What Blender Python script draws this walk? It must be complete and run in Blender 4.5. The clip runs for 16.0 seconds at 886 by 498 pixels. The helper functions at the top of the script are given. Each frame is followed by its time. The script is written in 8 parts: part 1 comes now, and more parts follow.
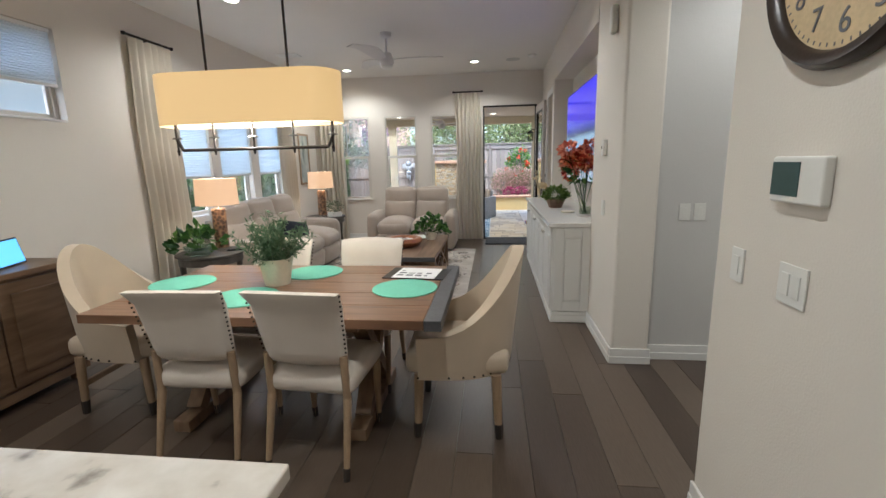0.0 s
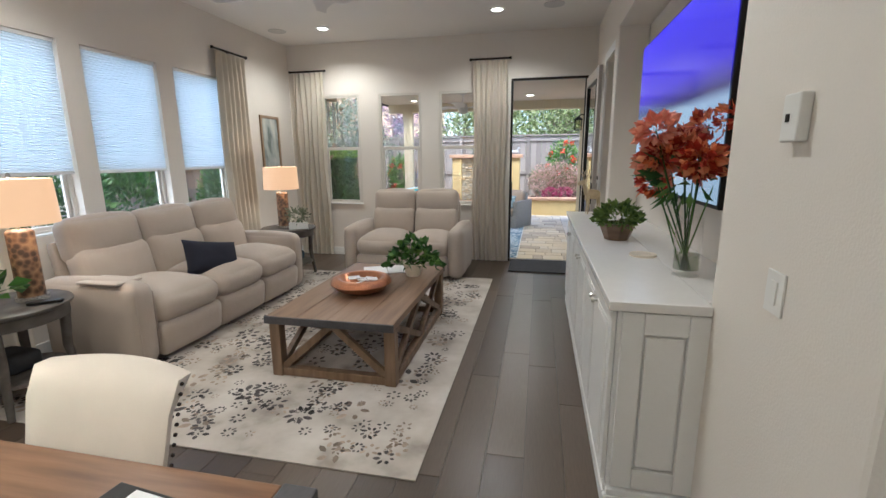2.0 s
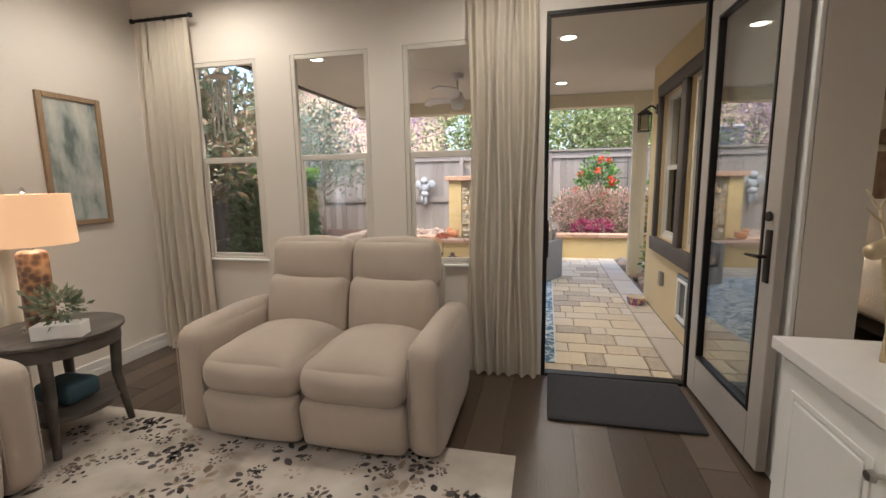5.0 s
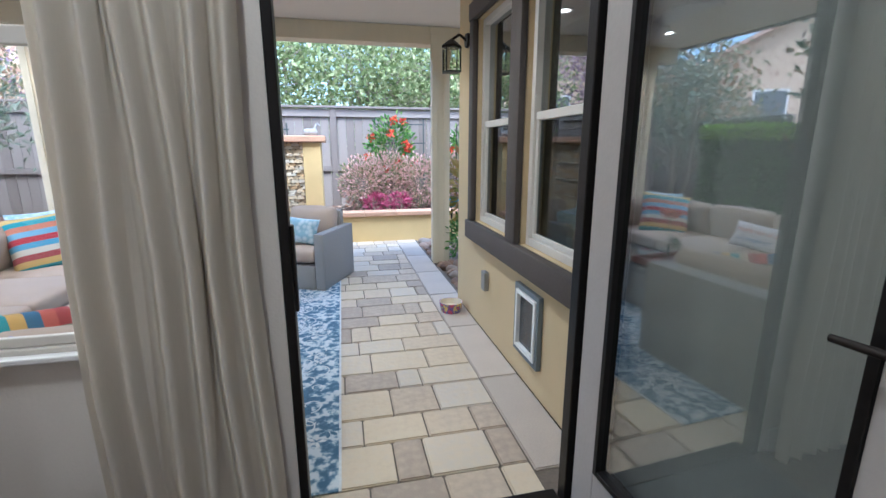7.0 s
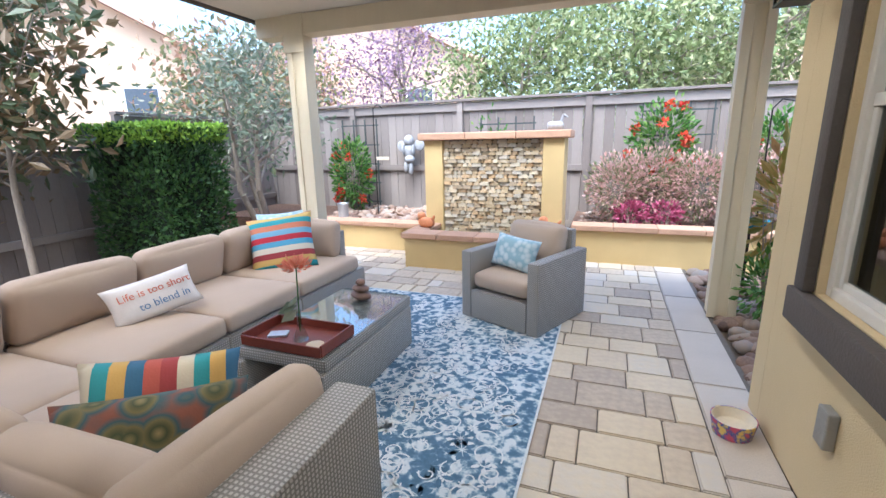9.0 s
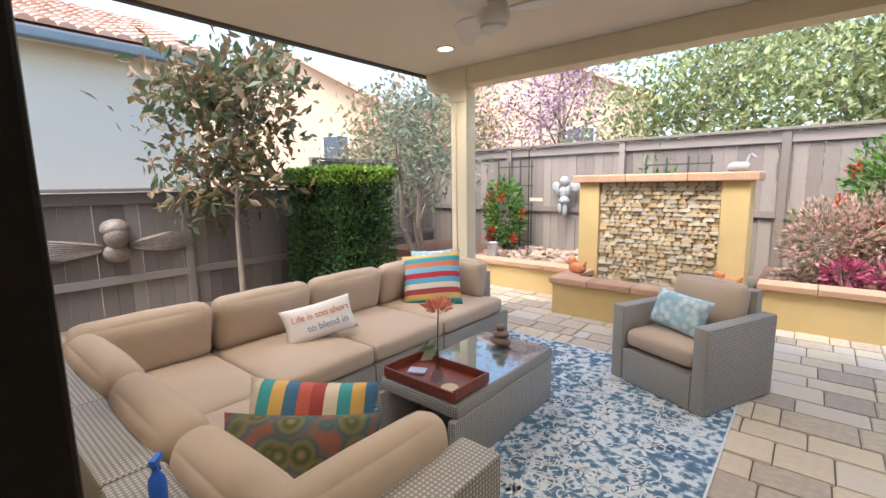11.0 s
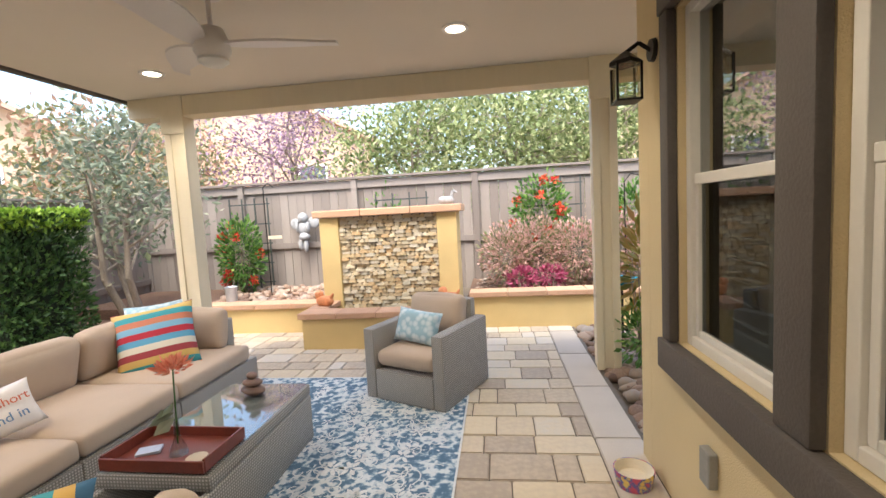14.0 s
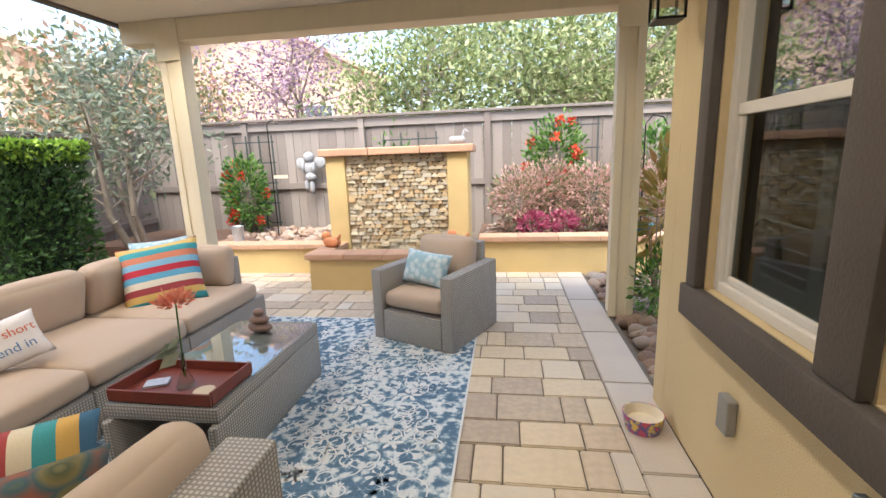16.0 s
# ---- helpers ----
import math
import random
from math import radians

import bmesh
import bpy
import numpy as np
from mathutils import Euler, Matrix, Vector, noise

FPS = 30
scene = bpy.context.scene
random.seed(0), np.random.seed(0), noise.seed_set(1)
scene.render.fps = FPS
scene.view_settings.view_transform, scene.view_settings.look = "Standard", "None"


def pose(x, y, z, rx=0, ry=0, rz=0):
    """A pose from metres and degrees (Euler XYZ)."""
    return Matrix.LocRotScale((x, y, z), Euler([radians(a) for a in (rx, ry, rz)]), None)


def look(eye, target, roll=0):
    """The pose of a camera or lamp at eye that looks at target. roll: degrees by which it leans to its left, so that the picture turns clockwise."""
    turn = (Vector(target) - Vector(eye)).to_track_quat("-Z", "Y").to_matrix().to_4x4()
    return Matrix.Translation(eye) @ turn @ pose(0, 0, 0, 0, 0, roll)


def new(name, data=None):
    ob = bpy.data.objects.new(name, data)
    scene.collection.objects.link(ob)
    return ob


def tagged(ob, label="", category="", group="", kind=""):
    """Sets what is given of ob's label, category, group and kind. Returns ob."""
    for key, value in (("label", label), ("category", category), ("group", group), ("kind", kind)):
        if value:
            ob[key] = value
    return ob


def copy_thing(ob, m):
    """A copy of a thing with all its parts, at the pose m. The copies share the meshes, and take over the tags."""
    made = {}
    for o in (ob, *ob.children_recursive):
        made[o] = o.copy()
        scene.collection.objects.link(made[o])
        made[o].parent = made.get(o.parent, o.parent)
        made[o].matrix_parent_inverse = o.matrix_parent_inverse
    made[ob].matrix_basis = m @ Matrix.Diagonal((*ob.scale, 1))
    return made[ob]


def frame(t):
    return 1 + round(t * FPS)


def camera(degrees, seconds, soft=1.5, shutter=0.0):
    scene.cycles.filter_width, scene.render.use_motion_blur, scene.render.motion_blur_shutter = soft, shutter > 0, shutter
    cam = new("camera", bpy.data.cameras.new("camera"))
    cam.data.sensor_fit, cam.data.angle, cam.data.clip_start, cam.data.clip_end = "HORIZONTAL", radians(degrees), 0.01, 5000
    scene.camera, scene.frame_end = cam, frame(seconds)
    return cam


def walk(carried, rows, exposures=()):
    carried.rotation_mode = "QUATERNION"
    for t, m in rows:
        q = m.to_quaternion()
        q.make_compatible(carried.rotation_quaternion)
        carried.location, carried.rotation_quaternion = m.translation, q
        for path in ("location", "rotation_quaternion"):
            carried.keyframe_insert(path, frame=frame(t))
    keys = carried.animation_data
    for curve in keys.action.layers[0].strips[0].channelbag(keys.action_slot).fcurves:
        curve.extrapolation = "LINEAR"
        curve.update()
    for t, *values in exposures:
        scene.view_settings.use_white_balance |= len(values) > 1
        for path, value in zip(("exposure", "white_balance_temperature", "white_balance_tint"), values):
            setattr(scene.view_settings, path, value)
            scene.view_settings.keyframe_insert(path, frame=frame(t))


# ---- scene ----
cam = camera(90.1, 16.0)
PATH = [
    (0, (0.513, -0.37, 1.482), (0.287, 1.578, 1.095), -1.3),
    (0.5, (0.54, 0.19, 1.507), (0.427, 2.144, 1.1), -1.3),
    (1, (0.571, 0.746, 1.556), (0.555, 2.702, 1.137), -0.7),
    (1.5, (0.664, 1.298, 1.504), (0.637, 3.26, 1.118), -0.3),
    (2, (0.726, 1.889, 1.472), (0.312, 3.802, 1.062), -0.5),
    (2.5, (0.668, 2.418, 1.434), (-0.119, 4.206, 1.005), -1.0),
    (3, (0.569, 2.915, 1.402), (-0.342, 4.641, 0.966), -1.3),
    (3.5, (0.455, 3.437, 1.403), (-0.546, 5.114, 0.972), -2.0),
    (4, (0.32, 3.947, 1.403), (-0.659, 5.655, 1.052), -2.6),
    (4.5, (0.303, 4.493, 1.42), (-0.455, 6.322, 1.132), -2.3),
    (5, (0.343, 5.001, 1.389), (-0.109, 6.926, 1.093), -0.9),
    (5.2, (0.378, 5.206, 1.364), (0.079, 7.16, 1.055), -0.6),
    (7.3, (0.571, 7.086, 1.319), (1.012, 8.983, 0.867), 0),
    (7.5, (0.63, 7.262, 1.307), (0.954, 9.184, 0.86), 0.2),
    (8, (0.67, 7.603, 1.311), (0.808, 9.546, 0.855), -0.2),
    (8.5, (0.669, 7.885, 1.371), (0.624, 9.829, 0.902), -0.6),
    (9, (0.711, 8.034, 1.393), (0.032, 9.856, 0.926), -1.2),
    (9.5, (0.686, 8.106, 1.392), (-0.413, 9.732, 1.009), -0.5),
    (9.7, (0.686, 8.104, 1.416), (-0.456, 9.704, 1.044), -0.5),
    (11.8, (0.729, 8.132, 1.437), (-0.625, 9.584, 1.191), -2.3),
    (12, (0.723, 8.164, 1.428), (-0.65, 9.594, 1.169), -3),
    (12.5, (0.719, 8.172, 1.431), (-0.65, 9.604, 1.16), -3.6),
    (13, (0.733, 8.127, 1.444), (-0.388, 9.768, 1.22), -2.9),
    (13.5, (0.705, 8.074, 1.435), (0.018, 9.944, 1.255), -2.6),
    (14, (0.723, 8.043, 1.428), (0.472, 10.02, 1.258), -3.1),
    (14.5, (0.741, 8.034, 1.423), (0.798, 10.022, 1.209), -3.8),
    (15, (0.724, 8.032, 1.409), (0.759, 10.012, 1.127), -3.2),
    (15.5, (0.697, 8.062, 1.413), (0.562, 10.029, 1.075), -2.6),
    (16, (0.683, 8.154, 1.369), (0.394, 10.091, 0.963), -2.1),
]
STOPS = [(0, 2.25, 5300, 4), (2.5, 2.25, 5300, 4), (3.5, 2.2, 5600, 6), (4.5, 2.2, 6100, 9), (5.2, 2.1, 5900, 8), (7.3, 2.3, 4800, 5), (8.5, 2.3, 5050, 6), (9.7, 2.2, 5700, 9), (12, 2.14, 6400, 9), (14.5, 2.25, 6500, 8), (16, 2.25, 6300, 8)]
walk(cam, [(t, look(eye, target, roll)) for t, eye, target, roll in PATH], STOPS)

# ---- world and large lights ----
world = bpy.data.worlds.new("sky")
scene.world = world
world.use_nodes = True
wn = world.node_tree
sky = wn.nodes.new("ShaderNodeTexSky")
sky.sky_type = 'NISHITA'
sky.sun_disc = False
sky.sun_elevation, sky.sun_rotation = radians(55), radians(200)
sky.air_density, sky.dust_density, sky.ozone_density = 1.0, 3.0, 1.0
wn.links.new(sky.outputs[0], wn.nodes["Background"].inputs[0])
wn.nodes["Background"].inputs[1].default_value = 0.15
sun = new("sun", bpy.data.lights.new("sun", 'SUN'))
sun.data.energy, sun.data.angle, sun.data.color = 1.5, radians(30), (1.0, 0.95, 0.88)
sun.matrix_world = look((0, 0, 20), (-2.5, 9.0, 0))


def area(name, eye, target, w, h, power, color):
    ob = new(name, bpy.data.lights.new(name, 'AREA'))
    ob.data.shape, ob.data.size, ob.data.size_y, ob.data.energy, ob.data.color = 'RECTANGLE', w, h, power, color
    ob.matrix_world = look(eye, target)
    return ob


DAY = (0.86, 0.93, 1.0)
WARM = (1.0, 0.87, 0.72)
for i, y in enumerate((4.45, 5.37, 6.3)):
    area("west_window_daylight", (-3.06, y, 1.64), (0, y, 1.5), 0.7, 1.44, 1.3, DAY)


def bulb(name, at, power, color=WARM, radius=0.05):
    ob = new(name, bpy.data.lights.new(name, 'POINT'))
    ob.data.energy, ob.data.color, ob.data.shadow_soft_size = power, color, radius
    ob.location = at


def downlight(name, at, power, color=WARM, spread=150):
    ob = new(name, bpy.data.lights.new(name, 'SPOT'))
    ob.data.energy, ob.data.color, ob.data.spot_size, ob.data.spot_blend, ob.data.shadow_soft_size = power, color, radians(spread), 0.6, 0.06
    ob.location = at


# indoors: first two are known; the others are unseen, added to brighten the rooms
DOWNLIGHTS_AND_FILL_IN = [(-1.98, 7.41), (0.21, 7.19), (-1.98, 4.0), (0.3, 3.9), (0.3, 0.6), (-1.9, 0.6), (-0.8, -1.6), (2.4, 2.1)]
DOWNLIGHTS_OUT = [(-1.9, 11.3), (0.5, 11.05), (-1.9, 9.2), (0.5, 9.2)]
for x, y in DOWNLIGHTS_AND_FILL_IN:
    downlight("recessed_beam", (x, y, 3.03), 19)
for x, y in DOWNLIGHTS_OUT:
    downlight("recessed_beam", (x, y, 2.6), 17)

# ---- materials ----
def mat(name, base=(0.5, 0.5, 0.5), rough=0.5, metal=0.0, var=0.12, scale=6.0, bump=0.1, bscale=60.0, spec=0.5, stretch=(1, 1, 1), island=0.0, rand=0.0, sheen=0.0):
    """Base colour varied by two noises, fine relief, and a value jitter by island or object."""
    m = bpy.data.materials.new(name)
    m.use_nodes = True
    nt = m.node_tree
    b = nt.nodes["Principled BSDF"]
    b.inputs["Roughness"].default_value, b.inputs["Metallic"].default_value = rough, metal
    b.inputs["Specular IOR Level"].default_value = spec
    b.inputs["Sheen Weight"].default_value = sheen
    co = nt.nodes.new("ShaderNodeTexCoord")
    mp = nt.nodes.new("ShaderNodeMapping")
    mp.inputs["Scale"].default_value = stretch
    nt.links.new(co.outputs["Object"], mp.inputs["Vector"])
    n1, n2 = nt.nodes.new("ShaderNodeTexNoise"), nt.nodes.new("ShaderNodeTexNoise")
    n1.inputs["Scale"].default_value, n2.inputs["Scale"].default_value = scale, bscale
    n1.inputs["Detail"].default_value, n2.inputs["Detail"].default_value = 4, 3
    add = nt.nodes.new("ShaderNodeMath")
    add.operation = 'ADD'
    for n, k in ((n1, 0), (n2, 1)):
        nt.links.new(mp.outputs[0], n.inputs["Vector"])
        nt.links.new(n.outputs["Fac"], add.inputs[k])
    rng = nt.nodes.new("ShaderNodeMapRange")
    rng.inputs["From Min"].default_value, rng.inputs["From Max"].default_value = 0.55, 1.45
    rng.inputs["To Min"].default_value, rng.inputs["To Max"].default_value = 1 - var, 1 + var
    nt.links.new(add.outputs[0], rng.inputs["Value"])
    hsv = nt.nodes.new("ShaderNodeHueSaturation")
    hsv.inputs["Color"].default_value = (*base, 1)
    val = rng.outputs[0]
    for amount, node, out in ((island, "ShaderNodeNewGeometry", "Random Per Island"), (rand, "ShaderNodeObjectInfo", "Random")):
        if amount:
            g = nt.nodes.new(node)
            r = nt.nodes.new("ShaderNodeMapRange")
            r.inputs["To Min"].default_value, r.inputs["To Max"].default_value = 1 - amount, 1 + amount
            nt.links.new(g.outputs[out], r.inputs["Value"])
            mul = nt.nodes.new("ShaderNodeMath")
            mul.operation = 'MULTIPLY'
            nt.links.new(val, mul.inputs[0])
            nt.links.new(r.outputs[0], mul.inputs[1])
            val = mul.outputs[0]
    nt.links.new(val, hsv.inputs["Value"])
    nt.links.new(hsv.outputs[0], b.inputs["Base Color"])
    if bump:
        bp = nt.nodes.new("ShaderNodeBump")
        bp.inputs["Strength"].default_value, bp.inputs["Distance"].default_value = bump, 0.01
        nt.links.new(n2.outputs["Fac"], bp.inputs["Height"])
        nt.links.new(bp.outputs[0], b.inputs["Normal"])
    return m


def ramp_mat(name, stops, rough=0.6, scale=5.0, kind="noise", stretch=(1, 1, 1), bump=0.1, island=False, detail=6.0, metal=0.0, rand=0.0, weave=0.0, coord="Object"):
    """Colours from a ramp over noise, voronoi, waves or a random number for each island or object."""
    m = bpy.data.materials.new(name)
    m.use_nodes = True
    nt = m.node_tree
    b = nt.nodes["Principled BSDF"]
    b.inputs["Roughness"].default_value, b.inputs["Metallic"].default_value = rough, metal
    co = nt.nodes.new("ShaderNodeTexCoord")
    mp = nt.nodes.new("ShaderNodeMapping")
    mp.inputs["Scale"].default_value = stretch
    nt.links.new(co.outputs[coord], mp.inputs["Vector"])
    rp = nt.nodes.new("ShaderNodeValToRGB")
    while len(rp.color_ramp.elements) < len(stops):
        rp.color_ramp.elements.new(0.5)
    for e, (p, c) in zip(rp.color_ramp.elements, stops):
        e.position, e.color = p, (*c, 1)
    fine = nt.nodes.new("ShaderNodeTexNoise")
    fine.inputs["Scale"].default_value, fine.inputs["Detail"].default_value = scale * (6 if kind != "noise" else 1), detail
    nt.links.new(mp.outputs[0], fine.inputs["Vector"])
    fac = fine.outputs["Fac"]
    if kind == "voronoi":
        v = nt.nodes.new("ShaderNodeTexVoronoi")
        v.inputs["Scale"].default_value = scale
        nt.links.new(mp.outputs[0], v.inputs["Vector"])
        fac = v.outputs["Distance"]
    if kind in ("island", "object"):
        g = nt.nodes.new("ShaderNodeNewGeometry" if kind == "island" else "ShaderNodeObjectInfo")
        mixer = nt.nodes.new("ShaderNodeMath")
        mixer.operation = 'MULTIPLY_ADD'
        mixer.inputs[1].default_value = 0.5
        sub = nt.nodes.new("ShaderNodeMath")
        sub.operation = 'MULTIPLY_ADD'
        sub.inputs[1].default_value, sub.inputs[2].default_value = 0.8, -0.15
        nt.links.new(g.outputs["Random Per Island" if kind == "island" else "Random"], sub.inputs[0])
        nt.links.new(fine.outputs["Fac"], mixer.inputs[0])
        nt.links.new(sub.outputs[0], mixer.inputs[2])
        fac = mixer.outputs[0]
    if kind == "stripes":
        sep = nt.nodes.new("ShaderNodeSeparateXYZ")
        nt.links.new(mp.outputs[0], sep.inputs[0])
        md = nt.nodes.new("ShaderNodeMath")
        md.operation = 'FRACT'
        nt.links.new(sep.outputs[1], md.inputs[0])
        fac = md.outputs[0]
        rp.color_ramp.interpolation = 'CONSTANT'
    nt.links.new(fac, rp.inputs[0])
    nt.links.new(rp.outputs[0], b.inputs["Base Color"])
    if bump:
        bp = nt.nodes.new("ShaderNodeBump")
        bp.inputs["Strength"].default_value, bp.inputs["Distance"].default_value = bump, 0.01
        nt.links.new(fine.outputs["Fac"], bp.inputs["Height"])
        nt.links.new(bp.outputs[0], b.inputs["Normal"])
    return m


def wicker_mat(name, dark, light):
    """Flat strands woven over and under, at about 14 mm."""
    m = bpy.data.materials.new(name)
    m.use_nodes = True
    nt = m.node_tree
    b = nt.nodes["Principled BSDF"]
    b.inputs["Roughness"].default_value = 0.55
    co = nt.nodes.new("ShaderNodeTexCoord")
    sep = nt.nodes.new("ShaderNodeSeparateXYZ")
    nt.links.new(co.outputs["Object"], sep.inputs[0])
    s = []
    for i, k in ((0, 400.0), (1, 400.0), (2, 400.0)):
        mu = nt.nodes.new("ShaderNodeMath")
        mu.operation, mu.inputs[1].default_value = 'MULTIPLY', k
        nt.links.new(sep.outputs[i], mu.inputs[0])
        si = nt.nodes.new("ShaderNodeMath")
        si.operation = 'SINE'
        nt.links.new(mu.outputs[0], si.inputs[0])
        s.append(si.outputs[0])
    h = nt.nodes.new("ShaderNodeMath")
    h.operation = 'ADD'
    nt.links.new(s[0], h.inputs[0])
    nt.links.new(s[1], h.inputs[1])
    w = nt.nodes.new("ShaderNodeMath")
    w.operation = 'MULTIPLY'
    nt.links.new(h.outputs[0], w.inputs[0])
    nt.links.new(s[2], w.inputs[1])
    h2 = nt.nodes.new("ShaderNodeMath")
    h2.operation = 'MULTIPLY'
    nt.links.new(s[0], h2.inputs[0])
    nt.links.new(s[1], h2.inputs[1])
    tot = nt.nodes.new("ShaderNodeMath")
    tot.operation = 'ADD'
    nt.links.new(w.outputs[0], tot.inputs[0])
    nt.links.new(h2.outputs[0], tot.inputs[1])
    rg = nt.nodes.new("ShaderNodeMapRange")
    rg.inputs["From Min"].default_value, rg.inputs["From Max"].default_value = -1.3, 1.3
    nt.links.new(tot.outputs[0], rg.inputs["Value"])
    rp = nt.nodes.new("ShaderNodeValToRGB")
    rp.color_ramp.elements[0].color, rp.color_ramp.elements[1].color = (*dark, 1), (*light, 1)
    nt.links.new(rg.outputs[0], rp.inputs[0])
    nt.links.new(rp.outputs[0], b.inputs["Base Color"])
    bp = nt.nodes.new("ShaderNodeBump")
    bp.inputs["Strength"].default_value, bp.inputs["Distance"].default_value = 0.6, 0.004
    nt.links.new(rg.outputs[0], bp.inputs["Height"])
    nt.links.new(bp.outputs[0], b.inputs["Normal"])
    return m


def glow_mat(name, color, strength, base=(0.8, 0.7, 0.55)):
    m = bpy.data.materials.new(name)
    m.use_nodes = True
    b = m.node_tree.nodes["Principled BSDF"]
    b.inputs["Base Color"].default_value = (*base, 1)
    b.inputs["Emission Color"].default_value, b.inputs["Emission Strength"].default_value = (*color, 1), strength
    return m


def glass_mat(name, tint=(1, 1, 1), gloss=1.0, least=0.045):
    m = bpy.data.materials.new(name)
    m.use_nodes = True
    nt = m.node_tree
    nt.nodes.remove(nt.nodes["Principled BSDF"])
    tr, gl, fr, mx = (nt.nodes.new(k) for k in ("ShaderNodeBsdfTransparent", "ShaderNodeBsdfGlossy", "ShaderNodeLayerWeight", "ShaderNodeMixShader"))
    tr.inputs[0].default_value = (*tint, 1)
    gl.inputs["Roughness"].default_value = 0.02
    gl.inputs[0].default_value = (gloss, gloss, gloss, 1)
    pw, mu = nt.nodes.new("ShaderNodeMath"), nt.nodes.new("ShaderNodeMath")
    pw.operation, mu.operation = 'POWER', 'MULTIPLY_ADD'
    pw.inputs[1].default_value, mu.inputs[1].default_value, mu.inputs[2].default_value = 3.5, 0.8, least
    nt.links.new(fr.outputs["Facing"], pw.inputs[0])
    nt.links.new(pw.outputs[0], mu.inputs[0])
    nt.links.new(mu.outputs[0], mx.inputs[0])
    nt.links.new(tr.outputs[0], mx.inputs[1])
    nt.links.new(gl.outputs[0], mx.inputs[2])
    nt.links.new(mx.outputs[0], nt.nodes["Material Output"].inputs[0])
    return m


def cloth_thin(name, color, through_part=0.5):
    m = bpy.data.materials.new(name)
    m.use_nodes = True
    nt = m.node_tree
    nt.nodes.remove(nt.nodes["Principled BSDF"])
    d, tl, mx = (nt.nodes.new(k) for k in ("ShaderNodeBsdfDiffuse", "ShaderNodeBsdfTranslucent", "ShaderNodeMixShader"))
    n = nt.nodes.new("ShaderNodeTexNoise")
    n.inputs["Scale"].default_value = 90
    rp = nt.nodes.new("ShaderNodeValToRGB")
    rp.color_ramp.elements[0].color = (*[c * 0.88 for c in color], 1)
    rp.color_ramp.elements[1].color = (*color, 1)
    nt.links.new(n.outputs["Fac"], rp.inputs[0])
    for s in (d, tl):
        nt.links.new(rp.outputs[0], s.inputs[0])
    mx.inputs[0].default_value = through_part
    nt.links.new(d.outputs[0], mx.inputs[1])
    nt.links.new(tl.outputs[0], mx.inputs[2])
    nt.links.new(mx.outputs[0], nt.nodes["Material Output"].inputs[0])
    return m


PAINT = mat("cream_wall_paint", (0.74, 0.69, 0.62), 0.75, var=0.025, scale=1.2, bump=0.12, bscale=130)
CEIL = mat("ceiling_paint", (0.78, 0.75, 0.71), 0.85, var=0.02, scale=1.5, bump=0.1, bscale=110)
WHITE = mat("white_trim_paint", (0.80, 0.79, 0.76), 0.35, var=0.02, scale=3, bump=0.03, bscale=80)
GREY_PAINT = mat("hall_wall_paint", (0.60, 0.585, 0.565), 0.6, var=0.03, scale=1.2, bump=0.1, bscale=130)
VINYL = mat("window_vinyl", (0.66, 0.62, 0.55), 0.4, var=0.03, scale=5, bump=0.02)
STUCCO = mat("ochre_stucco", (0.62, 0.49, 0.28), 0.9, var=0.07, scale=2.5, bump=0.5, bscale=170)
STUCCO_CREAM = mat("neighbour_stucco", (0.70, 0.64, 0.52), 0.92, var=0.04, scale=1.0, bump=0.4, bscale=120)
PATIO_CEIL = mat("patio_ceiling_stucco", (0.70, 0.64, 0.55), 0.9, var=0.03, scale=1.5, bump=0.3, bscale=140)
POST_PAINT = mat("post_paint", (0.66, 0.58, 0.42), 0.7, var=0.05, scale=3, bump=0.1, bscale=50, stretch=(6, 6, 1))
BROWN_TRIM = mat("brown_window_trim", (0.085, 0.070, 0.060), 0.7, var=0.12, scale=5, bump=0.25, bscale=90)
BLACK = mat("black_metal", (0.018, 0.016, 0.015), 0.4, 0.6, var=0.15, bump=0.05)
IRON = mat("dark_iron", (0.035, 0.028, 0.024), 0.5, 0.7, var=0.2, bump=0.1)
CHROME = mat("brushed_nickel", (0.55, 0.53, 0.50), 0.28, 1.0, var=0.05, bump=0.02)
FLOORWOOD = ramp_mat("dark_oak_floor", [(0.1, (0.058, 0.040, 0.028)), (0.5, (0.088, 0.063, 0.045)), (0.9, (0.125, 0.094, 0.069))], 0.33, 3.0, "object", (9, 0.8, 1), 0.08)
TABLEWOOD = ramp_mat("walnut_tabletop", [(0.25, (0.115, 0.055, 0.028)), (0.5, (0.20, 0.105, 0.055)), (0.8, (0.30, 0.17, 0.095))], 0.3, 2.2, "noise", (1.2, 14, 3), 0.06)
COFFEEWOOD = ramp_mat("rustic_oak", [(0.2, (0.13, 0.075, 0.042)), (0.5, (0.24, 0.145, 0.085)), (0.85, (0.34, 0.225, 0.145))], 0.42, 2.0, "noise", (10, 0.9, 4), 0.12)
LEGWOOD = ramp_mat("table_leg_wood", [(0.2, (0.10, 0.06, 0.035)), (0.5, (0.19, 0.12, 0.07)), (0.85, (0.28, 0.19, 0.12))], 0.5, 3.0, "noise", (6, 6, 1), 0.12)
GREYWOOD = ramp_mat("weathered_grey_wood", [(0.2, (0.045, 0.038, 0.032)), (0.5, (0.09, 0.078, 0.065)), (0.85, (0.15, 0.13, 0.11))], 0.5, 4.0, "noise", (5, 1, 3), 0.1)
SIDEWOOD = ramp_mat("brown_sideboard_wood", [(0.2, (0.085, 0.048, 0.026)), (0.5, (0.15, 0.09, 0.05)), (0.85, (0.23, 0.145, 0.085))], 0.45, 3.0, "noise", (2, 1, 8), 0.1)
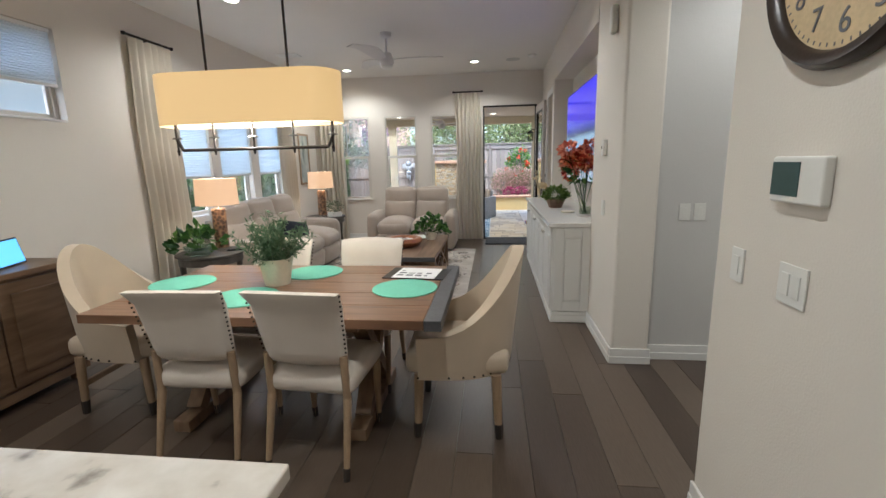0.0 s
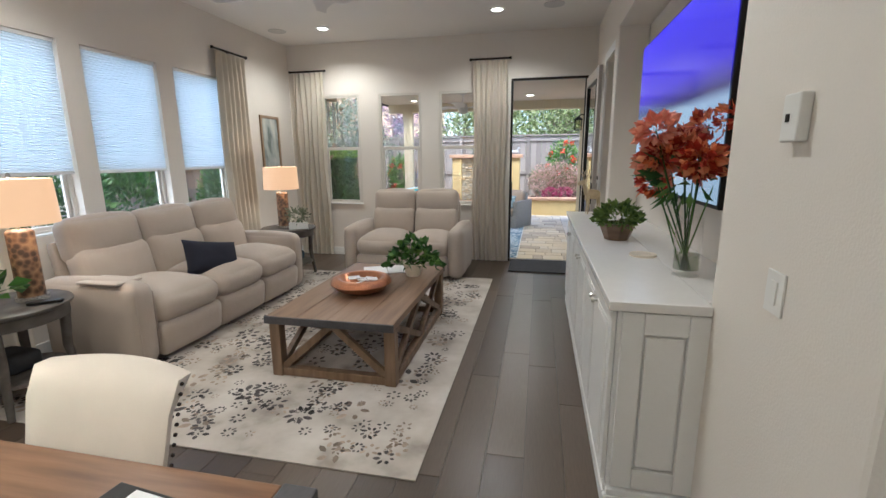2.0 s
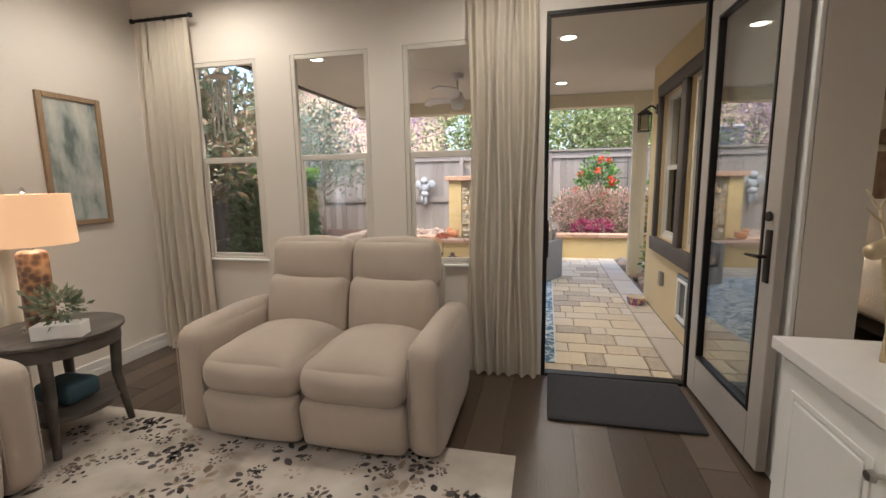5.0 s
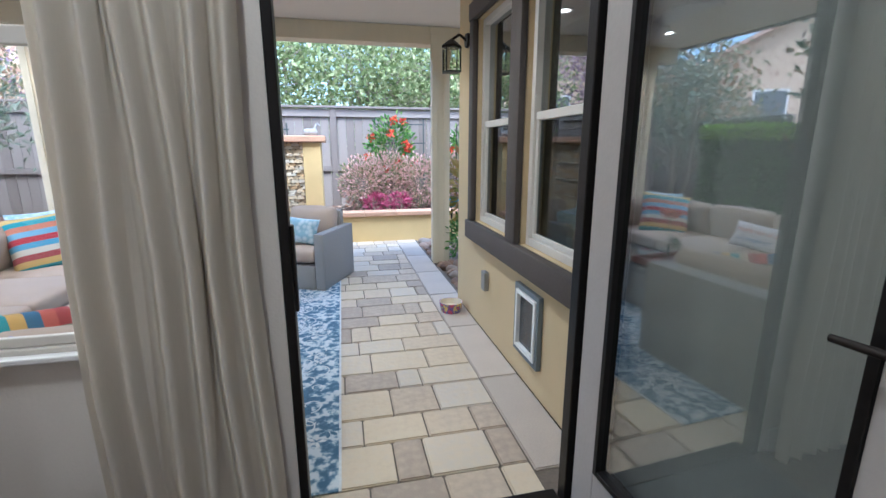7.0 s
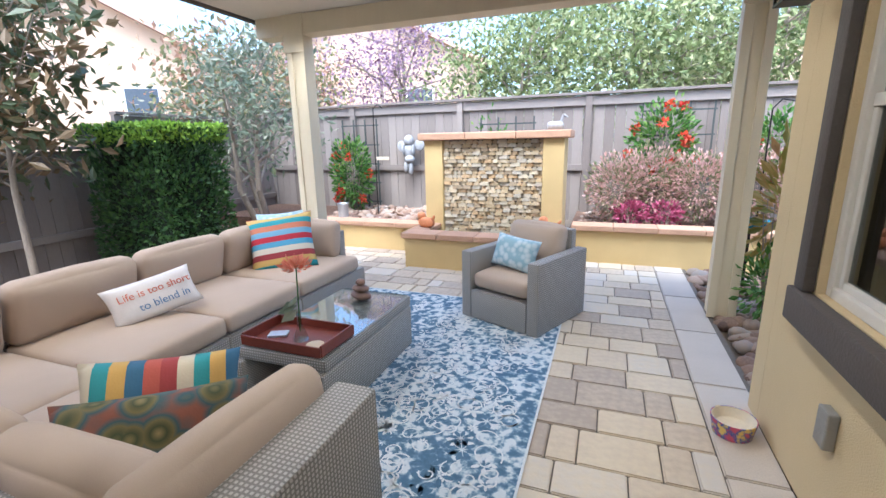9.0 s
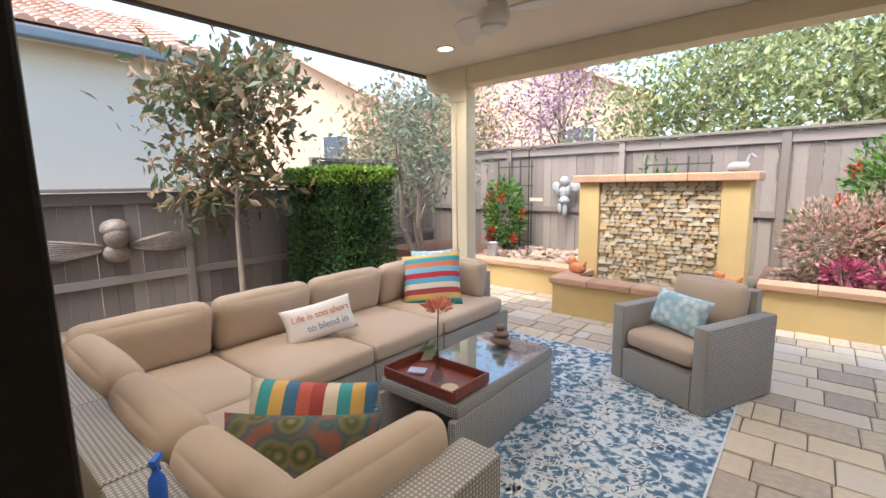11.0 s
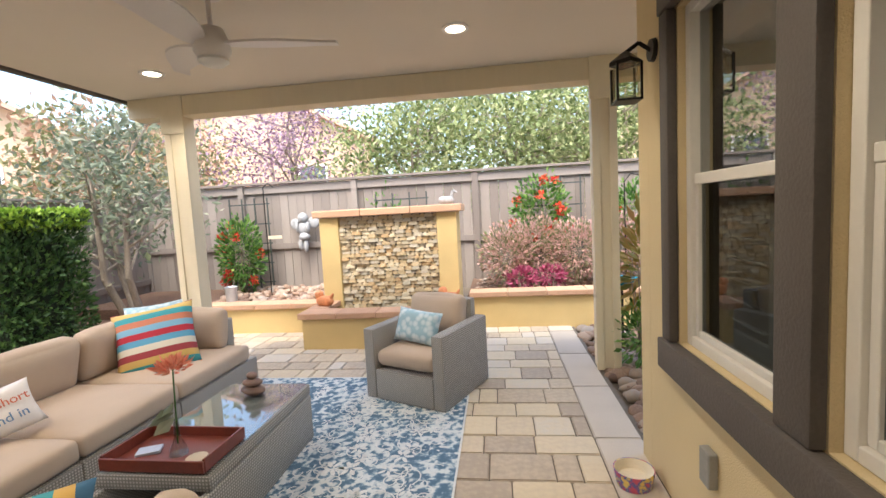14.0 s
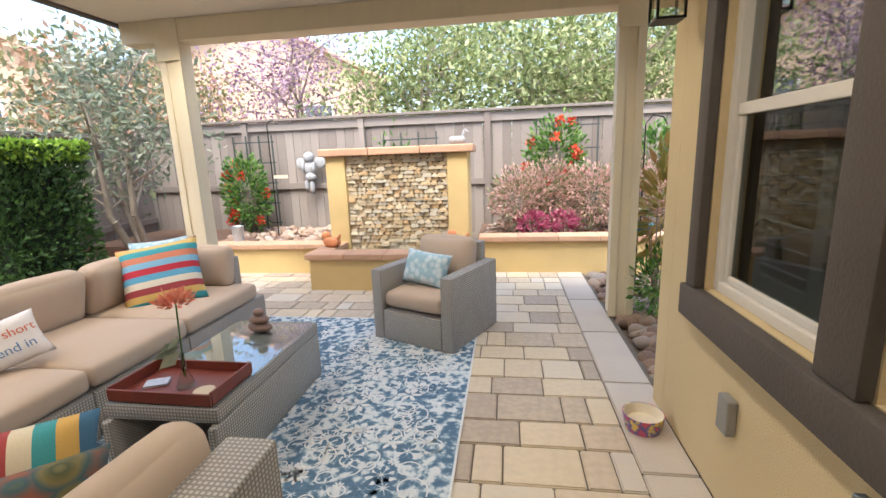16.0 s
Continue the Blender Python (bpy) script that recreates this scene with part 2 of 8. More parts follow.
DARKEND = mat("slate_grey_table_edge", (0.075, 0.072, 0.075), 0.5, var=0.25, scale=8, bump=0.2)
LINEN = mat("cream_linen", (0.66, 0.59, 0.51), 0.9, var=0.05, scale=9, bump=0.25, bscale=420, sheen=0.2)
LINEN_TAN = mat("tan_linen", (0.55, 0.45, 0.33), 0.9, var=0.06, scale=9, bump=0.25, bscale=420, sheen=0.2)
CHAIRLEG = mat("limed_oak", (0.33, 0.23, 0.14), 0.5, var=0.2, scale=20, bump=0.08, stretch=(4, 4, 0.6))
LEGTIP = mat("dark_leg_tip", (0.03, 0.024, 0.02), 0.45, var=0.1)
SOFA = mat("taupe_sofa_fabric", (0.445, 0.375, 0.305), 0.85, var=0.09, scale=5, bump=0.22, bscale=300, sheen=0.25)
NAVY = mat("navy_velvet", (0.010, 0.011, 0.022), 0.85, var=0.2, bump=0.15, bscale=200)
CURTAIN = cloth_thin("cream_curtain_linen", (0.82, 0.76, 0.65), 0.34)
SHADE_FABRIC = cloth_thin("cellular_shade_fabric", (0.86, 0.90, 0.93), 0.6)
LAMPSHADE = cloth_thin("linen_lampshade", (0.88, 0.74, 0.55), 0.55)
TOE = ramp_mat("carved_lamp_base", [(0.3, (0.06, 0.03, 0.015)), (0.55, (0.20, 0.105, 0.05)), (0.8, (0.33, 0.2, 0.1))], 0.45, 26, "voronoi", (1, 1, 1), 0.5)
RUG = ramp_mat("cream_rug_ground", [(0.30, (0.27, 0.23, 0.19)), (0.45, (0.47, 0.42, 0.36)), (0.7, (0.62, 0.57, 0.51))], 0.95, 3.2, "noise", (1, 1, 1), 0.4)
RUGDARK = mat("charcoal_rug_motif", (0.075, 0.065, 0.062), 0.95, var=0.5, scale=14, bump=0.3, bscale=160, island=0.6)
RUGTAUPE = mat("taupe_rug_motif", (0.30, 0.235, 0.18), 0.95, var=0.4, scale=14, bump=0.3, bscale=160, island=0.5)
PATIORUG = ramp_mat("blue_ivory_outdoor_rug", [(0.40, (0.075, 0.145, 0.22)), (0.48, (0.15, 0.235, 0.32)), (0.52, (0.34, 0.43, 0.49)), (0.58, (0.58, 0.62, 0.63))], 0.95, 22.0, "noise", (1, 1, 1), 0.3, detail=6)
RUGBLUE = mat("blue_rug_flower", (0.085, 0.16, 0.24), 0.95, var=0.3, scale=40, bump=0.3)
RUGIVORY = mat("ivory_rug_scroll", (0.62, 0.64, 0.64), 0.95, var=0.15, scale=40, bump=0.3)
WICKER = wicker_mat("grey_wicker", (0.15, 0.14, 0.127), (0.47, 0.445, 0.41))
CUSHION = mat("tan_outdoor_fabric", (0.47, 0.37, 0.285), 0.9, var=0.05, scale=6, bump=0.18, bscale=380)
QUARTZ = mat("white_quartz", (0.78, 0.76, 0.73), 0.18, var=0.03, scale=14, bump=0.0)
GRANITE = ramp_mat("pale_granite", [(0.3, (0.25, 0.22, 0.19)), (0.42, (0.62, 0.57, 0.50)), (0.75, (0.78, 0.74, 0.68))], 0.2, 9, "noise", (1, 1, 1), 0.0, detail=10)
GLASS = glass_mat("clear_glass")
DOORGLASS = glass_mat("patio_door_glass", (0.62, 0.66, 0.66), 1.0, 0.22)
MIRRORY = glass_mat("insulated_glass", (0.30, 0.345, 0.34), 1.0, 0.2)
SCREENMESH = glass_mat("insect_screen", (0.26, 0.29, 0.285), 0.6, 0.06)
PAVER = ramp_mat("tumbled_paver", [(0.12, (0.40, 0.33, 0.26)), (0.4, (0.56, 0.465, 0.345)), (0.6, (0.63, 0.53, 0.375)), (0.9, (0.57, 0.515, 0.44))], 0.85, 4.0, "object", (1, 1, 1), 0.35)
SLAB = mat("grey_concrete_slab", (0.52, 0.455, 0.38), 0.85, var=0.1, scale=4, bump=0.2, bscale=120, rand=0.08)
SANDJOINT = mat("sand_joint", (0.15, 0.125, 0.10), 0.95, var=0.2, scale=20, bump=0.3)
FENCE = ramp_mat("taupe_fence_stain", [(0.1, (0.165, 0.135, 0.115)), (0.5, (0.22, 0.185, 0.16)), (0.9, (0.27, 0.23, 0.20))], 0.85, 2.5, "object", (8, 8, 0.7), 0.15)
STONE = ramp_mat("split_face_stone", [(0.1, (0.34, 0.27, 0.19)), (0.3, (0.55, 0.42, 0.24)), (0.5, (0.50, 0.45, 0.37)), (0.7, (0.64, 0.55, 0.39)), (0.9, (0.52, 0.35, 0.18))], 0.8, 9, "object", (1, 1, 1), 0.6)
CAPSTONE = mat("terracotta_cap", (0.50, 0.30, 0.19), 0.8, var=0.14, scale=7, bump=0.25, bscale=90, rand=0.1)
PLANTER = mat("golden_stucco", (0.60, 0.44, 0.20), 0.9, var=0.12, scale=3, bump=0.4, bscale=150)
SOIL = mat("bark_mulch", (0.13, 0.075, 0.05), 0.95, var=0.45, scale=25, bump=0.8, bscale=70)
ROCK = ramp_mat("river_rock", [(0.1, (0.12, 0.07, 0.05)), (0.4, (0.24, 0.15, 0.10)), (0.65, (0.31, 0.22, 0.16)), (0.9, (0.27, 0.24, 0.21))], 0.7, 12, "island", (1, 1, 1), 0.2)
BARK = mat("pale_bark", (0.27, 0.22, 0.17), 0.9, var=0.3, scale=9, bump=0.5, bscale=40, stretch=(3, 3, 0.6))
ROOFTILE = ramp_mat("clay_roof_tile", [(0.1, (0.33, 0.165, 0.11)), (0.5, (0.47, 0.27, 0.19)), (0.9, (0.55, 0.36, 0.28))], 0.85, 6, "island", (1, 1, 1), 0.25)
GUTTER = mat("slate_gutter", (0.16, 0.19, 0.21), 0.45, 0.3, var=0.08, bump=0.02)
RUBBER = mat("charcoal_door_mat", (0.03, 0.03, 0.033), 0.9, var=0.2, scale=30, bump=0.5, bscale=200)
TERRACOTTA = mat("orange_terracotta", (0.62, 0.24, 0.10), 0.7, var=0.2, scale=14, bump=0.3)
CONCRETE = mat("grey_cast_stone", (0.30, 0.30, 0.30), 0.85, var=0.2, scale=18, bump=0.4)
BRONZEWINGS = mat("weathered_bronze", (0.25, 0.20, 0.165), 0.65, 0.3, var=0.35, scale=16, bump=0.5, bscale=60)
COPPER = mat("burnished_copper", (0.46, 0.20, 0.10), 0.28, 0.75, var=0.25, scale=9, bump=0.06)
REDTRAY = mat("mahogany_tray", (0.17, 0.035, 0.02), 0.35, var=0.2, scale=10, bump=0.06, stretch=(1, 8, 1))
PAPER = mat("white_paper", (0.80, 0.79, 0.78), 0.7, var=0.02, bump=0.0)
INK = mat("grey_print", (0.16, 0.16, 0.17), 0.7, var=0.05, bump=0.0)
MINT = mat("mint_woven_mat", (0.20, 0.55, 0.40), 0.85, var=0.1, scale=50, bump=0.4, bscale=260)
PLASTIC = mat("white_plastic", (0.76, 0.75, 0.71), 0.4, var=0.01, bump=0.0)
DARKVOID = mat("dark_recess", (0.02, 0.02, 0.022), 0.8, var=0.1, bump=0.0)
PORCELAIN = mat("cream_glazed_pot", (0.70, 0.62, 0.48), 0.35, var=0.08, scale=12, bump=0.1)
FIXTURE = glow_mat("recessed_lamp_glow", (1.0, 0.86, 0.66), 3.0)
SHADEGLOW = glow_mat("pendant_linen_lit", (1.0, 0.58, 0.20), 0.115, (0.62, 0.45, 0.25))
LAMPGLOW = glow_mat("table_lampshade_lit", (1.0, 0.52, 0.24), 0.15, (0.62, 0.46, 0.32))


def leaf_mat(name, stops, trans=0.35, rough=0.5):
    m = bpy.data.materials.new(name)
    m.use_nodes = True
    nt = m.node_tree
    b = nt.nodes["Principled BSDF"]
    b.inputs["Roughness"].default_value = rough
    g = nt.nodes.new("ShaderNodeNewGeometry")
    rp = nt.nodes.new("ShaderNodeValToRGB")
    while len(rp.color_ramp.elements) < len(stops):
        rp.color_ramp.elements.new(0.5)
    for e, (p, c) in zip(rp.color_ramp.elements, stops):
        e.position, e.color = p, (*c, 1)
    tl, mx = nt.nodes.new("ShaderNodeBsdfTranslucent"), nt.nodes.new("ShaderNodeMixShader")
    mx.inputs[0].default_value = trans
    nt.links.new(g.outputs["Random Per Island"], rp.inputs[0])
    nt.links.new(rp.outputs[0], b.inputs["Base Color"])
    nt.links.new(rp.outputs[0], tl.inputs[0])
    nt.links.new(b.outputs[0], mx.inputs[1])
    nt.links.new(tl.outputs[0], mx.inputs[2])
    nt.links.new(mx.outputs[0], nt.nodes["Material Output"].inputs[0])
    return m


L_DARK = leaf_mat("hedge_leaf", [(0, (0.025, 0.06, 0.02)), (0.6, (0.05, 0.11, 0.03)), (1, (0.10, 0.19, 0.045))])
L_LIME = leaf_mat("new_growth_leaf", [(0, (0.16, 0.30, 0.03)), (1, (0.36, 0.52, 0.07))])
L_GREY = leaf_mat("silver_leaf", [(0, (0.10, 0.13, 0.08)), (0.6, (0.20, 0.23, 0.15)), (1, (0.34, 0.33, 0.24))])
L_MAGNOLIA = leaf_mat("magnolia_leaf", [(0, (0.06, 0.085, 0.035)), (0.45, (0.13, 0.15, 0.07)), (0.55, (0.15, 0.10, 0.045)), (1, (0.25, 0.165, 0.085))])
L_PLUM = leaf_mat("plum_leaf", [(0, (0.15, 0.07, 0.11)), (0.5, (0.30, 0.18, 0.25)), (1, (0.52, 0.37, 0.46))])
L_TREE = leaf_mat("yellow_green_leaf", [(0, (0.10, 0.14, 0.045)), (0.5, (0.24, 0.29, 0.105)), (1, (0.45, 0.46, 0.23))])
L_PINK = leaf_mat("pink_azalea_leaf", [(0, (0.13, 0.17, 0.06)), (0.35, (0.30, 0.27, 0.15)), (0.5, (0.55, 0.33, 0.28)), (1, (0.68, 0.46, 0.42))])
L_MAGENTA = leaf_mat("magenta_bloom", [(0, (0.22, 0.03, 0.07)), (1, (0.55, 0.13, 0.24))])
L_RED = leaf_mat("red_petal", [(0, (0.50, 0.02, 0.02)), (1, (0.80, 0.14, 0.05))])
L_ROSE = leaf_mat("rose_leaf", [(0, (0.04, 0.11, 0.02)), (0.6, (0.10, 0.22, 0.04)), (1, (0.24, 0.36, 0.08))])
L_POT = leaf_mat("house_plant_leaf", [(0, (0.02, 0.06, 0.015)), (0.6, (0.06, 0.15, 0.03)), (1, (0.16, 0.28, 0.06))])
L_ROSEMARY = leaf_mat("rosemary_leaf", [(0, (0.05, 0.10, 0.05)), (0.6, (0.10, 0.17, 0.085)), (1, (0.20, 0.25, 0.15))])
L_ORANGE = leaf_mat("orange_petal", [(0, (0.30, 0.02, 0.01)), (0.45, (0.45, 0.05, 0.02)), (0.55, (0.72, 0.20, 0.07)), (1, (0.80, 0.36, 0.18))])
L_PEACH = leaf_mat("salmon_petal", [(0, (0.70, 0.20, 0.12)), (1, (0.80, 0.38, 0.25))])
L_GOLD = leaf_mat("bronze_yellow_leaf", [(0, (0.16, 0.17, 0.03)), (0.5, (0.34, 0.26, 0.06)), (1, (0.40, 0.22, 0.08))])
L_RUST = leaf_mat("rust_green_leaf", [(0, (0.14, 0.17, 0.07)), (0.55, (0.26, 0.25, 0.11)), (0.7, (0.42, 0.24, 0.15)), (1, (0.50, 0.30, 0.20))])

# ---- mesh helpers ----
def box(bm, x0, x1, y0, y1, z0, z1, bevel=0.0):
    vs = [bm.verts.new((x, y, z)) for x in (x0, x1) for y in (y0, y1) for z in (z0, z1)]
    fs = [bm.faces.new([vs[i] for i in q]) for q in ((0, 1, 3, 2), (4, 6, 7, 5), (0, 4, 5, 1), (2, 3, 7, 6), (0, 2, 6, 4), (1, 5, 7, 3))]
    if bevel:
        edges = list({e for f in fs for e in f.edges})
        bmesh.ops.bevel(bm, geom=edges, offset=bevel, segments=2, affect='EDGES', profile=0.5)
    return vs


def boxes(*rows, bevel=0.0):
    bm = bmesh.new()
    for r in rows:
        box(bm, *r, bevel=bevel)
    return bm


def rod(bm, a, b, r0, r1=None, n=10):
    a, b = Vector(a), Vector(b)
    r1 = r0 if r1 is None else r1
    d = b - a
    m = Matrix.Translation((a + b) / 2) @ d.to_track_quat('Z', 'Y').to_matrix().to_4x4()
    bmesh.ops.create_cone(bm, cap_ends=True, segments=n, radius1=r0, radius2=r1, depth=d.length, matrix=m)


def rods(*rows, n=10):
    bm = bmesh.new()
    for r in rows:
        rod(bm, *r, n=n)
    return bm


def bar(bm, a, b, w, h):
    """A straight square bar between two points."""
    a, b = Vector(a), Vector(b)
    d = b - a
    m = Matrix.Translation((a + b) / 2) @ d.to_track_quat('Z', 'Y').to_matrix().to_4x4() @ Matrix.Diagonal((w, h, d.length, 1))
    bmesh.ops.create_cube(bm, size=1, matrix=m)


def lathe(profile, n=28, at=(0, 0, 0), bm=None):
    """A turned solid from (radius, height) pairs."""
    bm = bm or bmesh.new()
    rings = []
    for r, z in profile:
        rings.append([bm.verts.new((at[0] + r * math.cos(2 * math.pi * i / n), at[1] + r * math.sin(2 * math.pi * i / n), at[2] + z)) for i in range(n)])
    for a, b in zip(rings, rings[1:]):
        for i in range(n):
            bm.faces.new((a[i], a[(i + 1) % n], b[(i + 1) % n], b[i]))
    for ring in () if tuple(profile[0]) == tuple(profile[-1]) else (rings[0][::-1], rings[-1]):
        if (ring[0].co - ring[n // 2].co).length > 1e-5:
            bm.faces.new(ring)
    return bm


def soft(sx, sy, sz, r=0.05, bulge=(0, 0, 0), n=9, m=None, bm=None, wrinkle=0.0):
    """A padded block with rounded edges; bulge swells each pair of faces."""
    bm = bm or bmesh.new()
    h = np.array((sx, sy, sz)) / 2
    r = min(r, *(h * 0.999))
    m = m or Matrix()
    s = np.sin(np.linspace(-1, 1, n) * math.pi / 2)
    made = {}

    def vert(p):
        key = tuple(np.round(p, 6))
        if key not in made:
            u = p / h
            q = np.clip(p, -(h - r), h - r)
            d = p - q
            L = np.linalg.norm(d)
            v = q + d / L * r if L > 1e-9 else p
            w = 1 - u ** 2
            v = v + np.array((u[0] * bulge[0] * w[1] * w[2], u[1] * bulge[1] * w[0] * w[2], u[2] * bulge[2] * w[0] * w[1])) 
            if bulge[2] and abs(u[2]) > 0.99:
                v[2] += u[2] * bulge[2] * w[0] * w[1] * 0.5
            if wrinkle:
                v = v + wrinkle * np.array(noise.noise_vector(Vector(v * 7)))
            made[key] = bm.verts.new(m @ Vector(v))
        return made[key]

    for ax in range(3):
        i, j = [k for k in range(3) if k != ax]
        for side in (-1, 1):
            def at(a, b):
                p = np.zeros(3)
                p[ax], p[i], p[j] = side * h[ax], s[a] * h[i], s[b] * h[j]
                return vert(p)
            for a in range(n - 1):
                for b in range(n - 1):
                    f = [at(a, b), at(a + 1, b), at(a + 1, b + 1), at(a, b + 1)]
                    bm.faces.new(f if (side > 0) == (ax != 1) else f[::-1])
    return bm


def pillow(w, h, t, n=14):
    """A scatter cushion with pointed corners, in its own xz plane."""
    bm = bmesh.new()
    g = {}
    for side in (-1, 1):
        for a in range(n + 1):
            for b in range(n + 1):
                u, v = 2 * a / n - 1, 2 * b / n - 1
                edge = a in (0, n) or b in (0, n)
                if edge and side > 0:
                    g[side, a, b] = g[-1, a, b]
                    continue
                pinch = 1 - 0.07 * (1 - u * u) * abs(v) ** 3
                pin2 = 1 - 0.07 * (1 - v * v) * abs(u) ** 3
                d = t / 2 * max(0, (1 - u ** 4) * (1 - v ** 4)) ** 0.6
                d *= 1 + 0.1 * noise.noise(Vector((u * 2, v * 2, side)))
                g[side, a, b] = bm.verts.new((u * w / 2 * pin2, side * d, v * h / 2 * pinch))
    for side in (-1, 1):
        for a in range(n):
            for b in range(n):
                f = [g[side, a, b], g[side, a + 1, b], g[side, a + 1, b + 1], g[side, a, b + 1]]
                bm.faces.new(f if side < 0 else f[::-1])
    return bm


def part(name, bm, material, parent=None, label="", m=None, smooth=None):
    """Links a bmesh as one mesh object, under a thing or part if given."""
    me = bpy.data.meshes.new(name)
    bmesh.ops.recalc_face_normals(bm, faces=bm.faces)
    bm.to_mesh(me)
    bm.free()
    me.materials.append(material)
    if smooth is not None:
        me.set_sharp_from_angle(angle=radians(smooth))
        me.shade_smooth() if smooth >= 180 else me.polygons.foreach_set("use_smooth", [True] * len(me.polygons))
        if smooth < 180:
            me.set_sharp_from_angle(angle=radians(smooth))
    ob = new(name, me)
    if parent:
        ob.parent = parent
    if m is not None:
        ob.matrix_basis = m
    if label:
        tagged(ob, label)
    return ob


def thing(name, m=None, label="", category="", group="", kind=""):
    ob = new(name)
    ob.empty_display_size = 0.1
    if m is not None:
        ob.matrix_basis = m
    return tagged(ob, label, category, group, kind)


def structure(name, bm, material, label="", smooth=None):
    return tagged(part(name, bm, material, smooth=smooth), label, kind="structure")


def leaves(name, pts, size, material, parent=None, ratio=0.45, up=0.3, seed=1, label="", outward=None, droop=0.0):
    """Folded leaf blades at the points, one mesh."""
    rng = np.random.default_rng(seed)
    p = np.asarray(pts, float)
    n = len(p)
    d = rng.normal(size=(n, 3))
    if outward is not None:
        d = d * 0.6 + (p - np.asarray(outward)) / (np.linalg.norm(p - np.asarray(outward), axis=1, keepdims=True) + 1e-6)
    d[:, 2] += up - droop
    d /= np.linalg.norm(d, axis=1, keepdims=True)
    a = rng.normal(size=(n, 3))
    s = np.cross(d, a)
    s /= np.linalg.norm(s, axis=1, keepdims=True)
    nr = np.cross(d, s)
    L = size * rng.uniform(0.6, 1.3, (n, 1))
    w = L * ratio / 2
    v = np.stack([p, p + d * L * 0.5 + s * w + nr * w * 0.35, p + d * L, p + d * L * 0.5 - s * w + nr * w * 0.35], 1).reshape(-1, 3)
    k = np.arange(n)[:, None] * 4
    f = np.concatenate([k + np.array([[0, 1, 2]]), k + np.array([[0, 2, 3]])], 0)
    me = bpy.data.meshes.new(name)
    me.from_pydata(v.tolist(), [], f.tolist())
    me.materials.append(material)
    ob = new(name, me)
    if parent:
        ob.parent = parent
    return tagged(ob, label) if label else ob


def blob_points(center, radii, n, seed, shell=0.55):
    rng = np.random.default_rng(seed)
    d = rng.normal(size=(n, 3))
    d /= np.linalg.norm(d, axis=1, keepdims=True)
    r = shell + (1 - shell) * rng.random((n, 1)) ** 0.7
    lump = np.array([[1 + 0.28 * noise.noise(Vector(q) * 2.3 + Vector((seed, 0, 0)))] for q in d])
    return np.asarray(center) + d * r * lump * np.asarray(radii)


def wavy_sheet(path_len, height, waves, depth, n=160, rows=8, thick=0.004, seed=0, flare=0.15):
    """A hanging pleated curtain in its own x (along), y (depth), z plane; closed on both sides."""
    bm = bmesh.new()
    g = {}
    rng = random.Random(seed)
    ph = [rng.uniform(-0.5, 0.5) for _ in range(waves + 2)]
    for side in (0, 1):
        for i in range(n + 1):
            u = i / n
            k = u * waves
            for j in range(rows + 1):
                v = j / rows
                amp = depth * (0.75 + 0.35 * (1 - v) + 0.12 * ph[int(k)])
                x = (u - 0.5) * path_len * (1 + flare * (1 - v) * 0.4) + 0.012 * math.sin(9 * v + ph[int(k)] * 5)
                y = amp * math.sin(2 * math.pi * k + 0.6 * math.sin(3 * v + ph[int(k)]))
                g[side, i, j] = bm.verts.new((x, y + side * thick, v * height))
    for i in range(n):
        for j in range(rows):
            bm.faces.new((g[0, i, j], g[0, i + 1, j], g[0, i + 1, j + 1], g[0, i, j + 1]))
            bm.faces.new((g[1, i, j], g[1, i, j + 1], g[1, i + 1, j + 1], g[1, i + 1, j]))
    return bm


def lettering(text, size, material, m, parent, name="lettering"):
    cu = bpy.data.curves.new(name, 'FONT')
    cu.body, cu.size, cu.extrude, cu.align_x, cu.align_y = text, size, 0.0008, 'CENTER', 'CENTER'
    tmp = new(name, cu)
    bpy.context.view_layer.update()
    me = bpy.data.meshes.new_from_object(tmp)
    bpy.data.objects.remove(tmp)
    me.materials.clear()
    me.materials.append(material)
    ob = new(name, me)
    ob.parent, ob.matrix_basis = parent, m
    return ob


# ---- structure: the house ----
H = 3.05
G = -0.02
XW, XE, YN = -2.92, 1.37, 8.12

structure("ground", boxes((-400, 400, -400, 400, -0.5, -0.085)), mat("garden_soil", (0.16, 0.12, 0.085), 0.95, var=0.4, scale=2, bump=0.6), "bare brown garden soil around the house")
floor = structure("floor", boxes((XW - 0.15, 5.2, -3.6, YN + 0.06, -0.08, -0.012), (1.5, 5.2, YN + 0.06, 10.45, -0.08, -0.012)), DARKVOID, "dark brown oak plank floor")
structure("ceiling", boxes((XW - 0.15, 5.2, -3.6, YN + 0.06, H, H + 0.15), (1.5, 5.2, YN + 0.06, 10.6, H, H + 0.15)), CEIL, "smooth off-white painted ceiling")


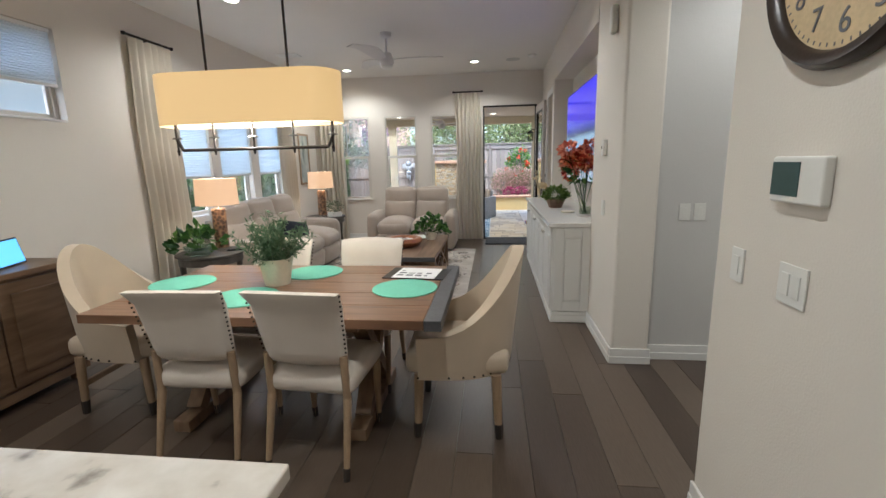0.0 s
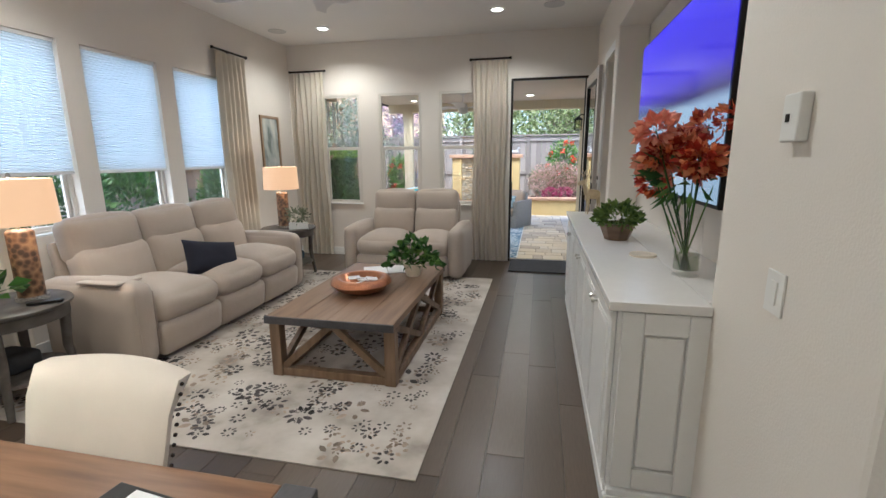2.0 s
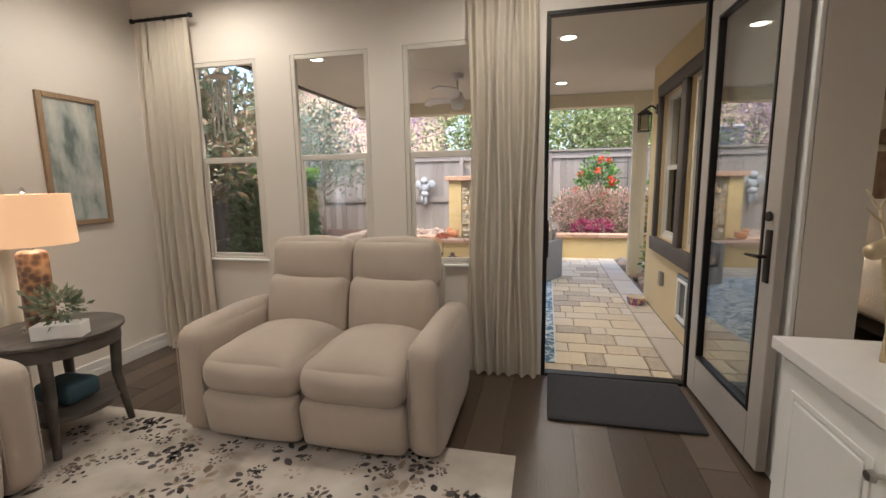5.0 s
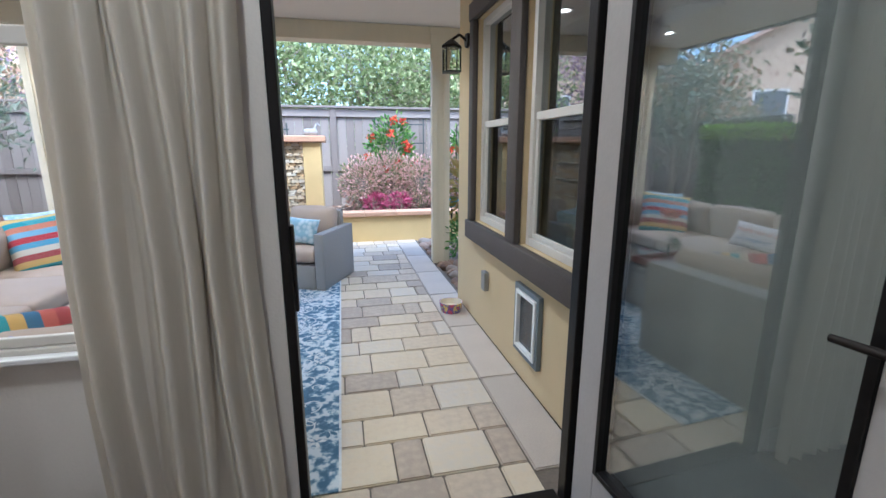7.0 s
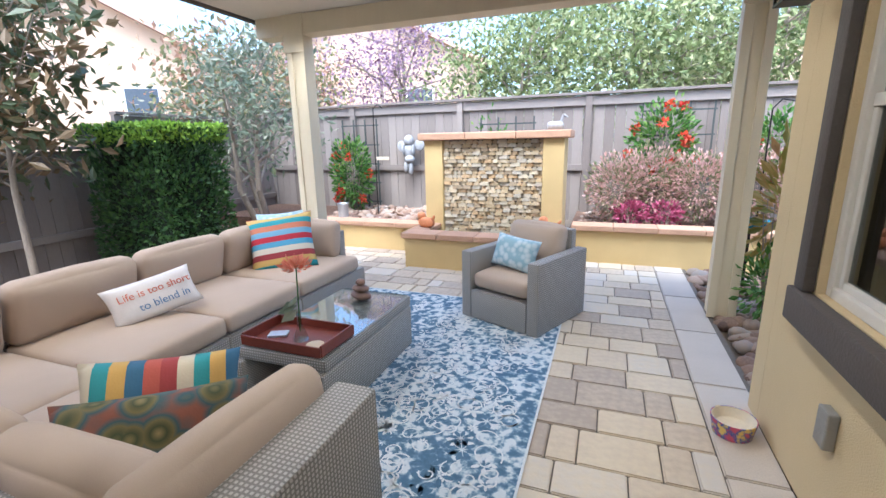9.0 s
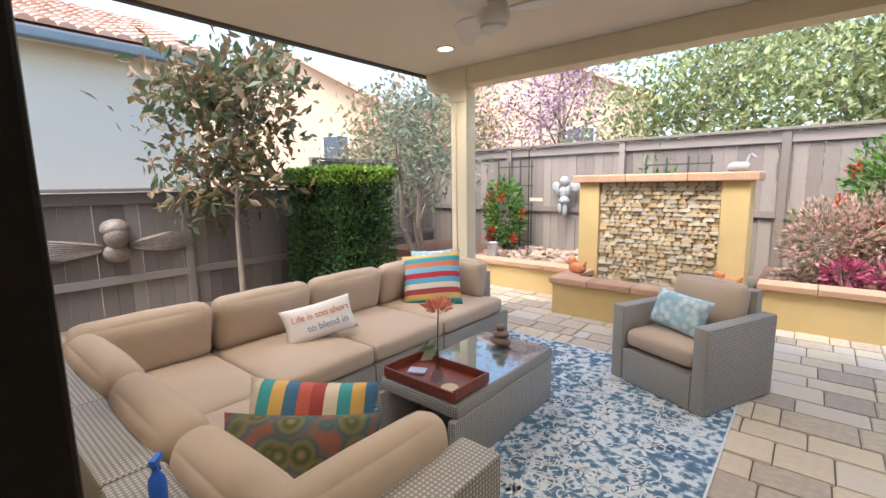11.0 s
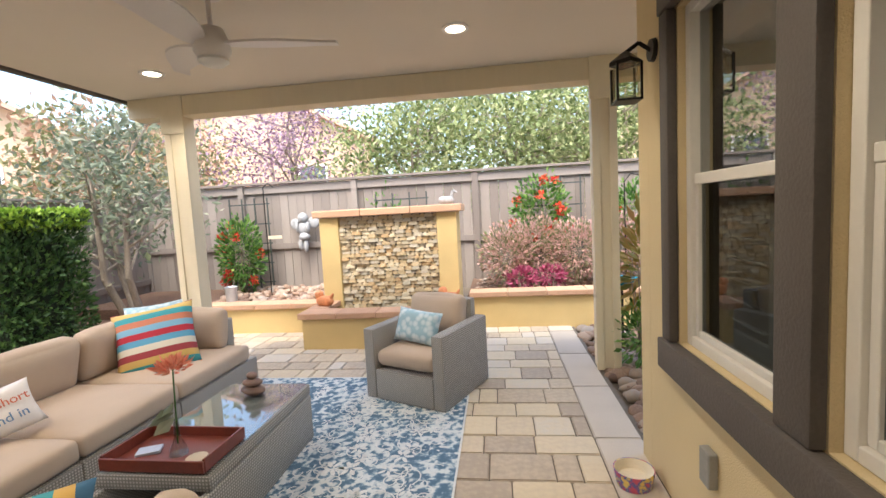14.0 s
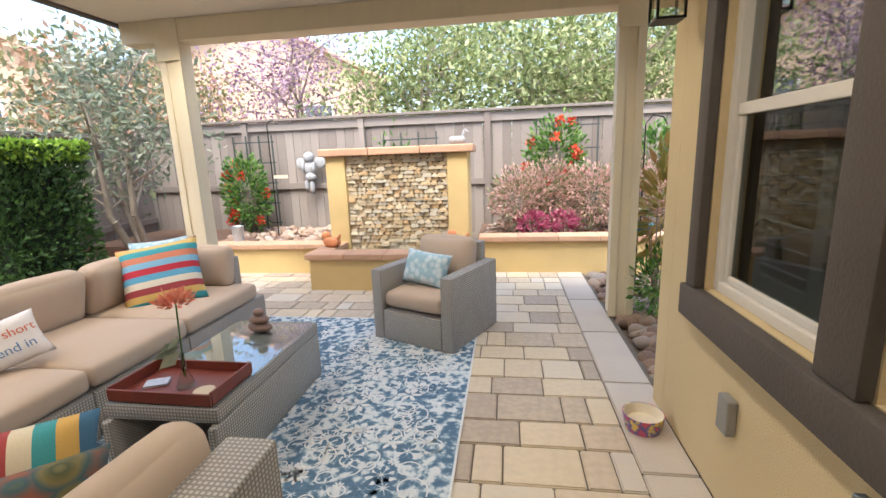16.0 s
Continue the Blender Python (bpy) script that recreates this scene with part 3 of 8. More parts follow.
def wall_with_holes(name, axis, p0, p1, u0, u1, holes, material, label, z1=H, z0=-0.08):
    """A wall across axis ('x' or 'y') between p0 and p1, along u0 to u1, with holes (u0, u1, z0, z1)."""
    us = sorted({u0, u1, *(h[0] for h in holes), *(h[1] for h in holes)})
    zs = sorted({z0, z1, *(h[2] for h in holes), *(h[3] for h in holes)})
    bm = bmesh.new()
    for a, b in zip(us, us[1:]):
        run = None
        for c, d in zip(zs, zs[1:]):
            solid = not any(h[0] < (a + b) / 2 < h[1] and h[2] < (c + d) / 2 < h[3] for h in holes)
            if solid:
                if axis == 'x':
                    box(bm, p0, p1, a, b, c, d)
                else:
                    box(bm, a, b, p0, p1, c, d)
    bmesh.ops.remove_doubles(bm, verts=bm.verts, dist=1e-5)
    inner = [f for f in bm.faces if len(f.verts) == 4]
    seen = {}
    for f in inner:
        seen.setdefault(tuple(round(c, 4) for c in f.calc_center_median()), []).append(f)
    bmesh.ops.delete(bm, geom=[f for fs in seen.values() if len(fs) > 1 for f in fs], context='FACES')
    return structure(name, bm, material, label)


WEST = [(4.09, 4.82, 0.90, 2.38), (5.0, 5.74, 0.90, 2.38), (5.94, 6.67, 0.90, 2.38), (1.9, 3.0, 1.86, 2.57)]
NORTH = [(-2.41, -1.83, 0.78, 2.345), (-1.54, -0.92, 0.78, 2.345), (-0.66, -0.06, 0.78, 2.345)]
DOOR = (0.322, 1.30, -0.08, 2.47)
wall_with_holes("wall_west", 'x', XW - 0.15, XW, -3.6, YN, WEST, PAINT, "cream painted wall with tall windows")
wall_with_holes("wall_north", 'y', YN, YN + 0.04, XW - 0.15, 1.5, NORTH + [DOOR], PAINT, "cream painted wall with three windows and a patio door")
structure("wall_south", boxes((XW - 0.15, 1.37, -3.75, -3.6, -0.08, H)), PAINT, "cream painted kitchen wall")
structure("wall_east_near", boxes((XE, XE + 0.26, -3.6, 1.42, -0.08, H), bevel=0.018), PAINT, "cream painted wall with rounded corner")
structure("wall_pillar", boxes((XE, XE + 0.26, 2.79, 3.65, -0.08, H), bevel=0.018), PAINT, "cream painted wall end with rounded corners")
structure("wall_hall", boxes((XE + 0.262, 4.2, 2.88, 3.03, -0.08, H)), GREY_PAINT, "pale grey painted hall wall")
structure("wall_hall_end", boxes((4.2, 4.35, -3.6, 3.03, -0.08, H)), GREY_PAINT, "pale grey hall end wall")
structure("wall_hall_south", boxes((1.632, 4.2, 0.9, 1.05, -0.08, H)), GREY_PAINT, "pale grey hall side wall")
structure("wall_niche_back", boxes((1.632, 1.75, 3.032, 6.5, -0.08, H)), PAINT, "cream painted back of the media niche")
structure("wall_niche_header", boxes((XE, 1.63, 3.652, 6.33, 2.58, H)), PAINT, "cream painted header over the media niche")
structure("wall_niche_base", boxes((XE + 0.02, 1.63, 3.652, 6.33, -0.08, 0.90)), PAINT, "cream painted wall behind the cabinets")
structure("wall_niche_far", boxes((XE, 1.63, 6.332, 6.50, -0.08, H), bevel=0.012), PAINT, "cream painted wall end beside a doorway")
wall_with_holes("wall_bedroom_door", 'x', XE + 0.03, 1.62, 6.502, YN - 0.002, [(6.502, 7.14, -0.08, 2.44)], PAINT, "cream painted wall with bedroom doorway")
OUTER = [(9.33, 10.07, 0.79, 2.22), (8.46, 9.18, 0.79, 2.22)]
wall_with_holes("wall_patio", 'x', 1.5, 1.64, YN + 0.052, 10.45, OUTER, STUCCO, "ochre stucco house wall beside the patio")
structure("wall_patio_inner", boxes((1.642, 1.66, YN + 0.052, 8.44, 0, H), (1.642, 1.66, 10.10, 10.45, 0, H), (1.642, 1.66, 8.44, 10.10, 2.24, H), (1.642, 1.66, 8.44, 10.10, 0, 0.77)), PAINT, "cream bedroom wall")
structure("wall_bedroom_north", boxes((1.5, 5.2, 10.452, 10.6, -0.08, H)), STUCCO, "ochre stucco end wall")
structure("wall_bedroom_back", boxes((1.662, 5.05, 10.12, 10.20, -0.01, H)), mat("bedroom_wall_paint", (0.62, 0.52, 0.36), 0.8, var=0.03), "tan painted bedroom wall")
structure("wall_bedroom_east", boxes((5.05, 5.2, 3.03, 10.45, -0.08, H)), PAINT, "cream bedroom wall")
structure("wall_bedroom_south", boxes((1.752, 5.05, 6.2, 6.3, -0.01, H)), PAINT, "cream bedroom wall")
structure("wall_north_stucco", boxes((XW - 0.15, -2.44, YN + 0.041, YN + 0.062, -0.08, 2.62), (-2.44, 0.28, YN + 0.041, YN + 0.062, -0.08, 0.73), (-2.44, 0.28, YN + 0.041, YN + 0.062, 2.36, 2.62)), STUCCO, "ochre stucco outside of the house")


def baseboard(rows):
    bm = bmesh.new()
    for r in rows:
        box(bm, *r, 0.0, 0.115, bevel=0.004)
        x0, x1, y0, y1 = r
        box(bm, x0 - 0.004, x1 + 0.004, y0 - 0.004, y1 + 0.004, 0.0, 0.055, bevel=0.003)
    return structure("baseboard", bm, WHITE, "white painted baseboard")


baseboard([(XW + 0.002, XW + 0.016, -3.5, YN - 0.02), (XW + 0.02, 0.27, YN - 0.016, YN - 0.002), (XE - 0.016, XE - 0.002, -3.5, 1.41),
           (XE - 0.016, XE - 0.002, 2.80, 3.60), (XE - 0.012, 1.64, 2.772, 2.788), (1.65, 4.18, 2.864, 2.878), (XE + 0.012, XE + 0.026, 7.26, YN - 0.02)])
structure("trim_bedroom_door", boxes((XE + 0.008, XE + 0.028, 7.14, 7.24, 0.0, 2.53), (XE + 0.008, XE + 0.028, 6.505, 7.14, 2.44, 2.53), bevel=0.004), WHITE, "white bedroom door casing")


# ---- windows ----
def window(name, axis, p, depth, u0, u1, z0, z1, frame_mat, glass, rail=0.5, bar_w=0.035, sill=None, label="", lower=None):
    """A hung window: frame, two panes and a meeting rail, in a hole."""
    w = thing(name, label=label, category="window", kind="structure")

    def put(bm, a, b, c, d, q0, q1):
        box(bm, *((q0, q1, a, b) if axis == 'x' else (a, b, q0, q1)), c, d, bevel=0.004)

    bm = bmesh.new()
    k = bar_w
    e = 0.002
    put(bm, u0 + e, u0 + k, z0 + e, z1 - e, p, p + depth)
    put(bm, u1 - k, u1 - e, z0 + e, z1 - e, p, p + depth)
    put(bm, u0 + k + 0.001, u1 - k - 0.001, z0 + e, z0 + k, p, p + depth)
    put(bm, u0 + k + 0.001, u1 - k - 0.001, z1 - k, z1 - e, p, p + depth)
    part("window_frame", bm, frame_mat, w)
    zr = z0 + (z1 - z0) * rail
    bm = bmesh.new()
    put(bm, u0 + k + 0.001, u1 - k - 0.001, zr - 0.022, zr + 0.022, p + depth * 0.2, p + depth * 0.8)
    part("meeting_rail", bm, frame_mat, w)
    bm = bmesh.new()
    for a, b in ((u0 + k + 0.001, u0 + k + 0.03), (u1 - k - 0.03, u1 - k - 0.001)):
        put(bm, a, b, z0 + k + 0.001, zr - 0.023, p + depth * 0.25, p + depth * 0.7)
    put(bm, u0 + k + 0.031, u1 - k - 0.031, z0 + k + 0.001, z0 + k + 0.03, p + depth * 0.25, p + depth * 0.7)
    part("sash", bm, frame_mat, w)
    mid = p + depth * 0.5
    for a, b, q, gl in ((z0 + k, zr - 0.02, mid - 0.004, lower or glass), (zr + 0.02, z1 - k, mid + 0.004, glass)):
        bm = bmesh.new()
        box(bm, *((q, q + 0.004, u0 + k, u1 - k) if axis == 'x' else (u0 + k, u1 - k, q, q + 0.004)), a, b)
        part("pane", bm, gl, w).visible_shadow = False
    if sill:
        bm = bmesh.new()
        put(bm, u0 - 0.0, u1 + 0.0, z0 + e, z0 + 0.02, sill[0], sill[1])
        part("window_sill", bm, WHITE, w)
    return w


for i, (a, b, c, d) in enumerate(WEST):
    window("window_%d" % (i + 1), 'x', XW - 0.13, 0.06, a, b, c, d, VINYL, GLASS, 0.32 if i < 3 else 0.5, sill=(XW - 0.06, XW + 0.002), label="white framed tall hung window with clear glass")
for i, (a, b, c, d) in enumerate(NORTH):
    window("window_%d" % (i + 5), 'y', YN + 0.002, 0.037, a, b, c, d, VINYL, GLASS, 0.52, sill=(YN - 0.03, YN + 0.001), label="almond framed hung window looking onto the patio")
for i, (a, b, c, d) in enumerate(OUTER):
    window("window_%d" % (i + 8), 'x', 1.53, 0.07, a, b, c, d, VINYL, MIRRORY, 0.5, bar_w=0.045, label="almond framed bedroom window with dark reflecting glass", lower=SCREENMESH)
bm = boxes((1.44, 1.498, 8.36, 10.18, 0.65, 0.79), (1.455, 1.498, 10.07, 10.16, 0.792, 2.22), (1.455, 1.498, 9.18, 9.33, 0.792, 2.22), (1.455, 1.498, 8.36, 8.46, 0.792, 2.22), (1.45, 1.498, 8.36, 10.17, 2.222, 2.34), bevel=0.008)
structure("trim_patio_windows", bm, BROWN_TRIM, "dark brown stucco window surround", 40)


def cellular_shade(y0, y1, z0, z1, x=XW - 0.035, label="white pleated cellular shade half lowered"):
    t = thing("cellular_shade", label=label, category="window shade", group="shades on the west windows")
    bm = bmesh.new()
    n = int((z1 - z0) / 0.02)
    for side in (0, 1):
        prev = None
        for i in range(2 * n + 1):
            z = z1 - 0.03 - i * (z1 - z0 - 0.05) / (2 * n)
            xx = x + (0.009 if i % 2 else 0.0) * (1 if side else -1) + (0.006 if side else -0.006)
            row = (bm.verts.new((xx, y0, z)), bm.verts.new((xx, y1, z)))
            if prev:
                bm.faces.new((*prev, row[1], row[0]))
            prev = row
    part("pleats", bm, SHADE_FABRIC, t)
    part("headrail", boxes((x - 0.02, x + 0.025, y0, y1, z1 - 0.03, z1 - 0.002), bevel=0.003), WHITE, t)
    part("bottom_rail", boxes((x - 0.018, x + 0.02, y0, y1, z0, z0 + 0.022), bevel=0.004), WHITE, t)


for a, b, c, d in WEST[:3]:
    cellular_shade(a + 0.015, b - 0.015, 1.36, d - 0.002)
cellular_shade(1.92, 2.98, 2.13, 2.567, label="white pleated shade on the small high window")


# ---- curtains ----
def curtain(x, y, along, width, top=2.66, waves=6, seed=0, rot=0):
    t = thing("curtain", pose(x, y, 0, 0, 0, rot), "cream linen pleated curtain hanging on a short rod", "curtain", "curtains of the living room")
    part("cloth", wavy_sheet(width, top - 0.02, waves, 0.032, seed=seed), CURTAIN, t, m=pose(0, 0, 0.012), smooth=180)
    bm = rods(((-width / 2 - 0.03, 0, top + 0.015), (width / 2 + 0.03, 0, top + 0.015), 0.012), ((0, 0, top + 0.015), (0, 0.07, top + 0.015), 0.008))
    part("curtain_rod", bm, BLACK, t, "short black iron rod", smooth=50)
    part("finial", lathe([(0, -0.02), (0.018, -0.012), (0.018, 0.012), (0, 0.02)], 14, (-width / 2 - 0.04, 0, top + 0.015)), BLACK, t, smooth=50)
    part("finial", lathe([(0, -0.02), (0.018, -0.012), (0.018, 0.012), (0, 0.02)], 14, (width / 2 + 0.04, 0, top + 0.015)), BLACK, t, smooth=50)
    for i in range(waves):
        u = (i + 0.5) / waves - 0.5
        bm = bmesh.new()
        bmesh.ops.create_cone(bm, segments=12, radius1=0.017, radius2=0.017, depth=0.005, matrix=pose(u * width, 0, top + 0.015, 0, 90, 0))
        part("ring", bm, BLACK, t, smooth=50)


curtain(-2.58, 8.05, 'x', 0.46, 2.66, seed=1)
curtain(0.05, 8.05, 'x', 0.44, 2.70, seed=2)
curtain(-2.85, 6.76, 'y', 0.50, 2.66, seed=3, rot=90)
curtain(-2.85, 3.94, 'y', 0.54, 2.69, seed=4, rot=90)

# ---- patio door ----
d = thing("door_1", label="open black framed glass patio door", category="door", kind="structure")
part("door_frame", boxes((0.324, 0.352, YN - 0.012, YN + 0.042, 0, 2.438), (1.265, 1.298, YN - 0.012, YN + 0.042, 0, 2.438), (0.324, 1.298, YN - 0.012, YN + 0.042, 2.44, 2.468), bevel=0.004), BLACK, d)
part("threshold", boxes((0.353, 1.264, YN - 0.01, YN + 0.07, -0.06, 0.022), bevel=0.006), BLACK, d)
part("strike_plate", boxes((0.3522, 0.362, YN + 0.005, YN + 0.035, 0.86, 1.12), bevel=0.003), IRON, d)
leaf = pose(1.297, 8.085, 0, 0, 0, -87.5)
part("door_leaf", boxes((0.005, 0.12, -0.022, 0.022, 0.03, 2.42), (0.80, 0.915, -0.022, 0.022, 0.03, 2.42), (0.121, 0.799, -0.022, 0.022, 0.03, 0.27), (0.121, 0.799, -0.022, 0.022, 2.30, 2.42), bevel=0.004), mat("putty_door_paint", (0.42, 0.385, 0.35), 0.4, var=0.04), d, "putty painted door leaf standing open", leaf)
part("pane", boxes((0.115, 0.805, -0.006, 0.006, 0.265, 2.305)), DOORGLASS, d, m=leaf).visible_shadow = False
part("glazing_bead", boxes((0.121, 0.14, -0.026, 0.026, 0.27, 2.30), (0.78, 0.799, -0.026, 0.026, 0.27, 2.30), (0.141, 0.779, -0.026, 0.026, 0.27, 0.289), (0.141, 0.779, -0.026, 0.026, 2.281, 2.30), bevel=0.002), BLACK, d, m=leaf)
hb = boxes((0.835, 0.88, -0.032, 0.032, 0.92, 1.16), bevel=0.004)
for s in (-1, 1):
    rod(hb, (0.858, s * 0.03, 1.04), (0.858, s * 0.07, 1.04), 0.009)
    rod(hb, (0.865, s * 0.066, 1.04), (0.75, s * 0.066, 1.035), 0.009, 0.007)
    rod(hb, (0.858, s * 0.03, 1.22), (0.858, s * 0.04, 1.22), 0.022)
part("door_handle", hb, IRON, d, "black lever handle", leaf, smooth=40)
mb = soft(0.86, 0.62, 0.018, 0.009, n=7)
tagged(part("door_mat", mb, RUBBER, m=pose(0.80, 7.80, 0.0105), smooth=60), "charcoal rubber mat inside the patio door", "door mat")


# ---- cabinets along the niche ----
def cabinet_unit(y0, y1, i):
    c = thing("cabinet", label="white shaker cabinet unit with raised panel doors", category="cabinet", group="media cabinets")
    part("body", boxes((1.045, 1.385, y0 + 0.001, y1 - 0.001, 0.10, 0.885), bevel=0.002), WHITE, c)
    part("plinth", boxes((1.03, 1.385, y0 + 0.001, y1 - 0.001, 0.002, 0.07), (1.037, 1.384, y0 + 0.002, y1 - 0.002, 0.07, 0.098), bevel=0.005), WHITE, c)
    ym = (y0 + y1) / 2
    for a, b, s in ((y0 + 0.012, ym - 0.003, 1), (ym + 0.003, y1 - 0.012, -1)):
        dr = part("door", boxes((1.025, 1.043, a, b, 0.12, 0.87), bevel=0.003), WHITE, c)
        part("raised_panel", boxes((1.018, 1.026, a + 0.085, b - 0.085, 0.21, 0.78), bevel=0.0065), WHITE, dr)
        part("moulding", boxes((1.0205, 1.0245, a + 0.065, a + 0.082, 0.19, 0.80), (1.0205, 1.0245, b - 0.082, b - 0.065, 0.19, 0.80), (1.0205, 1.0245, a + 0.083, b - 0.083, 0.19, 0.207), (1.0205, 1.0245, a + 0.083, b - 0.083, 0.783, 0.80), bevel=0.0015), WHITE, dr)
        yk = b - 0.035 if s > 0 else a + 0.035
        part("knob", rods(((1.026, yk, 0.78), (1.005, yk, 0.78), 0.006), ((1.006, yk, 0.78), (0.994, yk, 0.78), 0.014, 0.011), n=14), CHROME, dr, "brushed nickel knob", smooth=40)
    return c


for i in range(3):
    cab = cabinet_unit(3.63 + i * 0.935, 3.63 + (i + 1) * 0.935, i)
    if i == 0:
        sp = part("side_panel", boxes((1.06, 1.14, 3.612, 3.629, 0.11, 0.88), (1.30, 1.375, 3.612, 3.629, 0.11, 0.88), (1.141, 1.299, 3.612, 3.629, 0.11, 0.20), (1.141, 1.299, 3.612, 3.629, 0.79, 0.88), bevel=0.003), WHITE, cab)
        part("raised_panel", boxes((1.15, 1.29, 3.616, 3.629, 0.21, 0.78), bevel=0.006), WHITE, sp)
        part("plinth", boxes((1.032, 1.366, 3.60, 3.629, 0.002, 0.07), (1.045, 1.366, 3.605, 3.629, 0.071, 0.10), bevel=0.005), WHITE, cab)
tagged(part("countertop", boxes((1.005, 1.366, 3.595, 6.455, 0.887, 0.925), (1.367, 1.628, 3.655, 6.328, 0.902, 0.924), bevel=0.004), QUARTZ), "white quartz top on the media cabinets", "countertop")

tv = thing("television", label="wall-mounted flat television, blue picture above a painted window reflection", category="television")
part("casing", boxes((1.46, 1.50, 3.93, 5.66, 1.24, 2.25), bevel=0.006), BLACK, tv)


def screen_mat():
    m = bpy.data.materials.new("blue_screen_window_reflection")
    m.use_nodes = True
    nt = m.node_tree
    b = nt.nodes["Principled BSDF"]
    co, sep, rp = nt.nodes.new("ShaderNodeTexCoord"), nt.nodes.new("ShaderNodeSeparateXYZ"), nt.nodes.new("ShaderNodeValToRGB")
    nt.links.new(co.outputs["Generated"], sep.inputs[0])
    nt.links.new(sep.outputs[2], rp.inputs[0])
    # blue picture on top; pale lower half paints the windows' reflection into the glow
    els = rp.color_ramp.elements
    els[0].position, els[0].color = 0.0, (0.25, 0.30, 0.34, 1)
    els[1].position, els[1].color = 1.0, (0.045, 0.03, 0.55, 1)
    for p, c in ((0.45, (0.22, 0.28, 0.36, 1)), (0.5, (0.02, 0.02, 0.10, 1)), (0.62, (0.05, 0.03, 0.42, 1))):
        els.new(p).color = c
    b.inputs["Base Color"].default_value = (0.01, 0.01, 0.012, 1)
    b.inputs["Roughness"].default_value = 0.12
    nt.links.new(rp.outputs[0], b.inputs["Emission Color"])
    b.inputs["Emission Strength"].default_value = 0.3
    return m


part("screen", boxes((1.455, 1.459, 3.945, 5.645, 1.26, 2.237)), screen_mat(), tv)
part("wall_bracket", boxes((1.501, 1.63, 4.6, 5.0, 1.55, 1.95)), BLACK, tv)


# ---- wall fittings ----
def plate(name, face, u, z, w=0.075, h=0.118, rockers=1, label="white light switch plate"):
    """face: ('x', place, sign) or ('y', place, sign)."""
    ax, p, s = face
    t = thing(name, label=label, category="switch")

    def put(a, b, c, dd, q0, q1, mt, nm):
        q0, q1 = sorted((p + s * q0, p + s * q1))
        part(nm, boxes((q0, q1, a, b, c, dd) if ax == 'x' else (a, b, q0, q1, c, dd), bevel=0.0015), mt, t)

    put(u - w / 2, u + w / 2, z - h / 2, z + h / 2, 0.0005, 0.007, PLASTIC, "cover")
    for i in range(rockers):
        c = u + (i - (rockers - 1) / 2) * 0.046
        put(c - 0.016, c + 0.016, z - 0.033, z + 0.033, 0.0072, 0.011, PLASTIC, "rocker")


EAST = ('x', XE, -1)
plate("light_switch", EAST, 1.25, 1.105)
plate("light_switch", EAST, 0.96, 1.11, 0.12, rockers=2)
plate("light_switch", EAST, 3.21, 1.10, 0.09)
plate("light_switch", ('y', 2.88, -1), 1.84, 1.10)
plate("light_switch", ('y', 2.88, -1), 1.94, 1.10)
plate("wall_outlet", ('y', YN, -1), -1.66, 0.33, rockers=1, label="white wall outlet plate above the baseboard")
th = thing("thermostat", label="cream wall thermostat with dark green display", category="thermostat")
part("case", boxes((XE - 0.028, XE - 0.0005, 0.86, 1.075, 1.345, 1.475), bevel=0.006), PLASTIC, th)
part("display", boxes((XE - 0.031, XE - 0.0285, 0.95, 1.068, 1.365, 1.46)), mat("lcd_green", (0.03, 0.07, 0.065), 0.3, bump=0), th)
vt = thing("wall_sensor", label="small white wall sensor box", category="sensor")
part("case", boxes((XE - 0.03, XE - 0.0005, 3.17, 3.25, 1.50, 1.62), bevel=0.005), PLASTIC, vt)
part("button", boxes((XE - 0.033, XE - 0.0305, 3.21, 3.225, 1.55, 1.57)), IRON, vt)
dtb = thing("door_chime_box", label="white rounded box high on the wall", category="chime")
part("case", soft(0.05, 0.08, 0.19, 0.03, n=7), PLASTIC, dtb, m=pose(XE - 0.0255, 3.05, 2.42), smooth=60)

ck = thing("wall_clock", label="round wall clock, aged cream face, dark frame", category="clock")
CK = pose(XE, 0.885, 2.0, 90, 0, -90)
part("face", lathe([(0, 0.001), (0.27, 0.001), (0.27, 0.012), (0, 0.012)], 48), mat("aged_clock_face", (0.60, 0.47, 0.28), 0.7, var=0.15, scale=9), ck, m=CK)
part("rim", lathe([(0.265, 0.001), (0.31, 0.001), (0.315, 0.02), (0.30, 0.042), (0.275, 0.036), (0.265, 0.013), (0.265, 0.001)], 48), mat("dark_clock_rim", (0.03, 0.02, 0.015), 0.35), ck, m=CK, smooth=60)
for i in range(12):
    a = radians(90 - 30 * (i + 1))
    lettering(str(i + 1), 0.085, INK, CK @ pose(0.205 * math.cos(a), 0.205 * math.sin(a), 0.0135), ck, "numeral")
for i in range(60):
    a = radians(6 * i)
    part("minute_mark", boxes((0.248, 0.258, -0.002, 0.002, 0.0125, 0.0135)), INK, ck, m=CK @ pose(0, 0, 0, 0, 0, 6 * i))
part("hour_pointer", boxes((-0.006, 0.006, -0.02, 0.14, 0.016, 0.018)), BLACK, ck, m=CK @ pose(0, 0, 0, 0, 0, -62))
part("minute_pointer", boxes((-0.004, 0.004, -0.02, 0.2, 0.020, 0.022)), BLACK, ck, m=CK @ pose(0, 0, 0, 0, 0, 35))

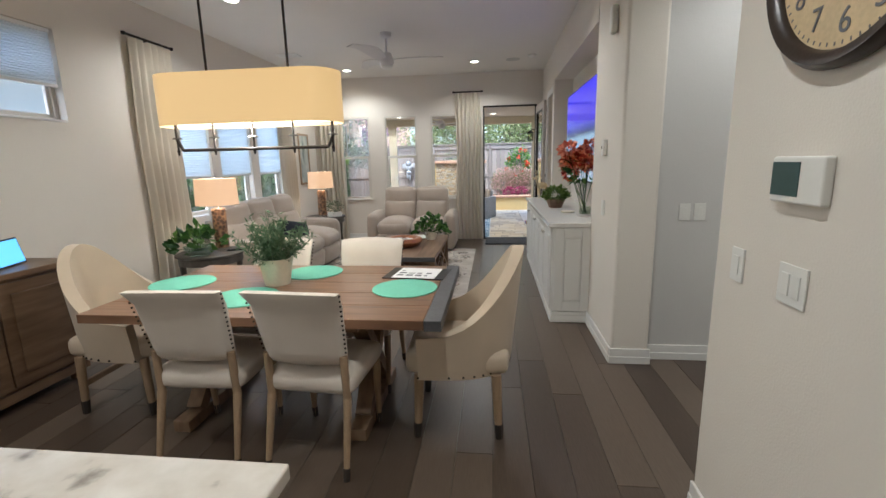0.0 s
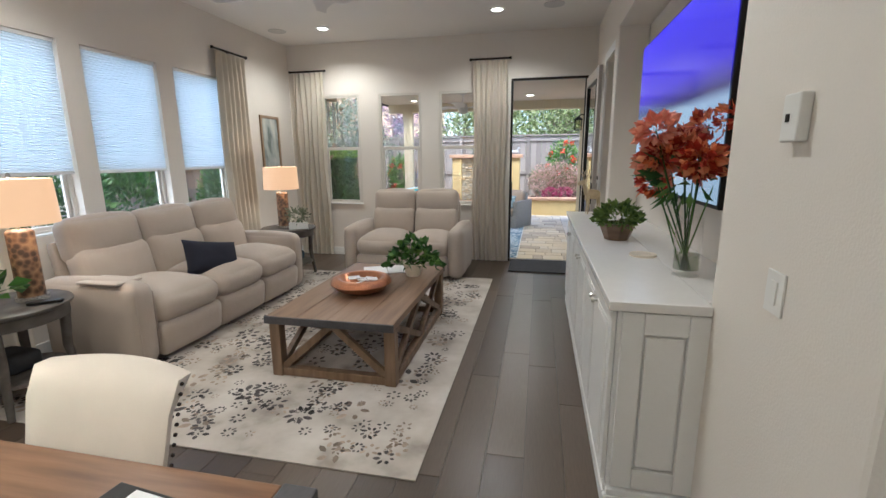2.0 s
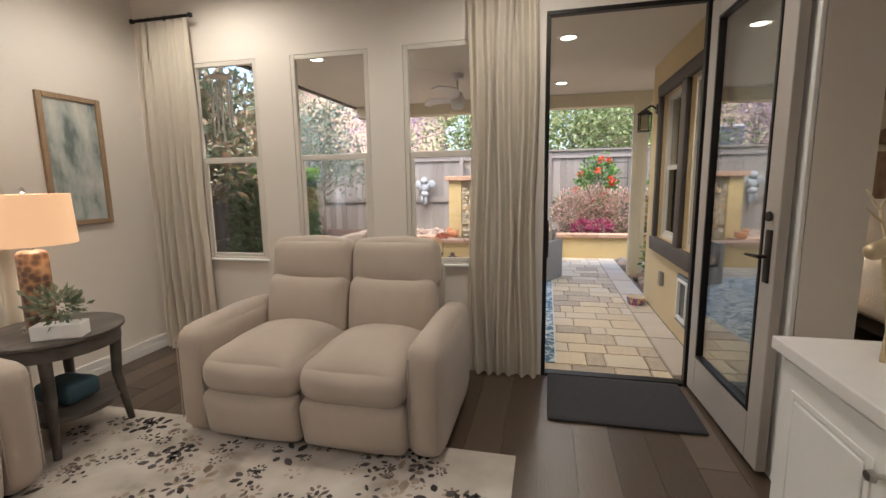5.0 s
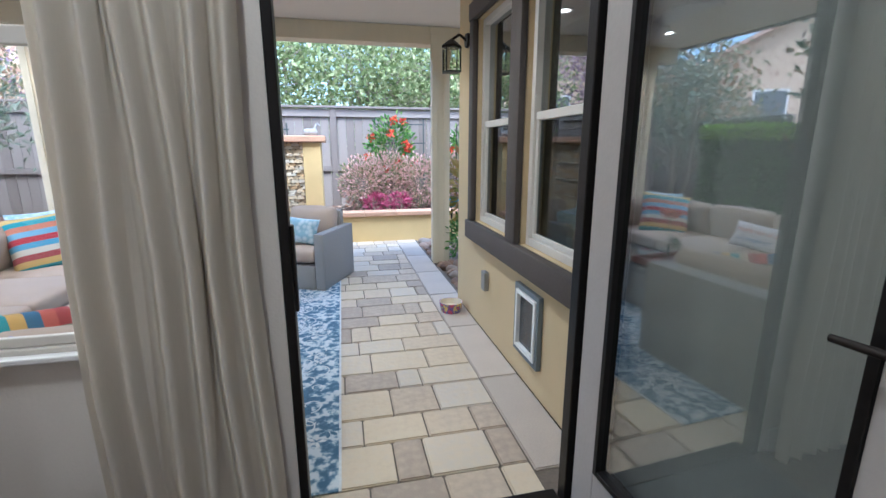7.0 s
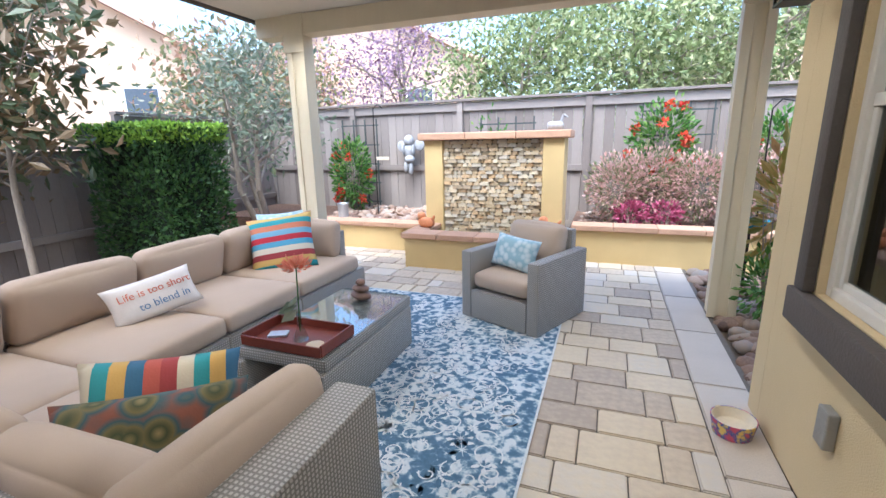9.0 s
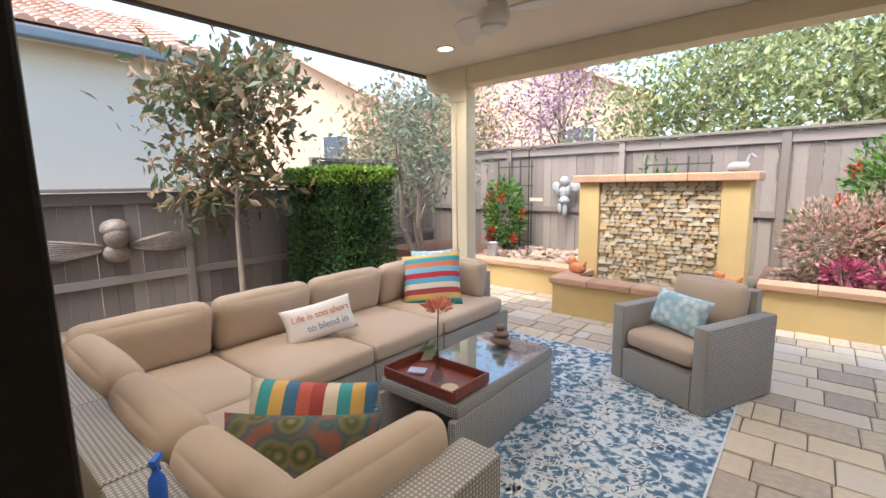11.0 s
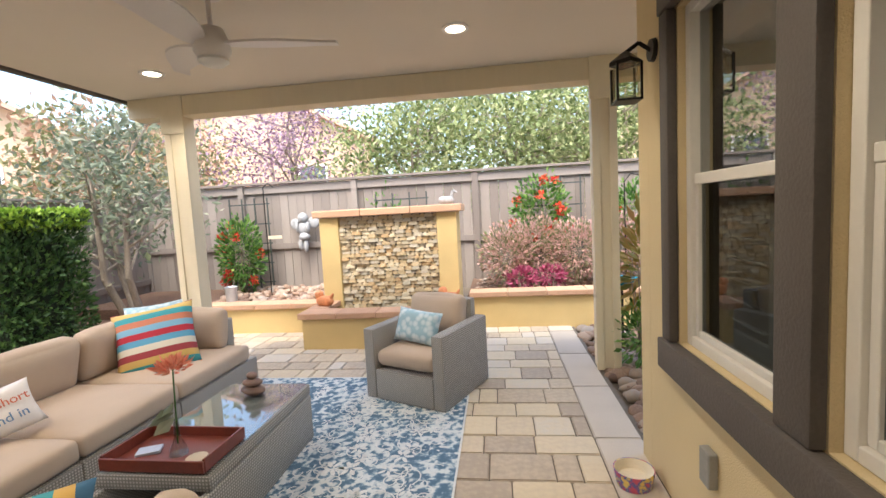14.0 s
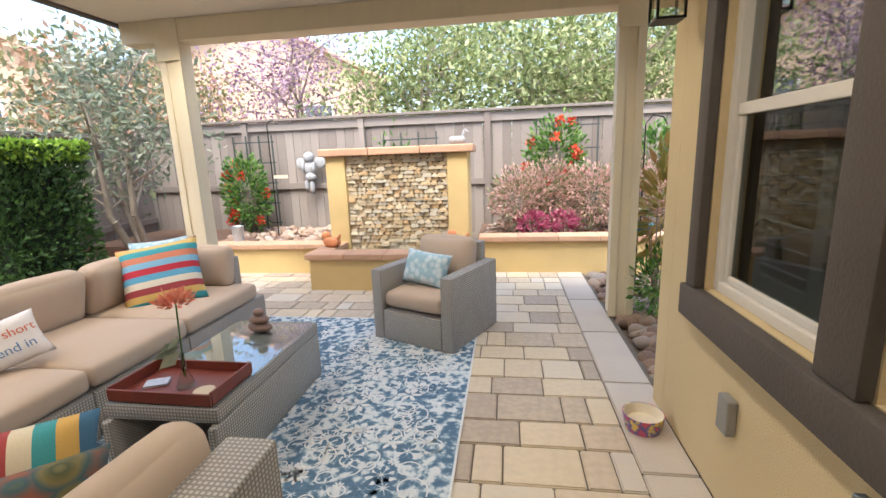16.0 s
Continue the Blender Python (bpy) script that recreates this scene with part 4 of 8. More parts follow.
# framed print on the west wall
pf = thing("framed_print", label="grey watercolour print in a brown wooden frame", category="picture")
part("frame", boxes((XW + 0.001, XW + 0.025, 7.31, 7.345, 1.13, 2.03), (XW + 0.001, XW + 0.025, 7.705, 7.74, 1.13, 2.03), (XW + 0.001, XW + 0.025, 7.346, 7.704, 1.13, 1.165), (XW + 0.001, XW + 0.025, 7.346, 7.704, 1.995, 2.03), bevel=0.004), CHAIRLEG, pf)
part("print", boxes((XW + 0.002, XW + 0.01, 7.345, 7.705, 1.165, 1.995)), ramp_mat("watercolour_print", [(0.35, (0.16, 0.20, 0.19)), (0.5, (0.42, 0.46, 0.44)), (0.7, (0.66, 0.66, 0.60))], 0.5, 3.0, "noise", (1, 3, 1.2), 0.0), pf)


# ---- ceiling fittings ----
def recessed(x, y, z):
    t = thing("recessed_light", pose(x, y, z), "round recessed ceiling light, switched on", "ceiling light", "recessed lights")
    part("trim_ring", lathe([(0.062, -0.001), (0.09, -0.001), (0.088, -0.008), (0.064, -0.010), (0.062, -0.001)], 28), WHITE, t, smooth=60)
    part("lens", lathe([(0, -0.002), (0.061, -0.002), (0.061, -0.005), (0, -0.005)], 28), FIXTURE, t)


# the added fill positions get the same fitting as the known lights
for x, y in DOWNLIGHTS_AND_FILL_IN:
    recessed(x, y, H)
for x, y in DOWNLIGHTS_OUT:
    recessed(x, y, 2.62)
for x, y in ((0.82, 7.16), (-2.60, 7.39)):
    t = thing("ceiling_speaker", pose(x, y, H), "round white flush ceiling speaker", "speaker")
    part("grille", lathe([(0, -0.001), (0.11, -0.001), (0.108, -0.007), (0, -0.006)], 32), mat("speaker_grille", (0.55, 0.54, 0.52), 0.7, var=0.1, scale=200), t)
t = thing("ceiling_vent", pose(-2.45, 6.2, H), "white louvred ceiling air vent", "vent")
part("frame", boxes((-0.16, -0.13, -0.10, 0.10, -0.012, -0.001), (0.13, 0.16, -0.10, 0.10, -0.012, -0.001), (-0.129, 0.129, -0.10, -0.075, -0.012, -0.001), (-0.129, 0.129, 0.075, 0.10, -0.012, -0.001)), WHITE, t)
# near-black sheet stands in for the shaded duct behind the slats
part("backing", boxes((-0.129, 0.129, -0.074, 0.074, -0.003, -0.001)), DARKVOID, t)
for i in range(7):
    part("slat", boxes((-0.128, 0.128, -0.003, 0.003, -0.014, 0.0)), WHITE, t, m=pose(0, -0.06 + i * 0.02, -0.006, 40, 0, 0))
t = thing("smoke_alarm", pose(1.1, 6.9, H), "small round white smoke alarm", "alarm")
part("case", lathe([(0, -0.04), (0.05, -0.038), (0.062, -0.02), (0.062, -0.001), (0, -0.001)], 24), PLASTIC, t, smooth=60)


def ceiling_fan(x, y, z, blade, drop, material, blade_mat, angle0, label):
    """z: ceiling; three curved blades."""
    t = thing("ceiling_fan", pose(x, y, z), label, "ceiling fan")
    part("canopy", lathe([(0.0, -0.001), (0.07, -0.001), (0.065, -0.05), (0.02, -0.07), (0, -0.07)], 24), material, t, smooth=50)
    part("downrod", rods(((0, 0, -0.06), (0, 0, -drop), 0.013)), material, t, smooth=50)
    part("motor", lathe([(0.0, -drop + 0.07), (0.06, -drop + 0.06), (0.085, -drop), (0.09, -drop - 0.05), (0.07, -drop - 0.085), (0, -drop - 0.095)], 28), material, t, smooth=60)
    for k in range(3):
        bm = bmesh.new()
        n, g = 14, []
        for i in range(n + 1):
            u = i / n
            r = 0.07 + u * (blade - 0.07)
            w = 0.045 + 0.05 * math.sin(math.pi * min(1, u * 1.15) ** 0.8) * (1 if u < 0.93 else 0.75)
            sweep = 0.10 * math.sin(u * 2.2)
            zz = -drop - 0.02 + 0.035 * math.sin(u * 2.4)
            row = []
            for v, th2 in ((-1, 0), (1, 0), (1, 0.012), (-1, 0.012)):
                row.append(bm.verts.new((r, sweep + v * w, zz + v * w * 0.18 + th2)))
            g.append(row)
        for a, b in zip(g, g[1:]):
            for q in range(4):
                bm.faces.new((a[q], a[(q + 1) % 4], b[(q + 1) % 4], b[q]))
        bm.faces.new(g[0])
        bm.faces.new(g[-1])
        part("blade", bm, blade_mat, t, m=pose(0, 0, 0, 0, 0, angle0 + 120 * k), smooth=40)
    part("light_cap", lathe([(0, -drop - 0.125), (0.05, -drop - 0.12), (0.075, -drop - 0.1), (0.07, -drop - 0.086), (0, -drop - 0.086)], 24), PLASTIC, t, smooth=60)
    return t


FANWHITE = mat("white_fan_lacquer", (0.66, 0.63, 0.61), 0.35, var=0.02)
ceiling_fan(-0.8, 5.35, H, 0.70, 0.30, FANWHITE, FANWHITE, 2, "white three-bladed ceiling fan at rest indoors")
ceiling_fan(-0.68, 10.22, 2.62, 0.62, 0.27, FANWHITE, FANWHITE, 12, "white three-bladed ceiling fan under the patio roof")

# ---- dining room ----
dt = thing("dining_table", label="walnut plank dining table with dark slate end", category="table")
for i in range(5):
    y0 = 1.55 + i * 0.22
    part("plank", boxes((-1.60, 0.19, y0 + 0.0008, y0 + 0.2192, 0.712, 0.76), bevel=0.003), TABLEWOOD, dt)
part("end_board", boxes((0.192, 0.275, 1.545, 2.655, 0.708, 0.762), bevel=0.004), DARKEND, dt, "slate-grey end board")
for x in (-1.25, -0.22):
    bm = boxes((x - 0.05, x + 0.05, 1.72, 2.48, 0.0, 0.07), (x - 0.05, x + 0.05, 1.68, 2.52, 0.64, 0.71), bevel=0.006)
    bar(bm, (x, 1.86, 0.07), (x, 2.34, 0.64), 0.09, 0.07)
    bar(bm, (x, 2.34, 0.07), (x, 1.86, 0.64), 0.085, 0.07)
    part("trestle", bm, LEGWOOD, dt)
part("stretcher", boxes((-1.2, -0.27, 2.06, 2.14, 0.30, 0.38), bevel=0.006), LEGWOOD, dt)


def side_chair(m):
    c = thing("dining_chair", m, "cream linen side chair with studded back and oak legs", "chair", "side chairs at the dining table")
    part("seat", soft(0.47, 0.47, 0.11, 0.045, (0, 0, 0.02), n=9), LINEN, c, m=pose(0, 0.02, 0.445), smooth=70)
    bm = bmesh.new()
    n, rows, g = 12, 10, {}
    for s in (0, 1):
        for i in range(n + 1):
            u = 2 * i / n - 1
            for j in range(rows + 1):
                v = j / rows
                w = 0.205 + 0.025 * v
                roll = 0.05 * max(0, v - 0.8) / 0.2
                y = -0.215 - 0.09 * v + 0.035 * u * u + (-1 if s == 0 else 1) * 0.034 * (1 - max(abs(u) ** 8, abs(2 * v - 1) ** 10) * 0.8) - roll * (1 if s == 0 else 0.4)
                g[s, i, j] = bm.verts.new((u * w, y, 0.55 + 0.39 * v - 0.012 * u * u * v))
    for s in (0, 1):
        for i in range(n):
            for j in range(rows):
                f = [g[s, i, j], g[s, i + 1, j], g[s, i + 1, j + 1], g[s, i, j + 1]]
                bm.faces.new(f if s == 0 else f[::-1])
    for i in range(n):
        bm.faces.new((g[0, i, 0], g[1, i, 0], g[1, i + 1, 0], g[0, i + 1, 0]))
        bm.faces.new((g[0, i, rows], g[0, i + 1, rows], g[1, i + 1, rows], g[1, i, rows]))
    for j in range(rows):
        bm.faces.new((g[0, 0, j], g[0, 0, j + 1], g[1, 0, j + 1], g[1, 0, j]))
        bm.faces.new((g[0, n, j], g[1, n, j], g[1, n, j + 1], g[0, n, j + 1]))
    back = part("backrest", bm, LINEN, c, smooth=70)
    for s in (-1, 1):
        bm = bmesh.new()
        for j in range(15):
            v = j / 14
            bmesh.ops.create_icosphere(bm, subdivisions=1, radius=0.006, matrix=pose(s * (0.207 + 0.025 * v), -0.20 - 0.09 * v + 0.0, 0.57 + 0.345 * v))
        part("nail_heads", bm, IRON, back, "row of dark nail heads")
    for sx in (-1, 1):
        bm = rods(((sx * 0.205, 0.2, 0.40), (sx * 0.20, 0.215, 0.0), 0.024, 0.015), n=8)
        leg = part("leg", bm, CHAIRLEG, c, smooth=50)
        part("leg_tip", rods(((sx * 0.2015, 0.2142, 0.06), (sx * 0.1995, 0.2158, 0.0005), 0.0185, 0.0165), n=8), LEGTIP, leg)
        bm = rods(((sx * 0.195, -0.21, 0.60), (sx * 0.198, -0.20, 0.36), 0.02), ((sx * 0.198, -0.20, 0.38), (sx * 0.205, -0.29, 0.0), 0.022, 0.014), n=8)
        leg = part("leg", bm, CHAIRLEG, c, smooth=50)
        part("leg_tip", rods(((sx * 0.2035, -0.277, 0.06), (sx * 0.205, -0.29, 0.0005), 0.0185, 0.0165), n=8), LEGTIP, leg)
    return c


sc = side_chair(pose(-0.96, 1.72, 0, 0, 0, 2))
copy_thing(sc, pose(-0.365, 1.72, 0, 0, 0, -4))
copy_thing(sc, pose(-0.37, 2.46, 0, 0, 0, 180))
copy_thing(sc, pose(-1.06, 2.46, 0, 0, 0, 178))


def host_chair(m, label):
    c = thing("host_chair", m, label, "armchair", "host chairs at the table ends")
    part("seat", soft(0.52, 0.56, 0.13, 0.05, (0, 0, 0.02), n=9), LINEN_TAN, c, m=pose(0, 0.02, 0.43), smooth=70)
    bm = bmesh.new()
    n, rows, g = 26, 9, {}
    for s in (0, 1):
        for i in range(n + 1):
            a = math.pi * (i / n)
            u = math.cos(a)
            k = math.sin(a)
            top = 0.60 + 0.42 * k ** 1.6
            for j in range(rows + 1):
                v = j / rows
                z = 0.36 + (top - 0.36) * v
                flare = 1 + 0.10 * (v - 0.3)
                q = 0.0 if s == 0 else 0.055
                x = (0.31 - q) * u * flare
                y = 0.22 - (0.50 - q) * k ** 0.55 * (1 + 0.14 * v * k)
                g[s, i, j] = bm.verts.new((x, y, z))
    for s in (0, 1):
        for i in range(n):
            for j in range(rows):
                f = [g[s, i, j], g[s, i + 1, j], g[s, i + 1, j + 1], g[s, i, j + 1]]
                bm.faces.new(f if s else f[::-1])
    for i in range(n):
        bm.faces.new((g[0, i, 0], g[0, i + 1, 0], g[1, i + 1, 0], g[1, i, 0]))
        bm.faces.new((g[0, i, rows], g[1, i, rows], g[1, i + 1, rows], g[0, i + 1, rows]))
    for i in (0, n):
        for j in range(rows):
            bm.faces.new((g[0, i, j], g[1, i, j], g[1, i, j + 1], g[0, i, j + 1]))
    back = part("wing_back", bm, LINEN_TAN, c, smooth=60)
    bm = bmesh.new()
    for i in range(25):
        a = math.pi * i / 24
        bmesh.ops.create_icosphere(bm, subdivisions=1, radius=0.007, matrix=pose(0.306 * math.cos(a), 0.22 - 0.50 * math.sin(a) ** 0.55, 0.375))
    part("nail_heads", bm, IRON, back, "row of dark nail heads along the seat rail")
    for sx in (-1, 1):
        for sy in (-0.19, 0.22):
            leg = part("leg", rods(((sx * 0.24, sy, 0.37), (sx * 0.245, sy * 1.08, 0.0), 0.028, 0.02), n=8), CHAIRLEG, c, smooth=50)
            part("leg_tip", rods(((sx * 0.2443, sy * 1.063, 0.085), (sx * 0.245, sy * 1.08, 0.0005), 0.0245, 0.0215), n=8), LEGTIP, leg)
    part("stretcher", boxes((-0.24, 0.24, -0.215, -0.185, 0.17, 0.205), bevel=0.004), CHAIRLEG, c)
    return c


host_chair(pose(0.33, 2.05, 0, 0, 0, 92), "tan linen wing host chair with studded rail")
host_chair(pose(-1.80, 2.12, 0, 0, 0, -88), "cream linen wing host chair at the table end")

for x, y in ((-1.45, 2.15), (-0.88, 1.87), (-0.70, 2.44), (0.0, 2.08)):
    tagged(part("placemat", lathe([(0, 0.0), (0.19, 0.0), (0.19, 0.005), (0, 0.006)], 40), MINT, m=pose(x, y, 0.7605)), "round mint green woven placemat on the dining table", "placemat", "placemats")
cb = thing("clipboard", pose(0.02, 2.43, 0.7605, 0, 0, -6), "printed sheet on a black clipboard", "clipboard")
part("board", boxes((-0.2, 0.2, -0.15, 0.13, 0, 0.005), bevel=0.002), BLACK, cb)
part("paper", boxes((-0.14, 0.14, -0.14, 0.12, 0.0055, 0.007)), PAPER, cb)
rng = random.Random(5)
for i in range(9):
    a = -0.12 + 0.06 * (i % 4)
    part("print_bar", boxes((a, a + rng.uniform(0.02, 0.05), -0.09 + 0.06 * (i // 4), -0.075 + 0.06 * (i // 4) + rng.uniform(0, 0.02), 0.0071, 0.0078)), INK, cb)

pl = thing("potted_rosemary", pose(-0.82, 2.16, 0.7605), "green herb in a cream pot on the table", "potted plant")
part("pot", lathe([(0, 0), (0.075, 0), (0.10, 0.15), (0.105, 0.165), (0.092, 0.165), (0.085, 0.12), (0, 0.12)], 28), PORCELAIN, pl, smooth=60)
pts = []
rng = np.random.default_rng(3)
stems = bmesh.new()
for i in range(75):
    a, sp, hh = rng.uniform(0, 6.28), rng.uniform(0.02, 0.26), rng.uniform(0.12, 0.36)
    tip = Vector((sp * math.cos(a), sp * math.sin(a), 0.12 + hh * (1 - sp)))
    rod(stems, (tip.x * 0.2, tip.y * 0.2, 0.12), tip, 0.003, 0.0015, 4)
    for k in range(30):
        f = rng.uniform(0.25, 1)
        pts.append([tip.x * (0.2 + 0.8 * f), tip.y * (0.2 + 0.8 * f), 0.12 + (tip.z - 0.12) * f])
part("stems", stems, L_ROSEMARY, pl)
leaves("foliage", pts, 0.045, L_ROSEMARY, pl, 0.2, 0.5, 4)

ch = thing("pendant_chandelier", pose(-0.85, 2.1, -0.02), "oblong linen drum pendant on dark iron rods", "chandelier")
bm = bmesh.new()
n, g = 40, []
for i in range(n):
    a = 2 * math.pi * i / n
    cx = 0.37 if math.cos(a) > 0 else -0.37
    g.append([bm.verts.new((cx + r * math.cos(a), r * math.sin(a), z)) for r, z in ((0.16, 1.73), (0.16, 2.0), (0.156, 2.0), (0.156, 1.73))])
for i in range(n):
    a, b = g[i], g[(i + 1) % n]
    for q in range(4):
        bm.faces.new((a[q], b[q], b[(q + 1) % 4], a[(q + 1) % 4]))
part("shade", bm, SHADEGLOW, ch, "lit ochre linen shade", smooth=50)
bm = bmesh.new()
ring = [bm.verts.new((0.37 * (1 if math.cos(2 * math.pi * i / n) > 0 else -1) + 0.152 * math.cos(2 * math.pi * i / n), 0.152 * math.sin(2 * math.pi * i / n), 1.75)) for i in range(n)]
bm.faces.new(ring)
part("diffuser", bm, glow_mat("pendant_diffuser", (1.0, 0.82, 0.55), 0.8), ch)
for x in (-0.24, 0.24):
    part("hanging_rod", rods(((x, 0, 2.0), (x, 0, H), 0.007)), IRON, ch)
    part("canopy", lathe([(0, H - 0.01), (0.06, H - 0.005), (0.06, H + 0.019), (0, H + 0.019)], 20, (x, 0, 0)), IRON, ch, smooth=40)
bm = rods(((-0.44, 0, 1.60), (0.44, 0, 1.60), 0.009), ((-0.44, 0, 1.60), (-0.47, 0, 1.66), 0.009), ((0.44, 0, 1.60), (0.47, 0, 1.66), 0.009), ((-0.47, 0, 1.655), (-0.47, 0, 1.76), 0.009), ((0.47, 0, 1.655), (0.47, 0, 1.76), 0.009))
part("lower_frame", bm, IRON, ch, smooth=50)
for x in (-0.47, -0.24, 0.0, 0.24, 0.47):
    part("candle_arm", rods(((x, 0, 1.60), (x, 0, 1.75), 0.006), ((x, 0, 1.665), (x, 0, 1.672), 0.03, 0.02), ((x, 0, 1.57), (x, 0, 1.60), 0.004, 0.01)), IRON, ch, smooth=40)
bulb("pendant_bulb", (-0.88, 2.1, 1.68), 5)

sb = thing("sideboard", label="brown wooden sideboard against the wall", category="sideboard")
part("body", boxes((-2.89, -2.46, 0.85, 2.36, 0.13, 0.83), bevel=0.004), SIDEWOOD, sb)
part("top", boxes((-2.905, -2.43, 0.82, 2.39, 0.831, 0.87), bevel=0.006), SIDEWOOD, sb)
part("base_rail", boxes((-2.88, -2.45, 0.84, 2.37, 0.06, 0.128), bevel=0.006), SIDEWOOD, sb)
for i in range(3):
    y0 = 0.88 + i * 0.49
    dr = part("door", boxes((-2.459, -2.442, y0, y0 + 0.475, 0.15, 0.81), bevel=0.003), SIDEWOOD, sb)
    part("panel", boxes((-2.441, -2.434, y0 + 0.07, y0 + 0.405, 0.22, 0.74), bevel=0.006), SIDEWOOD, dr)
for y in (0.9, 2.3):
    for x in (-2.86, -2.5):
        part("foot", boxes((x - 0.03, x + 0.03, y - 0.03, y + 0.03, 0.0, 0.06), bevel=0.005), SIDEWOOD, sb)
df = thing("digital_frame", pose(-2.62, 2.12, 0.8705, 0, 0, 20), "small lit digital picture frame on the sideboard", "picture frame")
part("case", boxes((-0.005, 0.012, -0.13, 0.13, 0.004, 0.18), bevel=0.003), BLACK, df, m=pose(0, 0, 0, 0, -12, 0))
part("display", boxes((0.0122, 0.014, -0.12, 0.12, 0.014, 0.17)), glow_mat("display_blue", (0.15, 0.45, 0.85), 0.35, (0.1, 0.2, 0.4)), df, m=pose(0, 0, 0, 0, -12, 0))
part("stand", boxes((-0.06, 0.0, -0.03, 0.03, 0, 0.006)), BLACK, df)

kc = thing("kitchen_peninsula", label="kitchen peninsula with pale granite top", category="counter")
part("body", boxes((-2.1, 0.06, -0.25, 0.27, 0.0, 0.885), bevel=0.004), WHITE, kc)
part("countertop", boxes((-2.15, 0.125, -0.32, 0.345, 0.886, 0.922), bevel=0.006), GRANITE, kc)

hv = thing("floor_vase", pose(2.62, 2.6, 0), "black and white floor vase with lit twigs", "vase")
part("body", lathe([(0, 0), (0.09, 0), (0.14, 0.12), (0.12, 0.3), (0.05, 0.42), (0.06, 0.46), (0.045, 0.46), (0.03, 0.4), (0, 0.4)], 28), ramp_mat("striped_vase", [(0.0, (0.03, 0.03, 0.03)), (0.5, (0.6, 0.6, 0.58))], 0.4, 10, "stripes", (1, 14, 1), 0.0, coord="Object"), hv, smooth=60)
rng = random.Random(9)
tw, lt = bmesh.new(), bmesh.new()
for i in range(14):
    tip = Vector((rng.uniform(-0.4, 0.3), rng.uniform(-0.25, 0.15), rng.uniform(0.8, 1.25)))
    rod(tw, (0, 0, 0.42), tip, 0.004, 0.0015, 5)
    for k in range(5):
        f = rng.uniform(0.3, 1)
        bmesh.ops.create_icosphere(lt, subdivisions=1, radius=0.006, matrix=Matrix.Translation(Vector((0, 0, 0.42)).lerp(tip, f)))
part("twigs", tw, BARK, hv)
part("fairy_lights", lt, glow_mat("fairy_light", (1.0, 0.85, 0.6), 4), hv)

# ---- living room ----
def recliner(m, seats, width, label, name):
    """A padded reclining sofa facing -y in its own frame; x along."""
    s = thing(name, m, label, "sofa")
    D = 0.92
    inner = width - 0.36
    w = inner / seats
    part("base", boxes((-width / 2 + 0.06, width / 2 - 0.06, -D / 2 + 0.10, D / 2 - 0.08, 0.03, 0.30), bevel=0.02), SOFA, s)
    for sx in (-1, 1):
        bm = soft(0.19, 0.84, 0.60, 0.075, (0.012, 0.01, 0.02), n=13, m=pose(sx * (width / 2 - 0.095), -0.02, 0.322), wrinkle=0.004)
        arm = part("arm", bm, SOFA, s, smooth=180)
        part("front_seam", rods(*[((sx * (width / 2 - 0.095) + q * 0.072, -0.432, 0.10), (sx * (width / 2 - 0.095) + q * 0.072, -0.432, 0.55), 0.004) for q in (-1, 1)], n=6), SOFA, arm, smooth=60)
    for i in range(seats):
        x = -inner / 2 + (i + 0.5) * w
        part("seat_cushion", soft(w - 0.006, 0.72, 0.22, 0.095, (0, 0.02, 0.05), n=15, wrinkle=0.009), SOFA, s, m=pose(x, -0.13, 0.385), smooth=180)
        part("footrest_panel", soft(w - 0.008, 0.12, 0.27, 0.05, (0, 0.03, 0), n=9, wrinkle=0.004), SOFA, s, m=pose(x, -0.41, 0.165, 8, 0, 0), smooth=180)
        part("lumbar_cushion", soft(w - 0.008, 0.22, 0.40, 0.08, (0, 0.045, 0.02), n=13, wrinkle=0.006), SOFA, s, m=pose(x, 0.24, 0.60, -12, 0, 0), smooth=180)
        part("head_cushion", soft(w - 0.004, 0.19, 0.33, 0.07, (0, 0.04, 0.015), n=13, wrinkle=0.006), SOFA, s, m=pose(x, 0.325, 0.86, -10, 0, 0), smooth=180)
    part("back_panel", soft(width - 0.36, 0.08, 0.74, 0.035, n=7), SOFA, s, m=pose(0, 0.40, 0.50, -9, 0, 0), smooth=60)
    for sx in (-1, 1):
        for y in (-0.33, 0.33):
            part("foot", rods(((sx * (width / 2 - 0.12), y, 0), (sx * (width / 2 - 0.12), y, 0.04), 0.025)), BLACK, s)
    return s


sf = recliner(pose(-2.36, 5.34, 0.008, 0, 0, 90), 3, 2.22, "taupe three-seat reclining sofa beneath the west windows", "reclining_sofa")
lv = recliner(pose(-0.885, 7.36, 0.004), 2, 1.52, "taupe two-seat reclining sofa beside the patio door", "reclining_loveseat")
tagged(part("throw_pillow", pillow(0.52, 0.32, 0.16), NAVY, m=pose(-2.12, 5.24, 0.60, -24, 12, 74), smooth=180), "navy blue lumbar pillow leaning on the sofa", "pillow")
tagged(part("arm_cover", soft(0.34, 0.21, 0.018, 0.008, n=7), SOFA, m=pose(-2.20, 4.325, 0.638, 0, 0, 0), smooth=60), "taupe fabric cover over the sofa arm", "arm cover")

